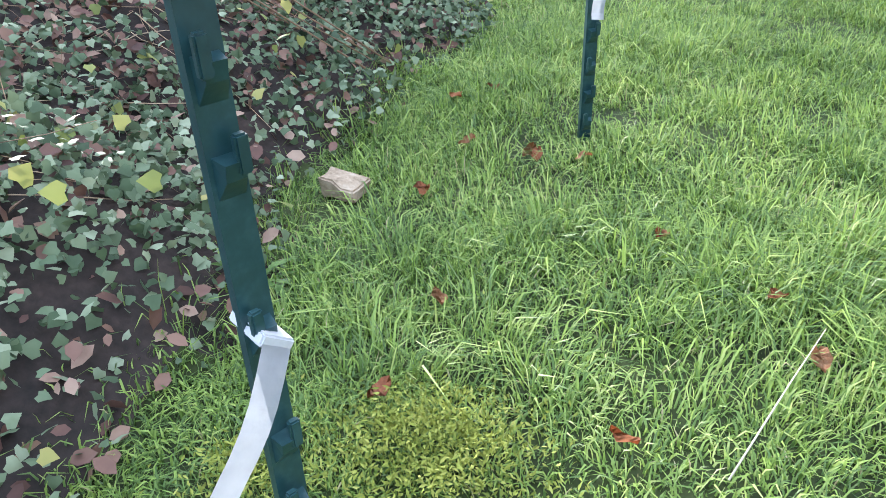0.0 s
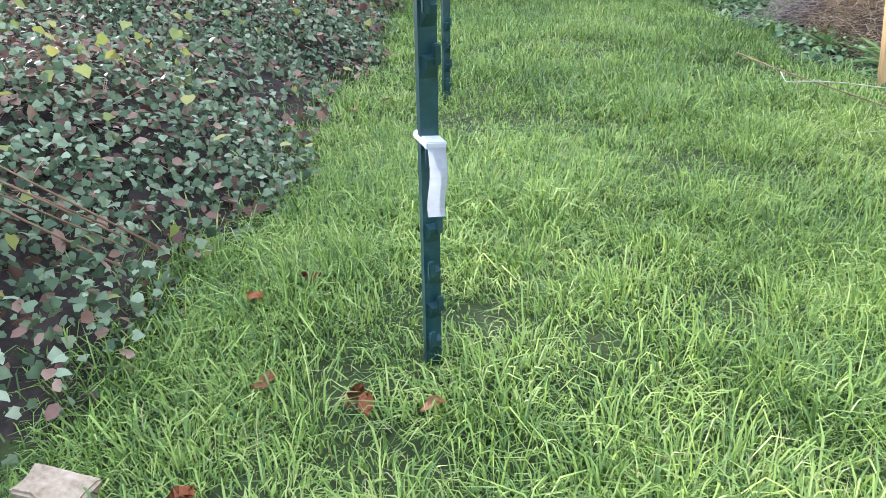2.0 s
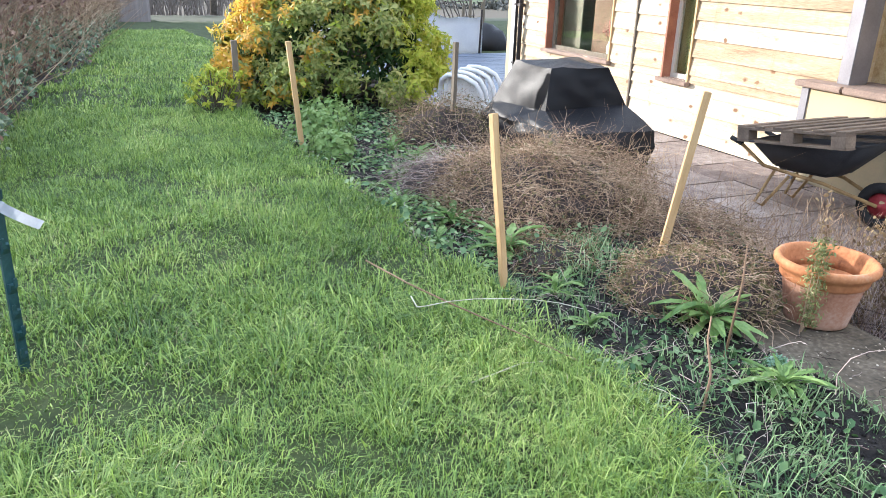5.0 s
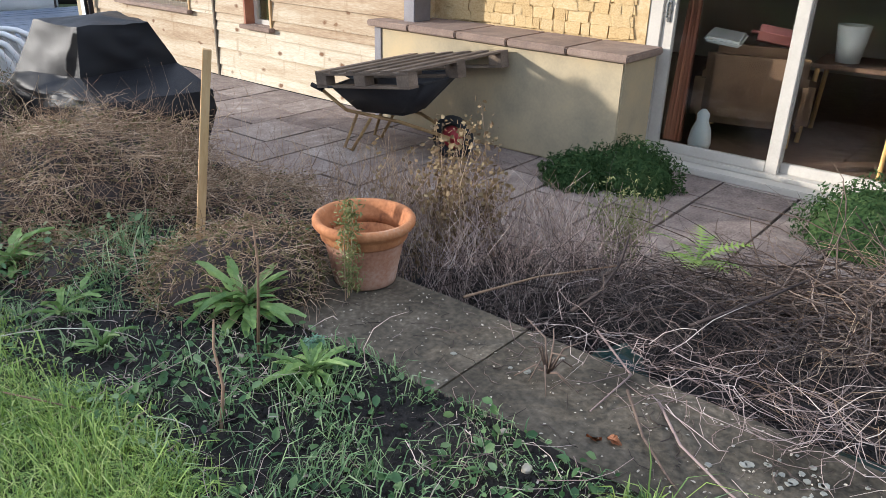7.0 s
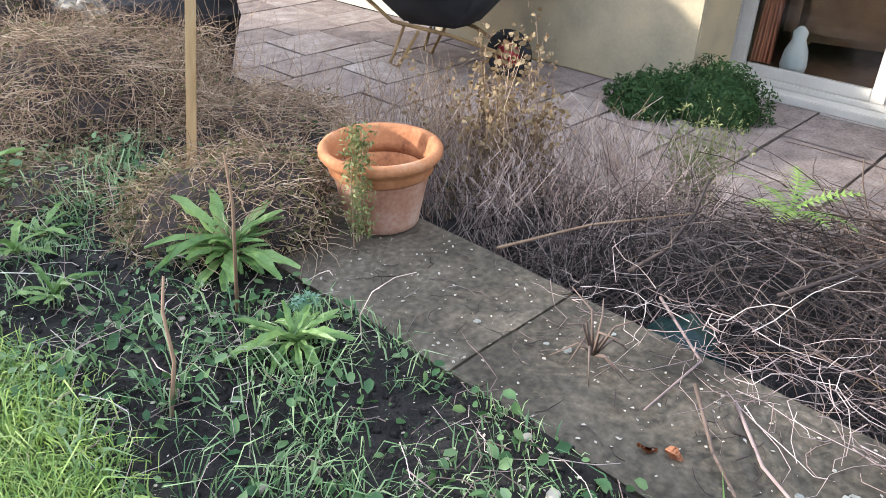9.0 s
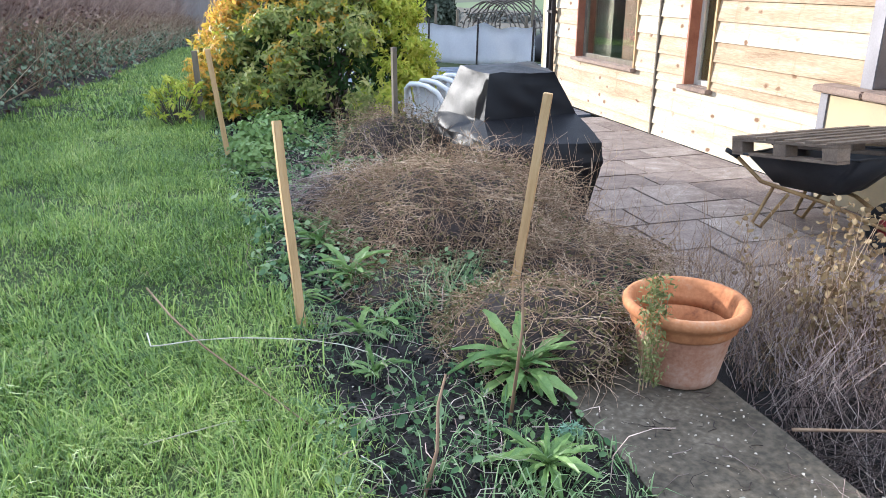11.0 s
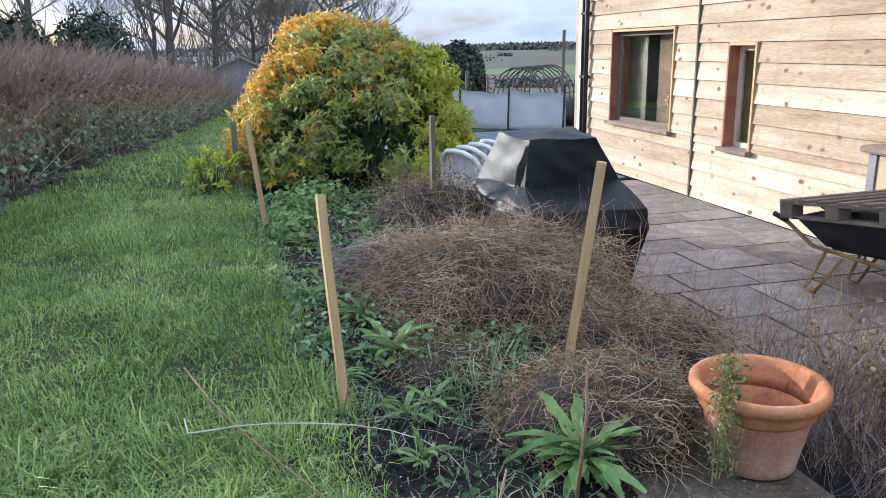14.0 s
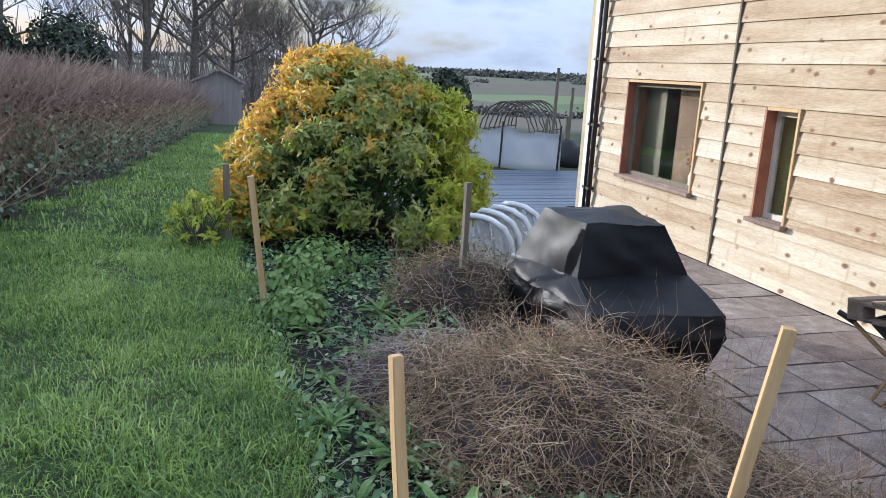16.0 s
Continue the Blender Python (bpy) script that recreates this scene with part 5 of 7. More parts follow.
low_shrub = thing("low_pale_shrub", 2.12, 10.15, -0.42, "low pale yellow-green shrub at the lawn edge", "shrub")
P, D = on_dome(80, (0, 0, 0.14), (0.26, 0.22, 0.36), low=0)
whorls("leaf_mass", P, D + (0, 0, 0.3), 7, np.full(len(P), 0.065), M["bush_lime"], low_shrub)["kind"] = "stuff"
stems("stalks", np.stack([P * (0.1, 0.1, 0), P * (0.5, 0.5, 0.5), P], 1), 0.004, M["bark"], low_shrub)["kind"] = "stuff"


# ---- dead and living plants in the bed ----
def tangle(n, c, r, length, k=5, flat=0.35, low=0.0, curl=0.5):
    """Curving stems that start inside a dome and wander over its skin."""
    p, d = on_dome(n, c, r, low=low, deep=0.55)
    way = RNG.normal(size=(n, 3)) * (1, 1, flat)
    way /= np.linalg.norm(way, axis=1, keepdims=True)
    out, step = [p], np.asarray(length) * RNG.uniform(0.6, 1.4, (n, 1)) / (k - 1)
    for _ in range(k - 1):
        way = way + RNG.normal(size=(n, 3)) * curl * (1, 1, flat) + (0, 0, -0.10)
        way /= np.linalg.norm(way, axis=1, keepdims=True)
        p = p + way * step
        out.append(p)
    return np.stack(out, 1)


def uprights(n, x0, x1, y0, y1, height, lean=0.25, k=4, wob=0.05, z=None):
    """Dead upright stems over a patch."""
    x, y = RNG.uniform(x0, x1, n), RNG.uniform(y0, y1, n)
    base = np.stack([x, y, land(x, y) - 0.02 if z is None else np.full(n, z)], 1)
    tip = RNG.normal(size=(n, 3)) * lean
    tip[:, 2] = 1
    h = np.asarray(height) * RNG.uniform(0.5, 1.1, (n, 1))
    return np.stack([base + tip * h * (i / (k - 1)) + RNG.normal(size=(n, 3)) * wob * h * (i > 0) * (1, 1, 0.2) for i in range(k)], 1)


def mound(name, x, y, z, r, n, length, m, label, olive=0, radius=0.0015):
    t = thing(name, x, y, z, label, "plant")
    # dark core shape added so that the tangle closes and its gaps look shaded
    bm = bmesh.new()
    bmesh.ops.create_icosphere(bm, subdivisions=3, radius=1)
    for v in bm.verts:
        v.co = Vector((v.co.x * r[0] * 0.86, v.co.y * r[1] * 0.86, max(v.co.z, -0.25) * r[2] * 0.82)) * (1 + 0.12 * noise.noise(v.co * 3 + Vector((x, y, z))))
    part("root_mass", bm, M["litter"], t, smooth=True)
    o = stems("stem_mass", tangle(n, (0, 0, 0), r, length), radius, m, t)
    o["kind"] = "stuff"
    if olive:
        p, d = on_dome(olive, (0, 0, 0), (r[0] * 1.02, r[1] * 1.02, r[2] * 1.04), low=0, deep=0.3)
        leaves("shoot_mass", LANCE, p, d + RNG.normal(size=d.shape) * 0.9, RNG.uniform(0.015, 0.035, olive), M["olive"], t)["kind"] = "stuff"
    return t


mound("dead_perennial_mound", 3.66, 6.85, -0.44, (0.70, 0.70, 0.40), 8200, 0.22, M["dead_stem"], "wide mound of tangled brown dead perennial stems", 4200)
mound("dead_perennial_mound", 4.12, 6.15, -0.56, (0.48, 0.46, 0.27), 3600, 0.22, M["dead_stem"], "mound of tangled brown dead perennial stems", 1200)
mound("dead_perennial_mound", 3.25, 7.35, -0.46, (0.45, 0.45, 0.28), 1500, 0.25, M["grey_stem"], "low mound of greyish dead stems", 300)
mound("olive_heather_mound", 3.58, 5.42, -0.43, (0.40, 0.36, 0.22), 1700, 0.16, M["dead_stem"], "low mound of olive shoots and dead stems beside the pot", 2600)
mound("olive_heather_mound", 3.72, 8.55, -0.45, (0.48, 0.42, 0.42), 1500, 0.18, M["dead_stem"], "rounded mound of olive shoots and dead stems", 3200)
mound("olive_heather_mound", 3.20, 6.05, -0.45, (0.28, 0.28, 0.13), 700, 0.14, M["dead_stem"], "small mat of olive shoots and dead stems", 900)

# twiggy border between the coping wall and the terrace
border = thing("twiggy_border", 4.8, 3.8, -0.82, "border filled with a tangle of bare greyish stems", "plant")
org = np.array((4.8, 3.8, -0.82))
t1 = np.concatenate([tangle(1900, (0.05, 0.45, 0.0), (0.65, 0.9, 0.36), 0.5, k=6, curl=0.4), tangle(1500, (0.35, -0.75, 0.0), (0.85, 1.0, 0.34), 0.6, k=6, curl=0.5)])
t1[..., 2] = np.maximum(t1[..., 2], 0.01)
stems("stem_tangle", t1, RNG.uniform(0.001, 0.0028, len(t1)), M["dark_stem"], border)["kind"] = "stuff"
mat_lines = tangle(900, (0.62, -0.35, 0.02), (0.42, 0.65, 0.36), 0.55, k=7, flat=0.3, curl=0.28)
mat_lines[..., 2] = np.maximum(mat_lines[..., 2], 0.01)
stems("root_mat", mat_lines, RNG.uniform(0.002, 0.006, len(mat_lines)), M["root"], border)["kind"] = "stuff"
t1 = tangle(460, (0.40, -0.85, 0.06), (0.9, 1.0, 0.36), 0.7, k=7, curl=0.6)
t1[..., 2] = np.maximum(t1[..., 2], 0.02)
stems("pale_stem_tangle", t1, RNG.uniform(0.0008, 0.0024, len(t1)), M["dead_stem"], border)["kind"] = "stuff"
t2 = tangle(190, (-0.66, -0.25, 0.365), (0.20, 0.85, 0.05), 0.30, k=6, flat=0.45, curl=0.5)
t2[..., 2] = np.maximum(t2[..., 2], 0.362)
stems("overhanging_stem_tangle", t2, RNG.uniform(0.0008, 0.0021, len(t2)), M["grey_stem"], border)["kind"] = "stuff"
up = uprights(900, 4.45, 5.5, 4.45, 5.75, 0.46, 0.22, 5, 0.08, z=-0.84) - org
stems("upright_stem_mass", up, 0.0022, M["grey_stem"], border)["kind"] = "stuff"
up = uprights(420, 4.5, 5.4, 5.4, 6.3, 0.55, 0.25, 5, 0.07, z=-0.88) - org
stems("pale_stem_mass", up, 0.002, M["dead_stem"], border)["kind"] = "stuff"
# dark hump added under the stems; its colour gives the shade between them
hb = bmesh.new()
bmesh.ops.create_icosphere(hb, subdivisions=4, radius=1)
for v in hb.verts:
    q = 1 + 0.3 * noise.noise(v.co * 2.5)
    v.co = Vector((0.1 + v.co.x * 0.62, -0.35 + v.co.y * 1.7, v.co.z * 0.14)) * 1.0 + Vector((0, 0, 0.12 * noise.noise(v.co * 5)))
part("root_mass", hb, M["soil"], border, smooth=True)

# big fallen sticks
def stick(points, r, m, label, name="fallen_stick"):
    pts = [Vector(p) for p in points]
    bm = rod([p - pts[0] for p in pts], [r * (1 - 0.5 * i / (len(pts) - 1)) for i in range(len(pts))], 6)
    o = part(name, bm, m, smooth=True)
    o.location = pts[0]
    return tagged(o, label, "stick", "loose sticks")


stick([(4.32, 4.28, -0.46), (4.42, 4.22, -0.40), (4.50, 4.18, -0.28), (4.53, 4.17, -0.16)], 0.008, M["dark_stem"], "thick bare stick rising from the border")
stick([(4.6, 3.9, -0.50), (4.9, 3.75, -0.46), (5.3, 3.65, -0.47), (5.6, 3.55, -0.45)], 0.008, M["dark_stem"], "long bare stick across the dead border")
stick([(3.98, 3.75, -0.462), (3.80, 3.60, -0.45), (3.70, 3.42, -0.455), (3.66, 3.30, -0.46), (3.72, 3.26, -0.462)], 0.005, M["grey_stem"], "thin curled stem on the coping slab")
stick([(4.10, 4.65, -0.44), (4.5, 4.55, -0.46), (4.9, 4.35, -0.48)], 0.006, M["dead_stem"], "thin dry stem beside the coping wall")
stick([(2.205, 5.47, -0.235), (2.215, 5.43, -0.265), (2.25, 5.42, -0.262), (2.35, 5.44, -0.268), (2.47, 5.45, -0.28), (2.60, 5.445, -0.297), (2.73, 5.43, -0.315), (2.84, 5.40, -0.335), (2.94, 5.35, -0.36), (3.01, 5.28, -0.385), (3.04, 5.22, -0.41)], 0.0026, M["straw_cane"], "bent white cane lying over the bed edge")
stick([(2.17, 5.92, -0.25), (2.27, 5.66, -0.27), (2.38, 5.42, -0.285), (2.52, 5.18, -0.31), (2.67, 4.95, -0.35), (2.80, 4.78, -0.40)], 0.004, M["dead_stem"], "dark dry stem lying over the bed edge")
stick([(2.22, 4.95, -0.33), (2.45, 5.02, -0.34), (2.70, 5.02, -0.37), (2.86, 5.0, -0.41)], 0.002, M["straw_cane"], "pale dry stem over the bed edge")
stick([(3.265, 4.89, -0.42), (3.30, 4.90, -0.10), (3.30, 4.91, 0.04)], 0.006, M["dead_stem"], "thin garden cane upright in the bed", "garden_cane")
stick([(2.92, 4.62, -0.42), (2.97, 4.66, -0.30), (2.99, 4.72, -0.20), (3.02, 4.75, -0.13)], 0.006, M["dead_stem"], "short dead stalk in the bed")
stick([(1.154, 2.453, -0.33), (1.25, 2.62, -0.29), (1.322, 2.75, -0.28)], 0.0016, M["straw_cane"], "pale straw lying on the grass")

stick([(3.928, 3.839, -0.43), (3.762, 3.701, -0.45), (3.656, 3.576, -0.458), (3.563, 3.457, -0.455)], 0.0055, M["root"], "long bare stem lying across the coping slab")
stick([(4.32, 4.156, -0.50), (4.051, 3.884, -0.452), (3.781, 3.891, -0.458)], 0.005, M["grey_stem"], "forked dry stem resting on the coping slab")
clump = thing("root_clump", 3.843, 4.089, SLAB_TOP + 0.006, "withered root clump lying on the coping slab", "roots")
for k in range(16):
    a, ln = k * 2.4 + RNG.normal() * 0.3, RNG.uniform(0.06, 0.15)
    lift = RNG.uniform(0.02, 0.09) if k % 3 else 0.14
    part("root", rod([(0.004 * math.cos(a), 0.004 * math.sin(a), 0.035), (0.4 * ln * math.cos(a), 0.4 * ln * math.sin(a), lift), (ln * math.cos(a + 0.3), ln * math.sin(a + 0.3), 0.006 if k % 3 else lift + 0.03)], [0.005, 0.0035, 0.0015], 5), M["root"], clump, smooth=True)
for x, y in ((3.519, 4.745), (3.56, 4.706), (3.419, 4.785)):
    t = thing("sedum", x, y, on_land(x, y), "small blue-green succulent rosette in dark soil", "plant", "small succulents")
    P, D = on_dome(26, (0, 0, 0.015), (0.035, 0.035, 0.03), low=0.1)
    whorls("leaf_mass", P, D + (0, 0, 0.5), 6, np.full(len(P), 0.022), M["sedum"], t)["kind"] = "stuff"
tuft = thing("pale_green_tuft", 5.689, 4.74, -0.86, "thin pale green tuft among dead border stems", "plant")
u = uprights(70, -0.10, 0.10, -0.10, 0.10, 0.42, 0.22, 5, 0.05, z=0)
stems("stalk_mass", u, 0.002, M["herb"], tuft)["kind"] = "stuff"
P = u[:, 1:].reshape(-1, 3).repeat(5, 0) + RNG.normal(size=(70 * 20, 3)) * 0.015
leaves("needle_mass", LANCE, P, RNG.normal(size=P.shape), RNG.uniform(0.015, 0.035, len(P)), M["herb"], tuft)["kind"] = "stuff"

# tall feathery herb in front of the pot
herb = thing("feathery_herb", 3.78, 4.98, -0.44, "tall thin feathery green herb beside the pot", "plant")
h = np.stack([np.stack([np.array((0.02 * i - 0.02, 0.01 * i, 0)), np.array((0.02 * i - 0.02, 0.0, 0.22)), np.array((0.02 * i, 0.01, 0.36 - 0.02 * i)), np.array((0.01 + 0.02 * i, 0.02, 0.46 - 0.04 * i))]) for i in range(4)])
stems("stalks", h, 0.003, M["dead_stem"], herb)
P = np.stack([RNG.normal(size=900) * 0.022 + 0.01, RNG.normal(size=900) * 0.022, RNG.uniform(0.04, 0.42, 900)], 1)
leaves("needle_mass", LANCE, P, RNG.normal(size=(900, 3)), RNG.uniform(0.012, 0.028, 900), M["herb"], herb)["kind"] = "stuff"
# browned leafy plant
brown = thing("browned_plant", 5.0, 5.42, -0.90, "dead browned leafy plant at the terrace edge", "plant")
u = uprights(55, -0.2, 0.2, -0.2, 0.2, 0.86, 0.16, 5, 0.04, z=0)
stems("stalk_mass", u, 0.003, M["dead_stem"], brown)["kind"] = "stuff"
P = u[:, 1:].reshape(-1, 3).repeat(9, 0) + RNG.normal(size=(len(u) * 36, 3)) * (0.02, 0.02, 0.035)
leaves("withered_leaf_mass", OVAL, P, RNG.normal(size=P.shape), RNG.uniform(0.016, 0.038, len(P)), M["tan_leaf"], brown)["kind"] = "stuff"

wisps = np.concatenate([uprights(260, 3.2, 4.5, 6.0, 7.4, 0.52, 0.35, 5, 0.08), uprights(90, 3.4, 4.0, 8.2, 8.9, 0.50, 0.3, 5, 0.08), uprights(70, 5.5, 6.0, 4.9, 5.5, 0.45, 0.25, 5, 0.06, z=-0.98), uprights(160, 4.2, 5.0, 5.5, 6.4, 0.55, 0.25, 5, 0.06, z=-0.75)])
tagged(stems("dry_wisps", wisps, RNG.uniform(0.0009, 0.002, len(wisps)), M["dead_stem"]), "thin dry upright stems rising from the mounds", "stems", kind="stuff")

# leaf rosettes
STRAPS = []
for k in range(4):
    bm = bmesh.new()
    prev = None
    for i in range(8):
        q = i / 7
        w = 0.062 * math.sin(math.pi * (0.06 + 0.90 * q) ** 1.5) ** 0.8 + 0.008
        x, zz = q * 0.98, 0.15 * math.sin(q * 2.1 + k * 0.15) - 0.14 * q * q * (1 + k * 0.5)
        row = [bm.verts.new((x, s * w * (1 + 0.25 * math.sin(i * 2.6 + s + k)) + 0.03 * math.sin(q * 3 + k), zz + 0.04 * abs(s) + 0.012 * math.sin(i * 2.9 + 2 * s))) for s in (-1, 0, 1)]
        if prev:
            for j in range(2):
                bm.faces.new((prev[j], prev[j + 1], row[j + 1], row[j]))
        prev = row
    me = bpy.data.meshes.new("leaf")
    bm.to_mesh(me)
    bm.free()
    me.materials.append(M["weed"])
    STRAPS.append(me)


def rosette(x, y, size, n, label):
    p = thing("leaf_rosette", x, y, on_land(x, y), label, "plant", "leafy rosettes", turn=RNG.uniform(0, 360))
    for i in range(int(n * 1.5)):
        o = new("leaf", STRAPS[RNG.integers(4)])
        o.parent = p
        sc = size * RNG.uniform(0.45, 1.0)
        o.matrix_local = pose(0, 0, 0.012, 0, RNG.uniform(-48, 2), i * 137.5) @ Matrix.Diagonal((sc, sc * RNG.uniform(0.8, 1.5), sc * RNG.uniform(0.6, 1.5), 1))
    return p


for x, y, s, n in ((3.40, 5.13, 0.26, 26), (3.27, 4.62, 0.20, 15), (3.0, 6.15, 0.24, 14), (2.93, 6.68, 0.24, 18), (2.93, 5.30, 0.14, 9), (3.05, 5.72, 0.18, 8), (2.82, 7.2, 0.20, 14),
                   (3.0, 7.75, 0.22, 14), (2.78, 8.1, 0.20, 12), (3.25, 8.05, 0.22, 16), (2.9, 9.0, 0.20, 14), (3.15, 3.58, 0.16, 16), (3.30, 7.9, 0.18, 12), (2.95, 7.0, 0.18, 12),
                   (2.75, 7.5, 0.17, 12), (2.70, 6.9, 0.16, 11), (3.12, 7.35, 0.18, 12), (3.20, 8.4, 0.20, 13), (2.85, 8.5, 0.18, 12), (3.40, 8.75, 0.18, 11), (3.1, 9.1, 0.2, 12), (2.72, 6.4, 0.15, 10), (3.3, 9.5, 0.2, 12), (2.85, 9.7, 0.18, 11), (3.12, 6.5, 0.16, 10), (2.75, 5.95, 0.14, 9)):
    rosette(x, y, s, n, "green rosette of strap-shaped leaves in dark soil")
for x, y, s, n in ((2.93, 5.58, 0.20, 6), (0.30, 2.82, 0.11, 9)):
    rosette(x, y, s, n, "pale broad-leaved plant lying on the soil")
fern = thing("fern", 5.17, 4.11, -0.55, "bright green fern fronds among dead stems", "plant")
frond_bm = bmesh.new()
mid_rib = [Vector((q, 0, 0.55 * q - 0.62 * q * q)) for q in np.linspace(0, 1, 13)]
for i, p in enumerate(mid_rib[1:-1]):
    wide = 0.26 * math.sin(math.pi * (0.12 + 0.8 * i / 11))
    for sgn in (-1, 1):
        vs = [frond_bm.verts.new(p + Vector(c)) for c in ((-0.03, 0, 0), (0.04, sgn * wide * 0.5, -0.01), (0.06, sgn * wide, -0.05), (0.03, 0, 0))]
        frond_bm.faces.new(vs if sgn > 0 else vs[::-1])
rod(mid_rib, 0.008, 4, frond_bm)
frond_me = bpy.data.meshes.new("frond")
frond_bm.to_mesh(frond_me)
frond_bm.free()
frond_me.materials.append(M["fern"])
for i in range(11):
    o = new("frond", frond_me)
    o.parent = fern
    sc = RNG.uniform(0.18, 0.27)
    o.matrix_local = pose(0, 0, 0.06, RNG.uniform(-20, 20), RNG.uniform(-35, -2), i * 137.5) @ Matrix.Diagonal((sc, sc, sc, 1))
for x, y, s in ((2.72, 8.9, 0.24), (2.95, 9.35, 0.26), (2.68, 8.3, 0.18)):
    t = thing("leafy_herb", x, y, on_land(x, y), "bushy light green leafy herb at the bed edge", "plant", "leafy herbs")
    P, D = on_dome(420, (0, 0, 0.05), (s, s, s * 0.9), low=0.05)
    leaves("leaf_mass", OVAL, P, D + RNG.normal(size=D.shape) * 0.5, RNG.uniform(0.03, 0.06, len(P)), M["weed"], t)["kind"] = "stuff"

# small weeds, grass tufts, stems and stones over the soil
def scatter(n, x0, x1, y0, y1, keep):
    x, y = RNG.uniform(x0, x1, n), RNG.uniform(y0, y1, n)
    k = keep(x, y)
    return x[k], y[k]


def in_bed(x, y):
    return (x > bed_edge(y) - 0.05) & (x < np.where(y < 5.4, 3.58, 4.3))


x, y = scatter(17000, 2.3, 4.3, 2.0, 10.2, in_bed)
k = RNG.random(len(x)) < np.clip(0.45 + 0.9 * wave(x, y, 4.5, 6), 0.06, 1)
x, y = x[k], y[k]
P = np.stack([x, y, land(x, y) + RNG.uniform(0.004, 0.05, len(x))], 1)
tagged(leaves("bed_weeds", OVAL, P, RNG.normal(size=P.shape) * 0.6 + (0, 0, 1), RNG.uniform(0.012, 0.042, len(x)), M["weed_small"]), "small green weeds scattered over dark soil", "weeds", kind="stuff")
x, y = scatter(2600, 2.45, 3.6, 6.0, 10.2, in_bed)
P = np.stack([x, y, land(x, y) + RNG.uniform(0.01, 0.11, len(x))], 1)
tagged(leaves("bed_foliage", OVAL, P, RNG.normal(size=P.shape) * 0.5 + (0, 0, 1), RNG.uniform(0.016, 0.048, len(x)), M["bed_leaf"]), "blue-green leafy ground cover in the bed", "foliage", kind="stuff")
x, y = scatter(1500, 2.4, 4.2, 2.0, 9.5, in_bed)
P = np.stack([x, y, land(x, y) + 0.01], 1)
g = tangle(len(x), (0, 0, 0), (0.01, 0.01, 0.02), 0.22, k=5, flat=0.5) + P[:, None]
g[..., 2] = np.maximum(g[..., 2], P[:, None, 2] + 0.003)
tagged(stems("dry_stalks", g, RNG.uniform(0.0008, 0.0022, len(x)), M["grey_stem"]), "thin dry stalks strewn over the bed", "stalks", kind="stuff")
x, y = scatter(1500, 2.6, 4.08, 2.2, 5.6, lambda x, y: (x > 3.55) | in_bed(x, y))
P = np.stack([x, y, np.where(x > 3.57, SLAB_TOP + 0.007, land(x, y) + 0.004)], 1)
tagged(leaves("soil_crumbs", OVAL, P, RNG.normal(size=P.shape) * 0.3 + (0, 0, 1), RNG.uniform(0.004, 0.014, len(x)), M["white_stone"]), "small pale stone chips on soil and slab", "stones", kind="stuff")
x = RNG.uniform(3.58, 4.06, 130)
y = RNG.uniform(2.6, 5.0, 130)
P = np.stack([x, y, np.full(130, SLAB_TOP + 0.008)], 1)
g = tangle(130, (0, 0, 0), (0.005, 0.005, 0.01), 0.10, k=5, flat=0.3) + P[:, None]
g[..., 2] = np.maximum(g[..., 2], SLAB_TOP + 0.006)
tagged(stems("slab_twigs", g, RNG.uniform(0.001, 0.0024, 130), M["dark_stem"]), "dry twigs lying on the coping slabs", "twigs", kind="stuff")


def pebble(name, x, y, z, size, m, label, category):
    bm = bmesh.new()
    bmesh.ops.create_icosphere(bm, subdivisions=3, radius=1)
    for v in bm.verts:
        v.co = Vector([math.copysign(abs(c) ** 0.65, c) for c in v.co])
        v.co *= 1 + 0.16 * noise.noise(v.co * 1.7 + Vector((x * 9, y * 9, 0)))
        v.co = Vector((v.co.x * size[0], v.co.y * size[1], v.co.z * size[2]))
    o = part(name, bm, m, smooth=True)
    o.matrix_world = pose(x, y, z, 0, 0, RNG.uniform(0, 180))
    return tagged(o, label, category)


rb = block(-0.055, 0.055, -0.034, 0.034, -0.024, 0.024, 0.005)
bmesh.ops.subdivide_edges(rb, edges=[e for e in rb.edges if e.calc_length() > 0.03], cuts=2, use_grid_fill=True)
for v in rb.verts:
    v.co.z *= 1 - 4.5 * v.co.x
    v.co.y *= 1 + 3.5 * v.co.x
    v.co += Vector((noise.noise(v.co * 30), noise.noise(v.co * 30 + Vector((3, 0, 0))), noise.noise(v.co * 30 + Vector((0, 7, 0))))) * 0.008
rock = tagged(part("rock", rb, M["tan_stone"]), "pale angular stone at the lawn edge", "stone")
rock.matrix_world = pose(0.325, 3.26, -0.350, 4, 6, -14)
for x, y, sz in ((3.2, 4.9, 0.018), (3.13, 4.95, 0.014), (2.95, 4.3, 0.02), (3.05, 3.75, 0.022), (3.35, 3.85, 0.02), (3.18, 4.75, 0.012), (3.45, 4.0, 0.016)):
    pebble("pebble", x, y, on_land(x, y, 0.001), (sz * 0.8, sz * 0.65, sz * 0.5), M["white_stone"], "small pale pebble in dark soil", "stone")
shard = tagged(part("pot_shard", block(-0.035, 0.035, -0.03, 0.03, -0.004, 0.006, 0.003), M["terracotta"]), "broken terracotta shard lying on soil", "shard")
shard.matrix_world = pose(3.02, 3.95, on_land(3.02, 3.95, 0.012), 14, -10, 30)
pipe = tagged(part("white_tube", rod([(0, 0, 0), (0.02, -0.35, 0.02)], 0.026, 16), M["white_plastic"], smooth=True), "white plastic tube lying by the coping wall", "tube")
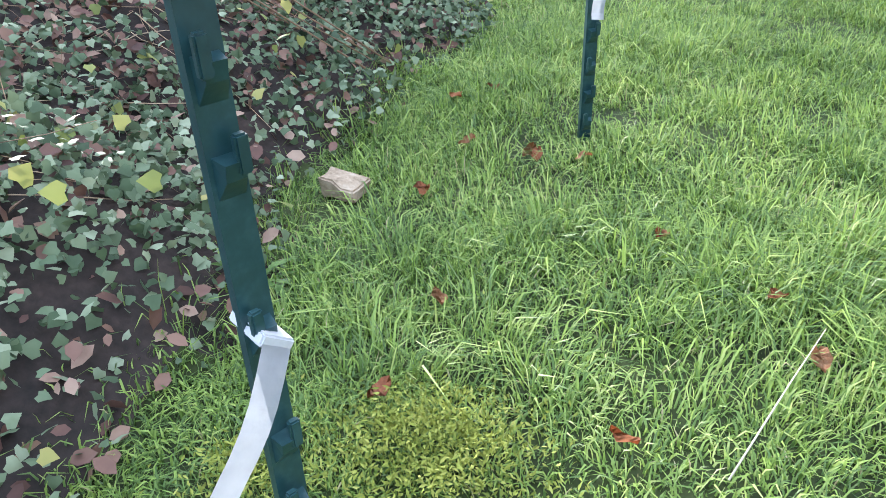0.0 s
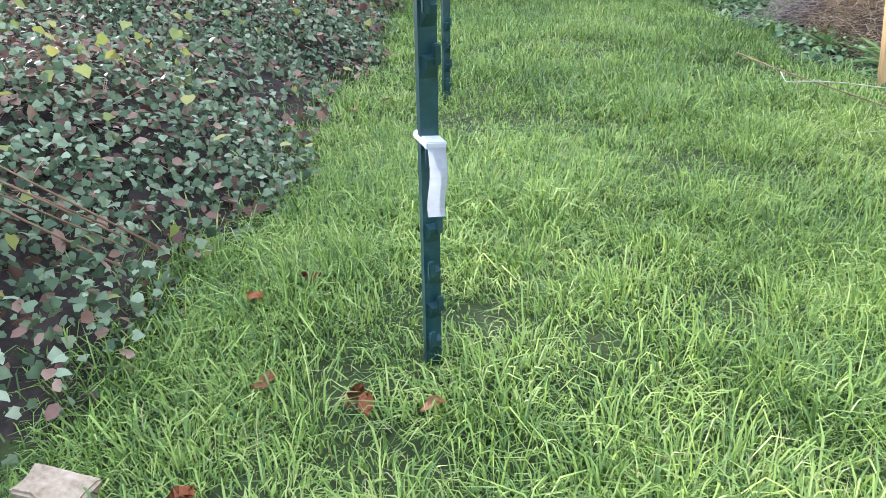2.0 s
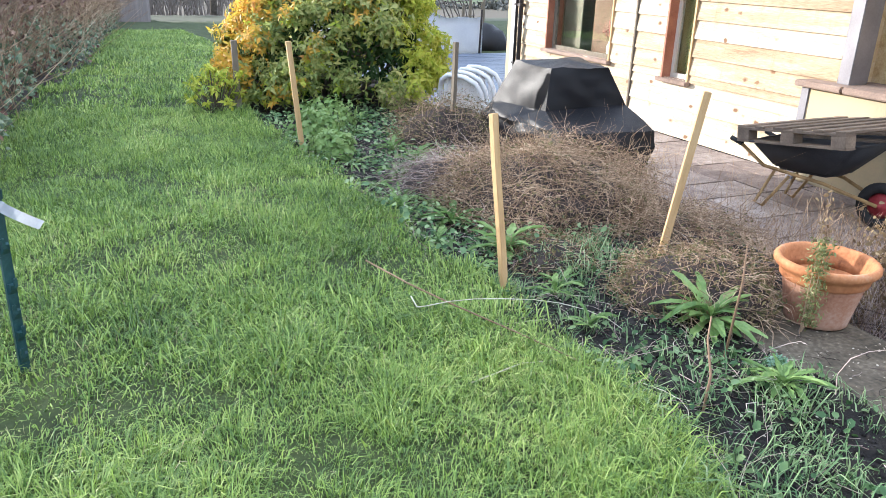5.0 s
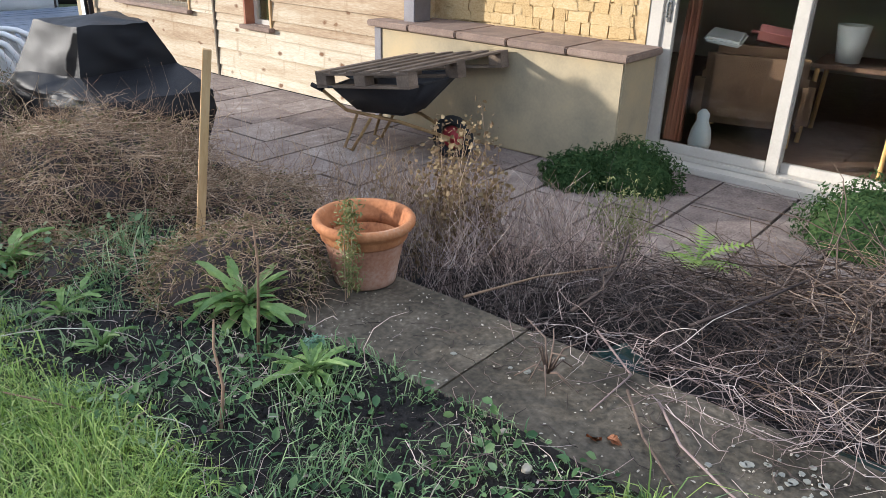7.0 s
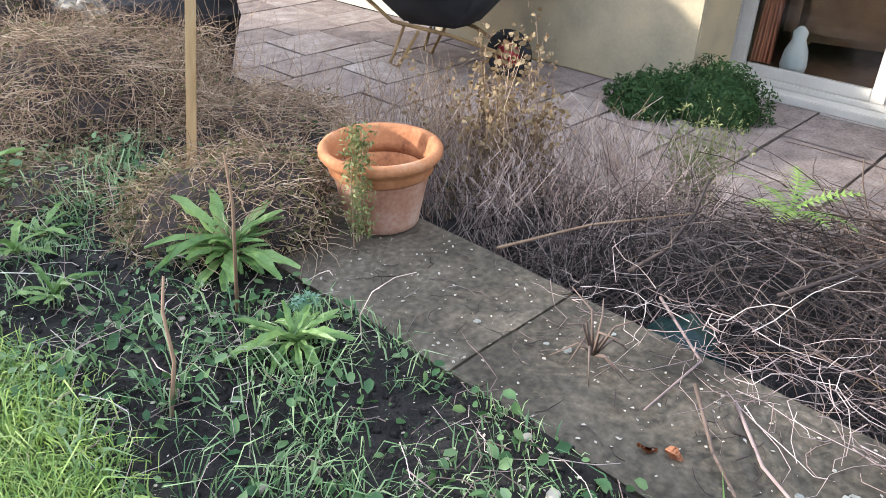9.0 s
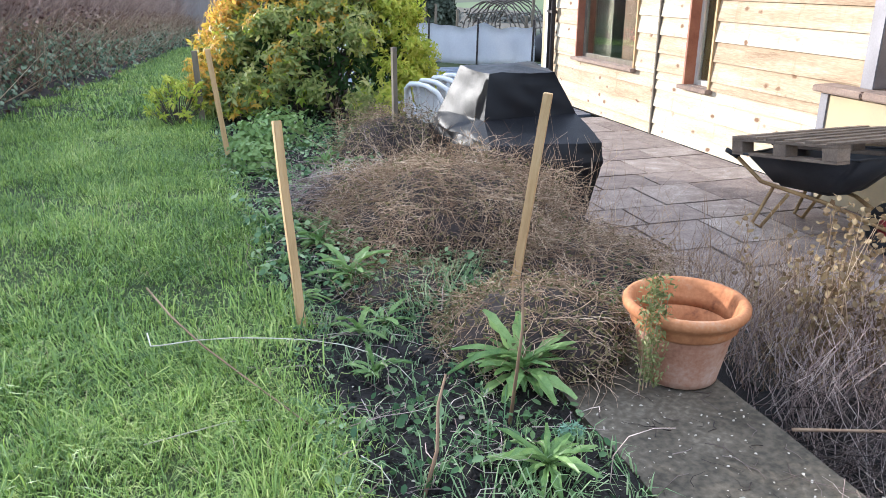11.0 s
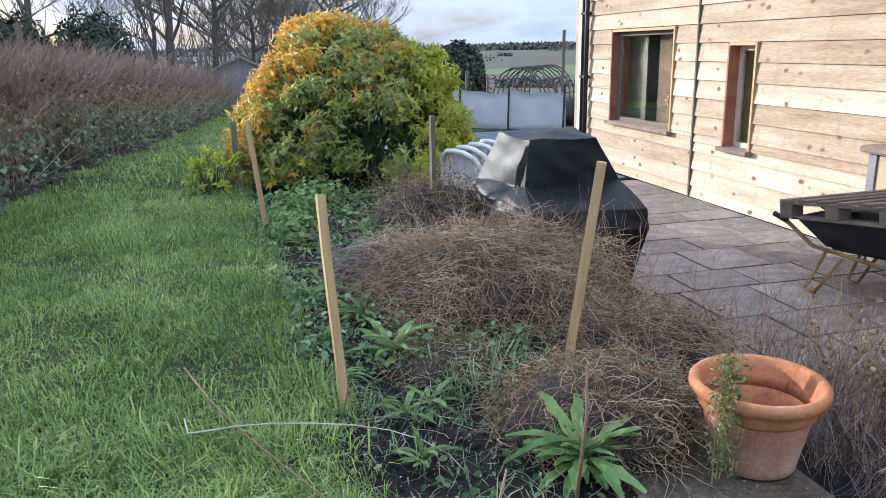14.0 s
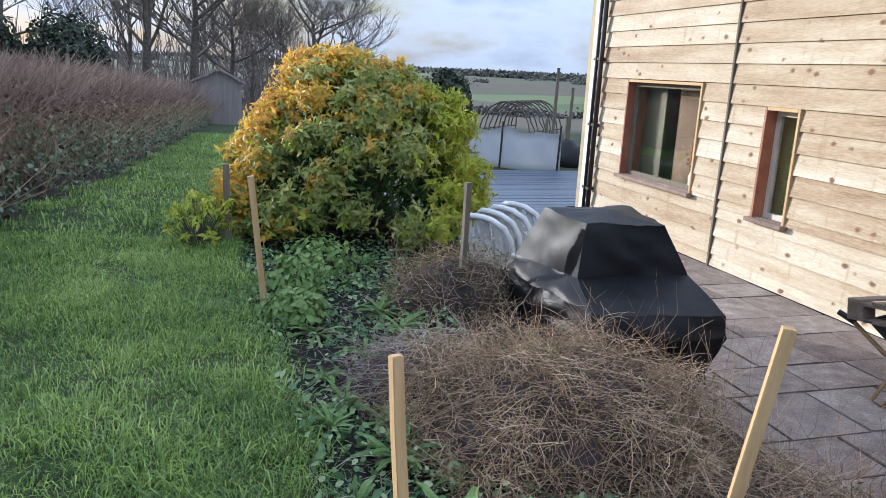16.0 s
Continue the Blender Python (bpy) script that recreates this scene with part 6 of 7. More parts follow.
pipe.location = (4.17, 3.03, -0.52)
pipe2 = tagged(part("green_sheet", rod([(0, 0, 0), (0.0, -0.25, 0.01), (0.02, -0.5, 0.0)], [0.04, 0.05, 0.04], 10), M["green_tarp"], smooth=True), "dark green plastic sheet tucked behind the wall", "plastic sheet")
pipe2.location = (4.20, 3.25, -0.57)
bagb = bmesh.new()
bmesh.ops.create_icosphere(bagb, subdivisions=3, radius=0.13)
for v in bagb.verts:
    v.co += v.co * 0.45 * noise.noise(v.co * 14)
bag = tagged(part("green_plastic_bag", bagb, M["green_tarp"], smooth=True), "crumpled dark green plastic among dead stems", "bag")
bag.location = (4.33, 4.07, -0.70)

# fallen leaves on the grass
FALLEN = []
for k in range(3):
    bm = bmesh.new()
    prev = None
    for i in range(7):
        q = i / 6
        w = 0.30 * math.sin(math.pi * min(0.98, 0.05 + q)) + (0.06 if i % 2 else 0)
        row = [bm.verts.new((q, s * w, 0.16 * math.sin(q * 3 + k) + 0.20 * abs(s) * (0.5 + 0.5 * math.sin(i + k)))) for s in (-1, 0, 1)]
        if prev:
            for j in range(2):
                bm.faces.new((prev[j], prev[j + 1], row[j + 1], row[j]))
        prev = row
    bmesh.ops.solidify(bm, geom=list(bm.faces), thickness=0.01)
    me = bpy.data.meshes.new("fallen_leaf")
    bm.to_mesh(me)
    bm.free()
    me.materials.append(M["fallen"])
    FALLEN.append(me)
SPOTS = [(0.539, 3.252), (0.676, 2.794), (0.642, 2.565), (1.289, 2.893), (1.318, 2.74), (1.031, 2.492), (1.069, 3.079), (0.784, 3.491), (0.766, 3.515), (0.92, 3.472), (0.514, 3.812), (0.577, 3.91), (0.535, 3.273), (0.604, 3.542), (0.514, 5.362), (0.604, 5.442), (2.921, 4.102), (3.658, 3.834), (3.702, 3.788)]
for k, (x, y) in enumerate(SPOTS):
    o = new("fallen_leaf", FALLEN[k % 3])
    z = SLAB_TOP + 0.006 if x > 3.6 else on_land(x, y, 0.036 if x < 2.5 else 0.012)
    o.matrix_world = pose(x, y, z, RNG.uniform(-25, 25), RNG.uniform(-30, 10), RNG.uniform(0, 360)) @ Matrix.Diagonal((0.048, 0.048, 0.048, 1))
    tagged(o, "curled red-brown fallen leaf lying on the grass" if x < 2.5 else "dry brown fallen leaf in the bed", "leaf", "fallen leaves")

# moss cushion
n = 4200
near = RNG.random(n) < 0.8
x = np.where(near, 0.74 + 0.085 * RNG.normal(size=n), 0.50 + 0.04 * RNG.normal(size=n))
y = np.where(near, 2.44 + 0.075 * RNG.normal(size=n), 2.34 + 0.04 * RNG.normal(size=n))
q = np.hypot((x - np.where(near, 0.74, 0.50)) / 0.2, (y - np.where(near, 2.44, 2.34)) / 0.17)
P = np.stack([x, y, land(x, y) + 0.012 + 0.034 * np.clip(1 - q ** 2, 0, 1) + 0.010 * wave(x, y, 45, 3) + RNG.uniform(0, 0.016, n)], 1)
tagged(leaves("moss_cushion", LANCE, P, RNG.normal(size=P.shape), RNG.uniform(0.008, 0.016, n), M["moss"]), "yellow-green moss cushion in the lawn", "moss", kind="stuff")

# low evergreen shrubs by the door
for x, y, r in ((7.40, 5.50, (0.34, 0.42, 0.36)), (7.33, 3.72, (0.42, 0.48, 0.46)), (7.15, 5.85, (0.30, 0.30, 0.25))):
    t = thing("evergreen_shrub", x, y, PATIO, "low dense dark green shrub on the terrace", "shrub", "shrubs by the door")
    cb = bmesh.new()
    bmesh.ops.create_icosphere(cb, subdivisions=3, radius=1)
    for v in cb.verts:
        v.co = Vector((v.co.x * r[0] * 0.8, v.co.y * r[1] * 0.8, max(0.0, v.co.z) * r[2] * 0.8)) * (1 + 0.15 * noise.noise(v.co * 3))
    part("leafy_core", cb, M["shrub"], t)
    P, D = on_dome(5200, (0, 0, 0), r, low=0.0, deep=0.4)
    leaves("leaf_mass", LANCE, P, D + RNG.normal(size=D.shape) * 0.8, RNG.uniform(0.025, 0.05, len(P)), M["shrub"], t)["kind"] = "stuff"

# ---- ivy bank and hedge ----
def bank_points(n, y0, y1, reach, zlow, zhigh):
    y = RNG.uniform(y0, y1, n)
    x = bank_edge(y) + 0.04 - RNG.random(n) ** 0.9 * reach
    return np.stack([x, y, land(x, y) + RNG.uniform(zlow, zhigh, n)], 1)


P = bank_points(76000, -0.6, 7.8, 1.9, 0.005, 0.10)
back = bank_edge(P[:, 1]) - P[:, 0]
P = P[RNG.random(len(P)) < np.clip(np.interp(back, [0, 0.12, 0.3, 0.7, 1.1, 1.9], [0.4, 0.8, 1.0, 0.6, 0.22, 0.18]) + 0.55 * wave(P[:, 0], P[:, 1], 3.2, 5), 0.24, 1)]
up = np.array((0.45, -0.2, 1.0)) + RNG.normal(size=P.shape) * 0.75
tagged(leaves("ivy_carpet", IVY, P, up, RNG.uniform(0.012, 0.033, len(P)), M["ivy"]), "ivy leaves carpeting the shady bank", "ivy", kind="stuff")
P = bank_points(520, 0.2, 7.5, 1.9, 0.05, 0.16)
tagged(leaves("yellowing_leaves", IVY, P, up[: len(P)], RNG.uniform(0.025, 0.055, len(P)), M["yellow_leaf"]), "yellow-green bramble leaves among the ivy", "leaves", kind="stuff")
P = bank_points(15000, 1.2, 8, 1.9, 0.002, 0.07)
back = bank_edge(P[:, 1]) - P[:, 0]
P = P[RNG.random(len(P)) < np.interp(back, [0, 0.3, 0.6, 1.0], [0.4, 0.6, 0.95, 1.0])]
tagged(leaves("bank_leaf_litter", OVAL, P, np.array((0.4, -0.2, 1)) + RNG.normal(size=P.shape) * 0.6, RNG.uniform(0.018, 0.055, len(P)), M["dead_leaf"]), "dead brown leaves on the bank", "leaves", kind="stuff")
P = bank_points(34000, 7.5, 36, 1.4, 0.01, 0.50)
tagged(leaves("far_ivy", IVY, P, np.array((0.7, -0.3, 0.7)) + RNG.normal(size=P.shape) * 0.5, RNG.uniform(0.03, 0.065, len(P)), M["ivy"]), "ivy and bramble along the foot of the hedge", "ivy", kind="stuff")
P = bank_points(14000, 6, 36, 1.6, 0.05, 0.80)
tagged(leaves("hedge_dead_leaves", OVAL, P, RNG.normal(size=P.shape), RNG.uniform(0.03, 0.07, len(P)), M["dead_leaf"]), "dead brown leaves caught in the hedge", "leaves", kind="stuff")
B = bank_points(1800, 1.3, 8, 1.8, 0.01, 0.10)
g = tangle(1800, (0, 0, 0), (0.01, 0.01, 0.02), 0.45, k=6, flat=0.25, curl=0.25) + B[:, None] - (0.45, 0, 0)
g[..., 2] = np.maximum(g[..., 2], land(g[..., 0], g[..., 1]) + 0.01)
tagged(stems("bank_twigs", g, RNG.uniform(0.0007, 0.0024, 1800), M["dead_stem"]), "dry twigs lying on the ivy bank", "twigs", kind="stuff")
for k in range(7):
    x0, y0 = 0.18 + RNG.normal() * 0.12, 3.84 + RNG.normal() * 0.07
    z0 = on_land(x0, y0, 0.08)
    stick([(x0, y0, z0), (x0 - 0.35, y0 - 0.02 + 0.05 * RNG.normal(), on_land(x0 - 0.35, y0, 0.13)), (x0 - 0.75, y0 - 0.05 + 0.08 * RNG.normal(), on_land(x0 - 0.75, y0, 0.15)), (x0 - 1.2, y0 + 0.1 * RNG.normal(), on_land(x0 - 1.2, y0, 0.2))], RNG.uniform(0.0018, 0.0036), M["dead_stem"], "long pale dry stem lying across the ivy bank")


def hedge_lines(n, y0, y1, d0, d1, top, lean=0.1):
    y = RNG.uniform(y0, y1, n)
    x = bank_edge(y) - RNG.uniform(d0, d1, n)
    base = np.stack([x, y, land(x, y) - 0.02], 1)
    h = (slope_down(y) - 0.37 + top * RNG.uniform(0.72, 1.05, n) ** 0.6 - base[:, 2] + 0.06 * np.sin(y * 2.3))[:, None]
    tip = RNG.normal(size=(n, 3)) * lean
    tip[:, 2] = 1
    return np.stack([base + tip * h * q + RNG.normal(size=(n, 3)) * 0.12 * (q > 0) * (1, 1, 0.2) for q in (0, 0.35, 0.7, 1.0)], 1)


g = hedge_lines(16000, 9.0, 34, 0.65, 1.7, 1.44, 0.36)
hedge = tagged(stems("trimmed_hedge", g, RNG.uniform(0.002, 0.006, len(g)), M["hedge_stem"]), "trimmed leafless reddish hedge on the bank", "hedge", kind="stuff")
g = hedge_lines(4600, 7.6, 34, 0.10, 0.95, 0.90, 0.5)
tagged(stems("hedge_front_twigs", g, RNG.uniform(0.002, 0.005, len(g)), M["dead_stem"]), "thin twigs and brambles in front of the hedge", "twigs", kind="stuff")
g = hedge_lines(2000, -2, 9.2, 1.6, 2.3, 0.62, 0.3)
tagged(stems("hedge_behind", g, RNG.uniform(0.003, 0.007, len(g)), M["hedge_stem"]), "leafless hedge continuing along the bank", "hedge", kind="stuff")
for y in np.arange(10, 33, 2.4):
    x = float(bank_edge(np.array([y]))[0]) - 1.55
    stake((x, y, on_land(x, y)), (x + 0.02, y, on_land(x, y) + 1.15 + 0.1 * math.sin(y)), 0.07, M["grey_stake"], "weathered fence stake in the hedge", "hedge stakes")


# ---- trees, shed, plot and distance ----
def bare_tree(x, y, h, spread_out, seed, n_main=7, trunk=0.16, label="bare winter tree with a branching crown"):
    r = np.random.default_rng(seed)
    t = thing("bare_tree", x, y, on_land(x, y) - 0.1, label, "tree")
    part("trunk", rod([(0, 0, 0), (0.05 * h * 0.1, 0, h * 0.2), (0.02 * h, 0.01 * h, h * 0.42), (0.01 * h, 0.03 * h, h * 0.62)], [trunk, trunk * 0.8, trunk * 0.6, trunk * 0.35], 9), M["bark"], t, smooth=True)
    levels = [[(np.array((0.01 * h, 0.01 * h, h * q)), None) for q in np.linspace(0.22, 0.6, n_main)]]
    length, rad = h * 0.36, trunk * 0.42
    lines = {0: [], 1: [], 2: [], 3: []}
    for lev in range(4):
        nxt = []
        for p, way in levels[-1]:
            for _ in range((2, 4, 4, 3)[lev]):
                d = r.normal(size=3) * (1, 1, 0.5)
                d[2] = abs(d[2]) * 0.6 + 0.45
                d[:2] *= spread_out
                if way is not None:
                    d = way * 1.1 + d * 0.75
                d /= np.linalg.norm(d)
                ln = length * r.uniform(0.6, 1.1)
                pts = [p]
                for i in range(3):
                    d = d + r.normal(size=3) * 0.12 + (0, 0, 0.05)
                    d /= np.linalg.norm(d)
                    pts.append(pts[-1] + d * ln / 3)
                lines[lev].append(np.array(pts))
                nxt += [(pts[2], d), (pts[3], d)] if lev < 2 else [(pts[3], d)]
        levels.append(nxt)
        length *= 0.58
    for lev in range(4):
        o = stems(("limb_mass", "branch_mass", "twig_mass", "fine_twig_mass")[lev], lines[lev], rad * (0.42 ** lev), M["hazy_bark"], t)
        o["kind"] = "stuff"
    return t


bare_tree(7.4, 50, 9.5, 1.2, 3, 8, 0.22)
bare_tree(-1.2, 44, 12, 0.8, 4, 8, 0.26)
bare_tree(0.8, 48, 12, 0.8, 5, 8, 0.24)
bare_tree(2.8, 52, 10, 0.9, 6, 7, 0.2)
bare_tree(-6.5, 40, 11, 0.8, 8, 7, 0.2)
bare_tree(-11, 44, 12, 0.9, 9, 7, 0.22)
bare_tree(-3.5, 58, 12, 0.7, 10, 7, 0.2)
bare_tree(4.5, 66, 10, 0.9, 12, 7, 0.2)


def dark_bush(x, y, r, label, m="hazy_evergreen"):
    t = thing("evergreen_tree", x, y, on_land(x, y) - 0.1, label, "tree")
    part("trunk", rod([(0, 0, 0), (0.05, 0, r[2] * 0.5)], [0.12, 0.07], 8), M["bark"], t)
    P, D = on_dome(8000, (0, 0, r[2] * 0.35), (r[0], r[1], r[2] * 0.75), low=-0.3, deep=0.6, seed=x)
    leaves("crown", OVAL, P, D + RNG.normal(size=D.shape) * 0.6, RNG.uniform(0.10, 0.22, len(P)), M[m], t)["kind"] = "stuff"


dark_bush(-6.2, 36, (1.6, 1.5, 3.0), "dark green rounded holly beyond the hedge")
dark_bush(-3.4, 37, (1.6, 1.5, 3.2), "dark green rounded evergreen beyond the hedge")
dark_bush(10.4, 32, (1.0, 1.0, 2.2), "dark conifer beyond the vegetable plot")
dark_bush(-9.8, 37, (1.7, 1.6, 2.9), "dark green rounded evergreen beyond the hedge")
# woodland strip behind the trees
n = 1700
x, y = RNG.uniform(-60, 12, n), RNG.uniform(62, 90, n)
b = np.stack([x, y, land(x, y) - 0.2], 1)
hh = RNG.uniform(3, 8.5, (n, 1))
tp = RNG.normal(size=(n, 3)) * 0.12
tp[:, 2] = 1
g = np.stack([b + tp * hh * q + RNG.normal(size=(n, 3)) * 0.25 * (q > 0) for q in (0, 0.4, 0.7, 1)], 1)
tagged(stems("far_woodland", g, RNG.uniform(0.03, 0.08, n), M["hazy_bark"]), "leafless woodland beyond the field", "woods", kind="stuff")
rows_p, rows_s = [], []
for k in range(95):
    far = float(np.exp(RNG.uniform(math.log(170), math.log(1500))))
    cx0, ang = far * RNG.uniform(-0.45, 0.85), RNG.choice([RNG.normal() * 0.2, RNG.uniform(0.5, 2.6)])
    q = RNG.uniform(-0.5, 0.5, 300) * RNG.uniform(0.05, 0.17) * far
    x, y = cx0 + q * math.cos(ang) + RNG.normal(size=300) * 2, far + q * math.sin(ang) + RNG.normal(size=300) * 2
    tall = RNG.choice([1.5, 2.0, 5.0]) * (0.6 + 0.6 * np.sin(q * 0.11 + k) ** 2)
    rows_p.append(np.stack([x, y, land(x, y) + RNG.random(300) * tall], 1))
    rows_s.append(RNG.uniform(0.5, 1.2, 300) * (1 + far / 700))
for k in range(18):
    far = RNG.uniform(900, 2400)
    n = 900
    x, y = far * RNG.uniform(-0.3, 0.8) + RNG.normal(size=n) * far * 0.05, far + RNG.normal(size=n) * far * 0.012
    rows_p.append(np.stack([x, y, land(x, y) + RNG.random(n) * 7], 1))
    rows_s.append(RNG.uniform(4, 8, n))
P, S = np.concatenate(rows_p), np.concatenate(rows_s)
tagged(leaves("far_hedgerows", OVAL, P, RNG.normal(size=P.shape), S, M["hazy_green"]), "distant hedgerows and woods across the valley fields", "hedgerow", kind="stuff")

shed = thing("garden_shed", 2.2, 34.0, on_land(2.2, 34.0) - 0.05, "small grey weathered wooden shed at the lawn's end", "shed")
for k in range(18):
    xx = -1.1 + k * 0.1222
    part("plank", block(xx, xx + 0.118, -0.012 + (k % 2) * 0.006, 0.02, 0.0, 1.62 + 0.42 * (1 - abs(xx + 0.06) / 1.1), 0.003), M["shed"], shed)
part("side_wall", block(-1.1, -1.06, 0.02, 2.4, 0, 1.62), M["shed"], shed)
part("side_wall", block(1.06, 1.1, 0.02, 2.4, 0, 1.62), M["shed"], shed)
part("back_wall", block(-1.06, 1.06, 2.36, 2.4, 0, 1.62), M["shed"], shed)
bm = bmesh.new()
for sx in (-1, 1):
    vs = [bm.verts.new(c) for c in ((0, -0.15, 2.10), (sx * 1.28, -0.15, 1.60), (sx * 1.28, 2.5, 1.60), (0, 2.5, 2.10))]
    bm.faces.new(vs)
bmesh.ops.solidify(bm, geom=list(bm.faces), thickness=0.04)
part("roof", bm, M["felt"], shed)
shed.scale = (0.75, 1, 1)
for sx in (-1, 1):
    part("bargeboard", rod([(0, -0.17, 2.12), (sx * 1.30, -0.17, 1.61)], 0.04, 4), M["shed"], shed)

# netting fence round the plot
net = thing("netting_fence", 9.55, 19.65, -1.07, "white fabric windbreak fence on posts", "fence")
bm = bmesh.new()
prev = None
for i in range(61):
    q = i / 60
    xx = -2.9 + q * 2.9
    top = 0.95 - 0.10 * abs(math.sin(q * 9.4)) + 0.03 * math.sin(q * 31)
    row = [bm.verts.new((xx, 0.05 * math.sin(q * 23 + v * 2) + 2.9 * (1 - q) ** 1.2, v * top)) for v in np.linspace(0, 1, 6)]
    if prev:
        for j in range(5):
            bm.faces.new((prev[j], row[j], row[j + 1], prev[j + 1]))
    prev = row
bmesh.ops.solidify(bm, geom=list(bm.faces), thickness=0.004)
part("netting", bm, M["net"], net, "white woven fabric", smooth=True)
for q in (0.02, 0.3, 0.62, 0.98):
    xx, yy = -2.9 + q * 2.9, 2.9 * (1 - q) ** 1.2 - 0.05
    part("post", rod([(xx, yy, 0), (xx + 0.03, yy, 1.06)], 0.024, 8), M["metal_dark"], net)
side_net = thing("netting_fence", 6.6, 22.0, -1.2, "white fabric windbreak fence on posts", "fence")
bm = bmesh.new()
prev = None
for i in range(31):
    q = i / 30
    row = [bm.verts.new((-2 + q * 4.5, 0.06 * math.sin(q * 19 + v), v * (0.9 - 0.07 * abs(math.sin(q * 8))))) for v in np.linspace(0, 1, 4)]
    if prev:
        for j in range(3):
            bm.faces.new((prev[j], row[j], row[j + 1], prev[j + 1]))
    prev = row
bmesh.ops.solidify(bm, geom=list(bm.faces), thickness=0.004)
part("netting", bm, M["net"], side_net, "white woven fabric", smooth=True)

tunnel = thing("hoop_tunnel", 11.2, 27.6, -1.30, "arched tunnel frame of bent dark rods", "tunnel frame", turn=-44)
tunnel.scale = (0.85, 0.85, 1.05)
for k in range(9):
    yy = k * 0.45
    pts = [(1.05 * math.cos(a) + 0.03 * RNG.normal(), yy + 0.04 * RNG.normal(), 0.35 + 1.05 * math.sin(a) if 0.05 < a < 3.1 else 0) for a in np.linspace(0, math.pi, 15)]
    part("hoop", rod(pts, 0.028, 6), M["bark"], tunnel)
for zz, xx in ((1.38, 0.0), (1.0, 0.8), (1.0, -0.8), (0.5, 1.04), (0.5, -1.04)):
    part("rail", rod([(xx, -0.1, zz), (xx, 3.7, zz)], 0.02, 6), M["bark"], tunnel)
for x, y, h in ((11.35, 24.1, 2.35), (12.8, 26.1, 1.75), (8.3, 26.5, 1.15), (8.9, 27, 1.1), (9.4, 27.5, 1.2), (9.9, 26.8, 1.0), (11.3, 24.5, 0.9), (12.0, 24.6, 1.0)):
    b = (x, y, on_land(x, y) - 0.1)
    stake(b, (x + 0.03, y, b[2] + h + 0.1), 0.07, M["grey_stake"], "tall weathered post in the vegetable plot", "plot posts")
hump = bmesh.new()
bmesh.ops.create_icosphere(hump, subdivisions=3, radius=1)
for v in hump.verts:
    v.co = Vector((v.co.x * 0.6, v.co.y * 0.5, max(-0.1, v.co.z) * 0.62)) * (1 + 0.2 * noise.noise(v.co * 2.4))
tarp = tagged(part("black_tarpaulin", hump, M["cover"], smooth=True), "black tarpaulin humped over a heap", "tarpaulin")
tarp.location = (10.45, 21.1, on_land(10.45, 21.1))


# ---- lawn ----
def on_lawn(x, y):
    edge = 0.05 * RNG.normal(size=len(x))
    return (x > bank_edge(y) - 0.02 + edge) & (x < bed_edge(y) + 0.02 + edge)


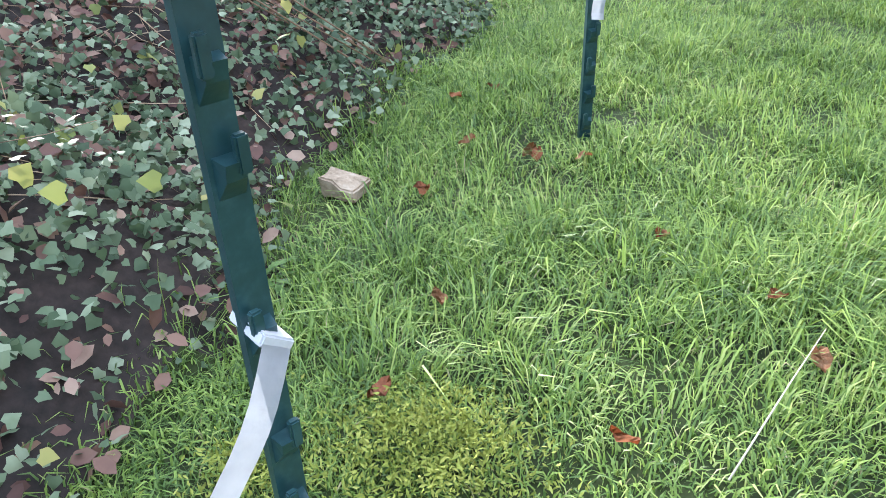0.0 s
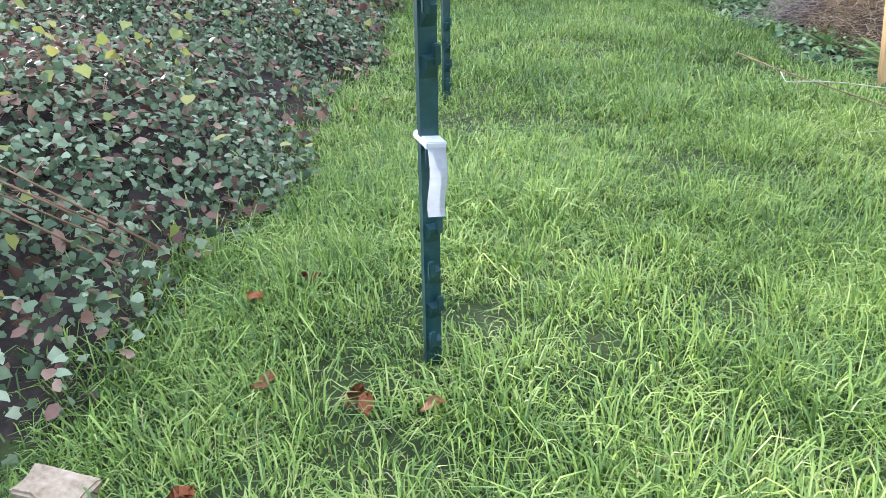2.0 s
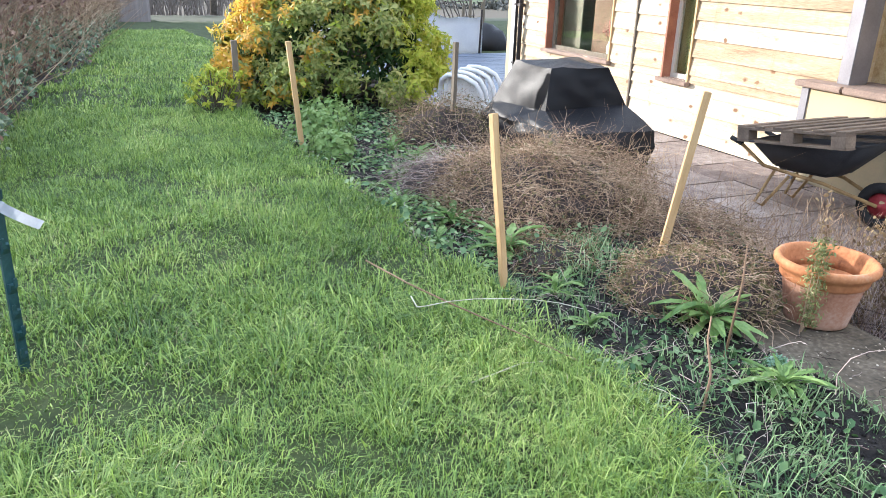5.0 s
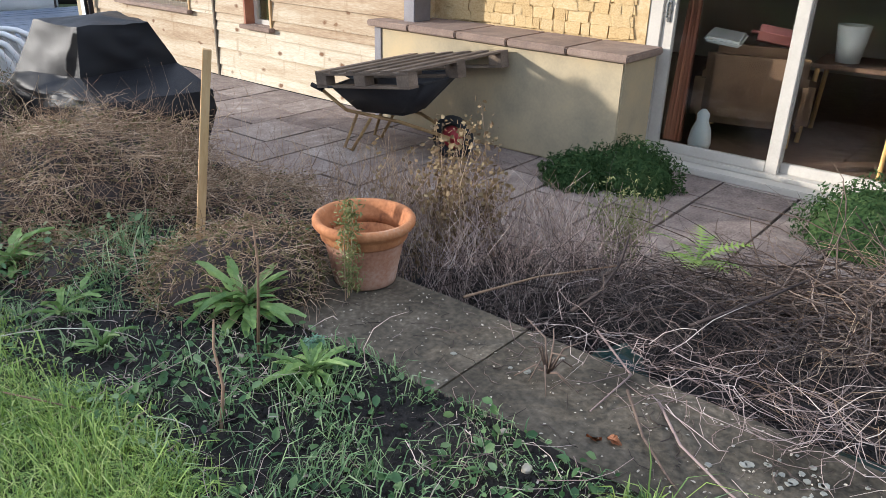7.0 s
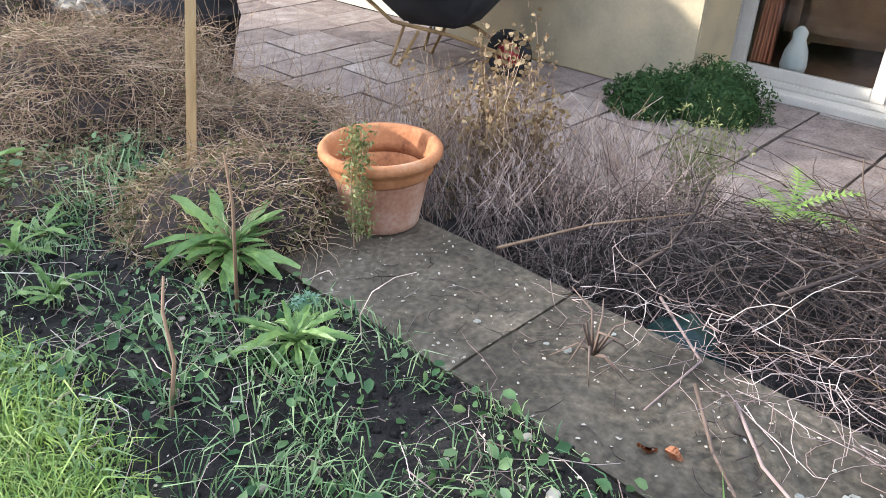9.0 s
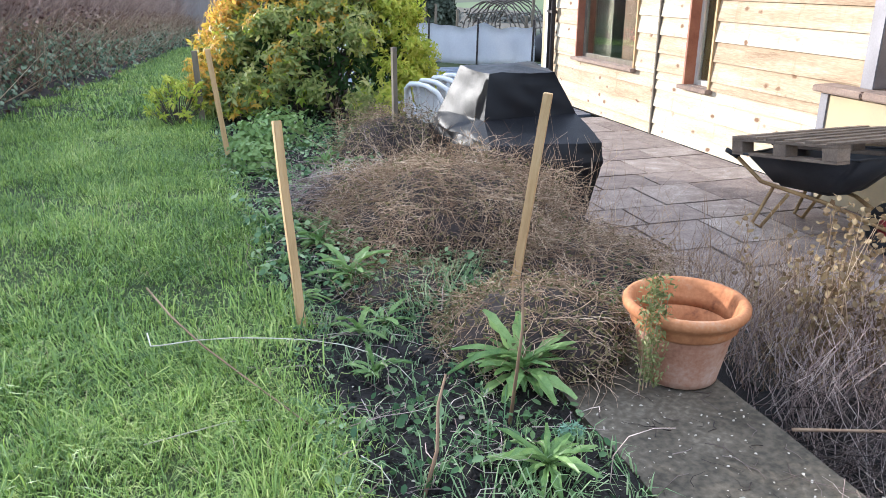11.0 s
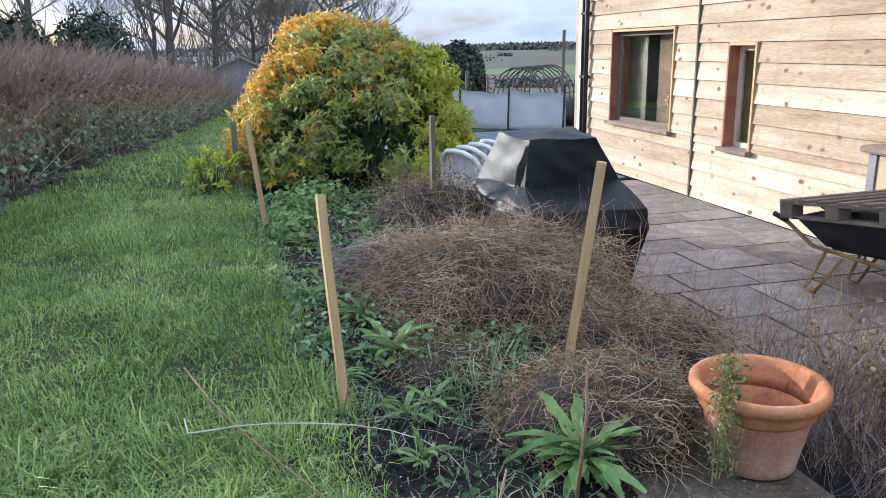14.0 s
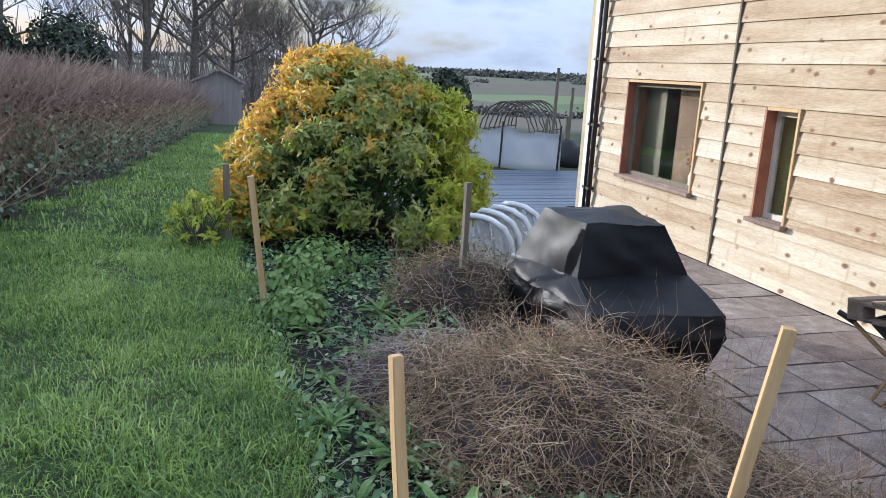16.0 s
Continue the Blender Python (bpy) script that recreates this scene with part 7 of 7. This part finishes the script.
def blades(name, n, per, x0, x1, y0, y1, height, width, label, keep=on_lawn, m="grass", thick=0.045):
    """Grass in tufts: each tuft's blades lean outwards from its middle, over a mat of short blades."""
    nt = n // per
    tx, ty = RNG.uniform(x0, x1, nt), RNG.uniform(y0, y1, nt)
    big = np.clip(0.62 + 0.5 * wave(tx, ty, 3.3, 7) + 0.34 * wave(tx, ty, 10.0, 2) + 0.42 * RNG.normal(size=nt), 0.12, 2.4)
    lean_x, lean_y = 0.35 * wave(tx, ty, 2.5, 4) + 0.25 * RNG.normal(size=nt), 0.35 * wave(tx, ty, 2.1, 6) + 0.25 * RNG.normal(size=nt)
    k = np.repeat(np.arange(nt), per)
    off = RNG.normal(size=(len(k), 2)) * thick * (0.6 + 0.5 * big[k])[:, None]
    x, y = tx[k] + off[:, 0], ty[k] + off[:, 1]
    ok = keep(x, y)
    x, y, k, off = x[ok], y[ok], k[ok], off[ok]
    n = len(x)
    h = height * big[k] * RNG.uniform(0.4, 1.25, n)
    h = np.where((y < 2.6) & (x < 1.7), np.minimum(h, 0.040), h)  # trodden start of the lawn
    d = off / thick * 0.55 + np.stack([lean_x[k], lean_y[k]], 1) + RNG.normal(size=(n, 2)) * 0.35
    lean = np.clip(np.hypot(d[:, 0], d[:, 1]), 0.15, 1.5)
    ahead = np.concatenate([d / np.hypot(d[:, 0], d[:, 1])[:, None], np.zeros((n, 1))], 1)
    turn = RNG.normal(size=n) * 0.6
    side = np.stack([-ahead[:, 1] * np.cos(turn) + ahead[:, 0] * np.sin(turn), ahead[:, 0] * np.cos(turn) + ahead[:, 1] * np.sin(turn), np.zeros(n)], 1) * (width * RNG.uniform(0.55, 1.35, n))[:, None]
    base = np.stack([x, y, land(x, y) - 0.006], 1)
    up = np.array((0, 0, 1.0))
    mid = base + ahead * (h * lean * 0.32)[:, None] + up * (h * 0.62)[:, None]
    tip = base + ahead * (h * lean * 0.95)[:, None] + up * (h * np.clip(1.0 - 0.42 * lean, 0.25, 1))[:, None]
    v = np.stack([base - side, base + side, mid + side * 0.85, mid - side * 0.85, tip], 1).reshape(-1, 3)
    i = np.arange(n)[:, None] * 5
    f = np.concatenate([i + (0, 1, 2), i + (0, 2, 3), i + (3, 2, 4)]).reshape(-1, 3)
    return tagged(raw(name, v, f, M[m]), label, "grass", kind="stuff")


blades("lawn_grass", 270000, 34, 0.1, 2.9, 1.6, 5.2, 0.064, 0.0019, "rough green lawn grass in tufts", thick=0.036)
blades("lawn_grass_beyond", 165000, 26, 0.2, 3.0, 5.2, 10.5, 0.066, 0.0026, "rough green lawn grass in tufts", thick=0.055)
blades("lawn_grass_far", 90000, 20, 0.3, 3.6, 10.5, 26, 0.075, 0.0055, "rough green lawn grass further off", thick=0.09)
blades("lawn_grass_behind", 30000, 20, 0.1, 3.6, -0.5, 1.6, 0.06, 0.003, "rough green lawn grass in tufts")
blades("lawn_straw", 9000, 6, 0.1, 2.9, 1.6, 7.5, 0.055, 0.0014, "dry straw-coloured blades in the lawn", m="straw")
blades("bed_grass", 13000, 14, 2.4, 3.6, 2.0, 6.5, 0.085, 0.0024, "thin strappy weeds in the bed", keep=in_bed, m="bed_leaf", thick=0.03)
blades("bed_corner_grass", 1600, 22, 3.02, 3.48, 2.7, 3.65, 0.09, 0.003, "bright grass tufts at the coping wall", keep=lambda x, y: (x < 3.58), thick=0.04)
n = 3600
x, y = scatter(n, 2.6, 3.56, 2.2, 6.6, in_bed)
oct_v = np.array([(1, 0, 0), (-1, 0, 0), (0, 1, 0), (0, -1, 0), (0, 0, 1), (0, 0, -1)], float)
oct_f = np.array([(0, 2, 4), (2, 1, 4), (1, 3, 4), (3, 0, 4), (2, 0, 5), (1, 2, 5), (3, 1, 5), (0, 3, 5)])
size = RNG.uniform(0.004, 0.016, (len(x), 1, 1)) * RNG.uniform(0.6, 1.4, (len(x), 6, 1))
v = oct_v[None] * size + np.stack([x, y, land(x, y)], 1)[:, None]
tagged(raw("soil_clods", v.reshape(-1, 3), (oct_f[None] + (np.arange(len(x)) * 6)[:, None, None]).reshape(-1, 3), M["soil"]), "dark crumbly soil clods", "soil", kind="stuff")
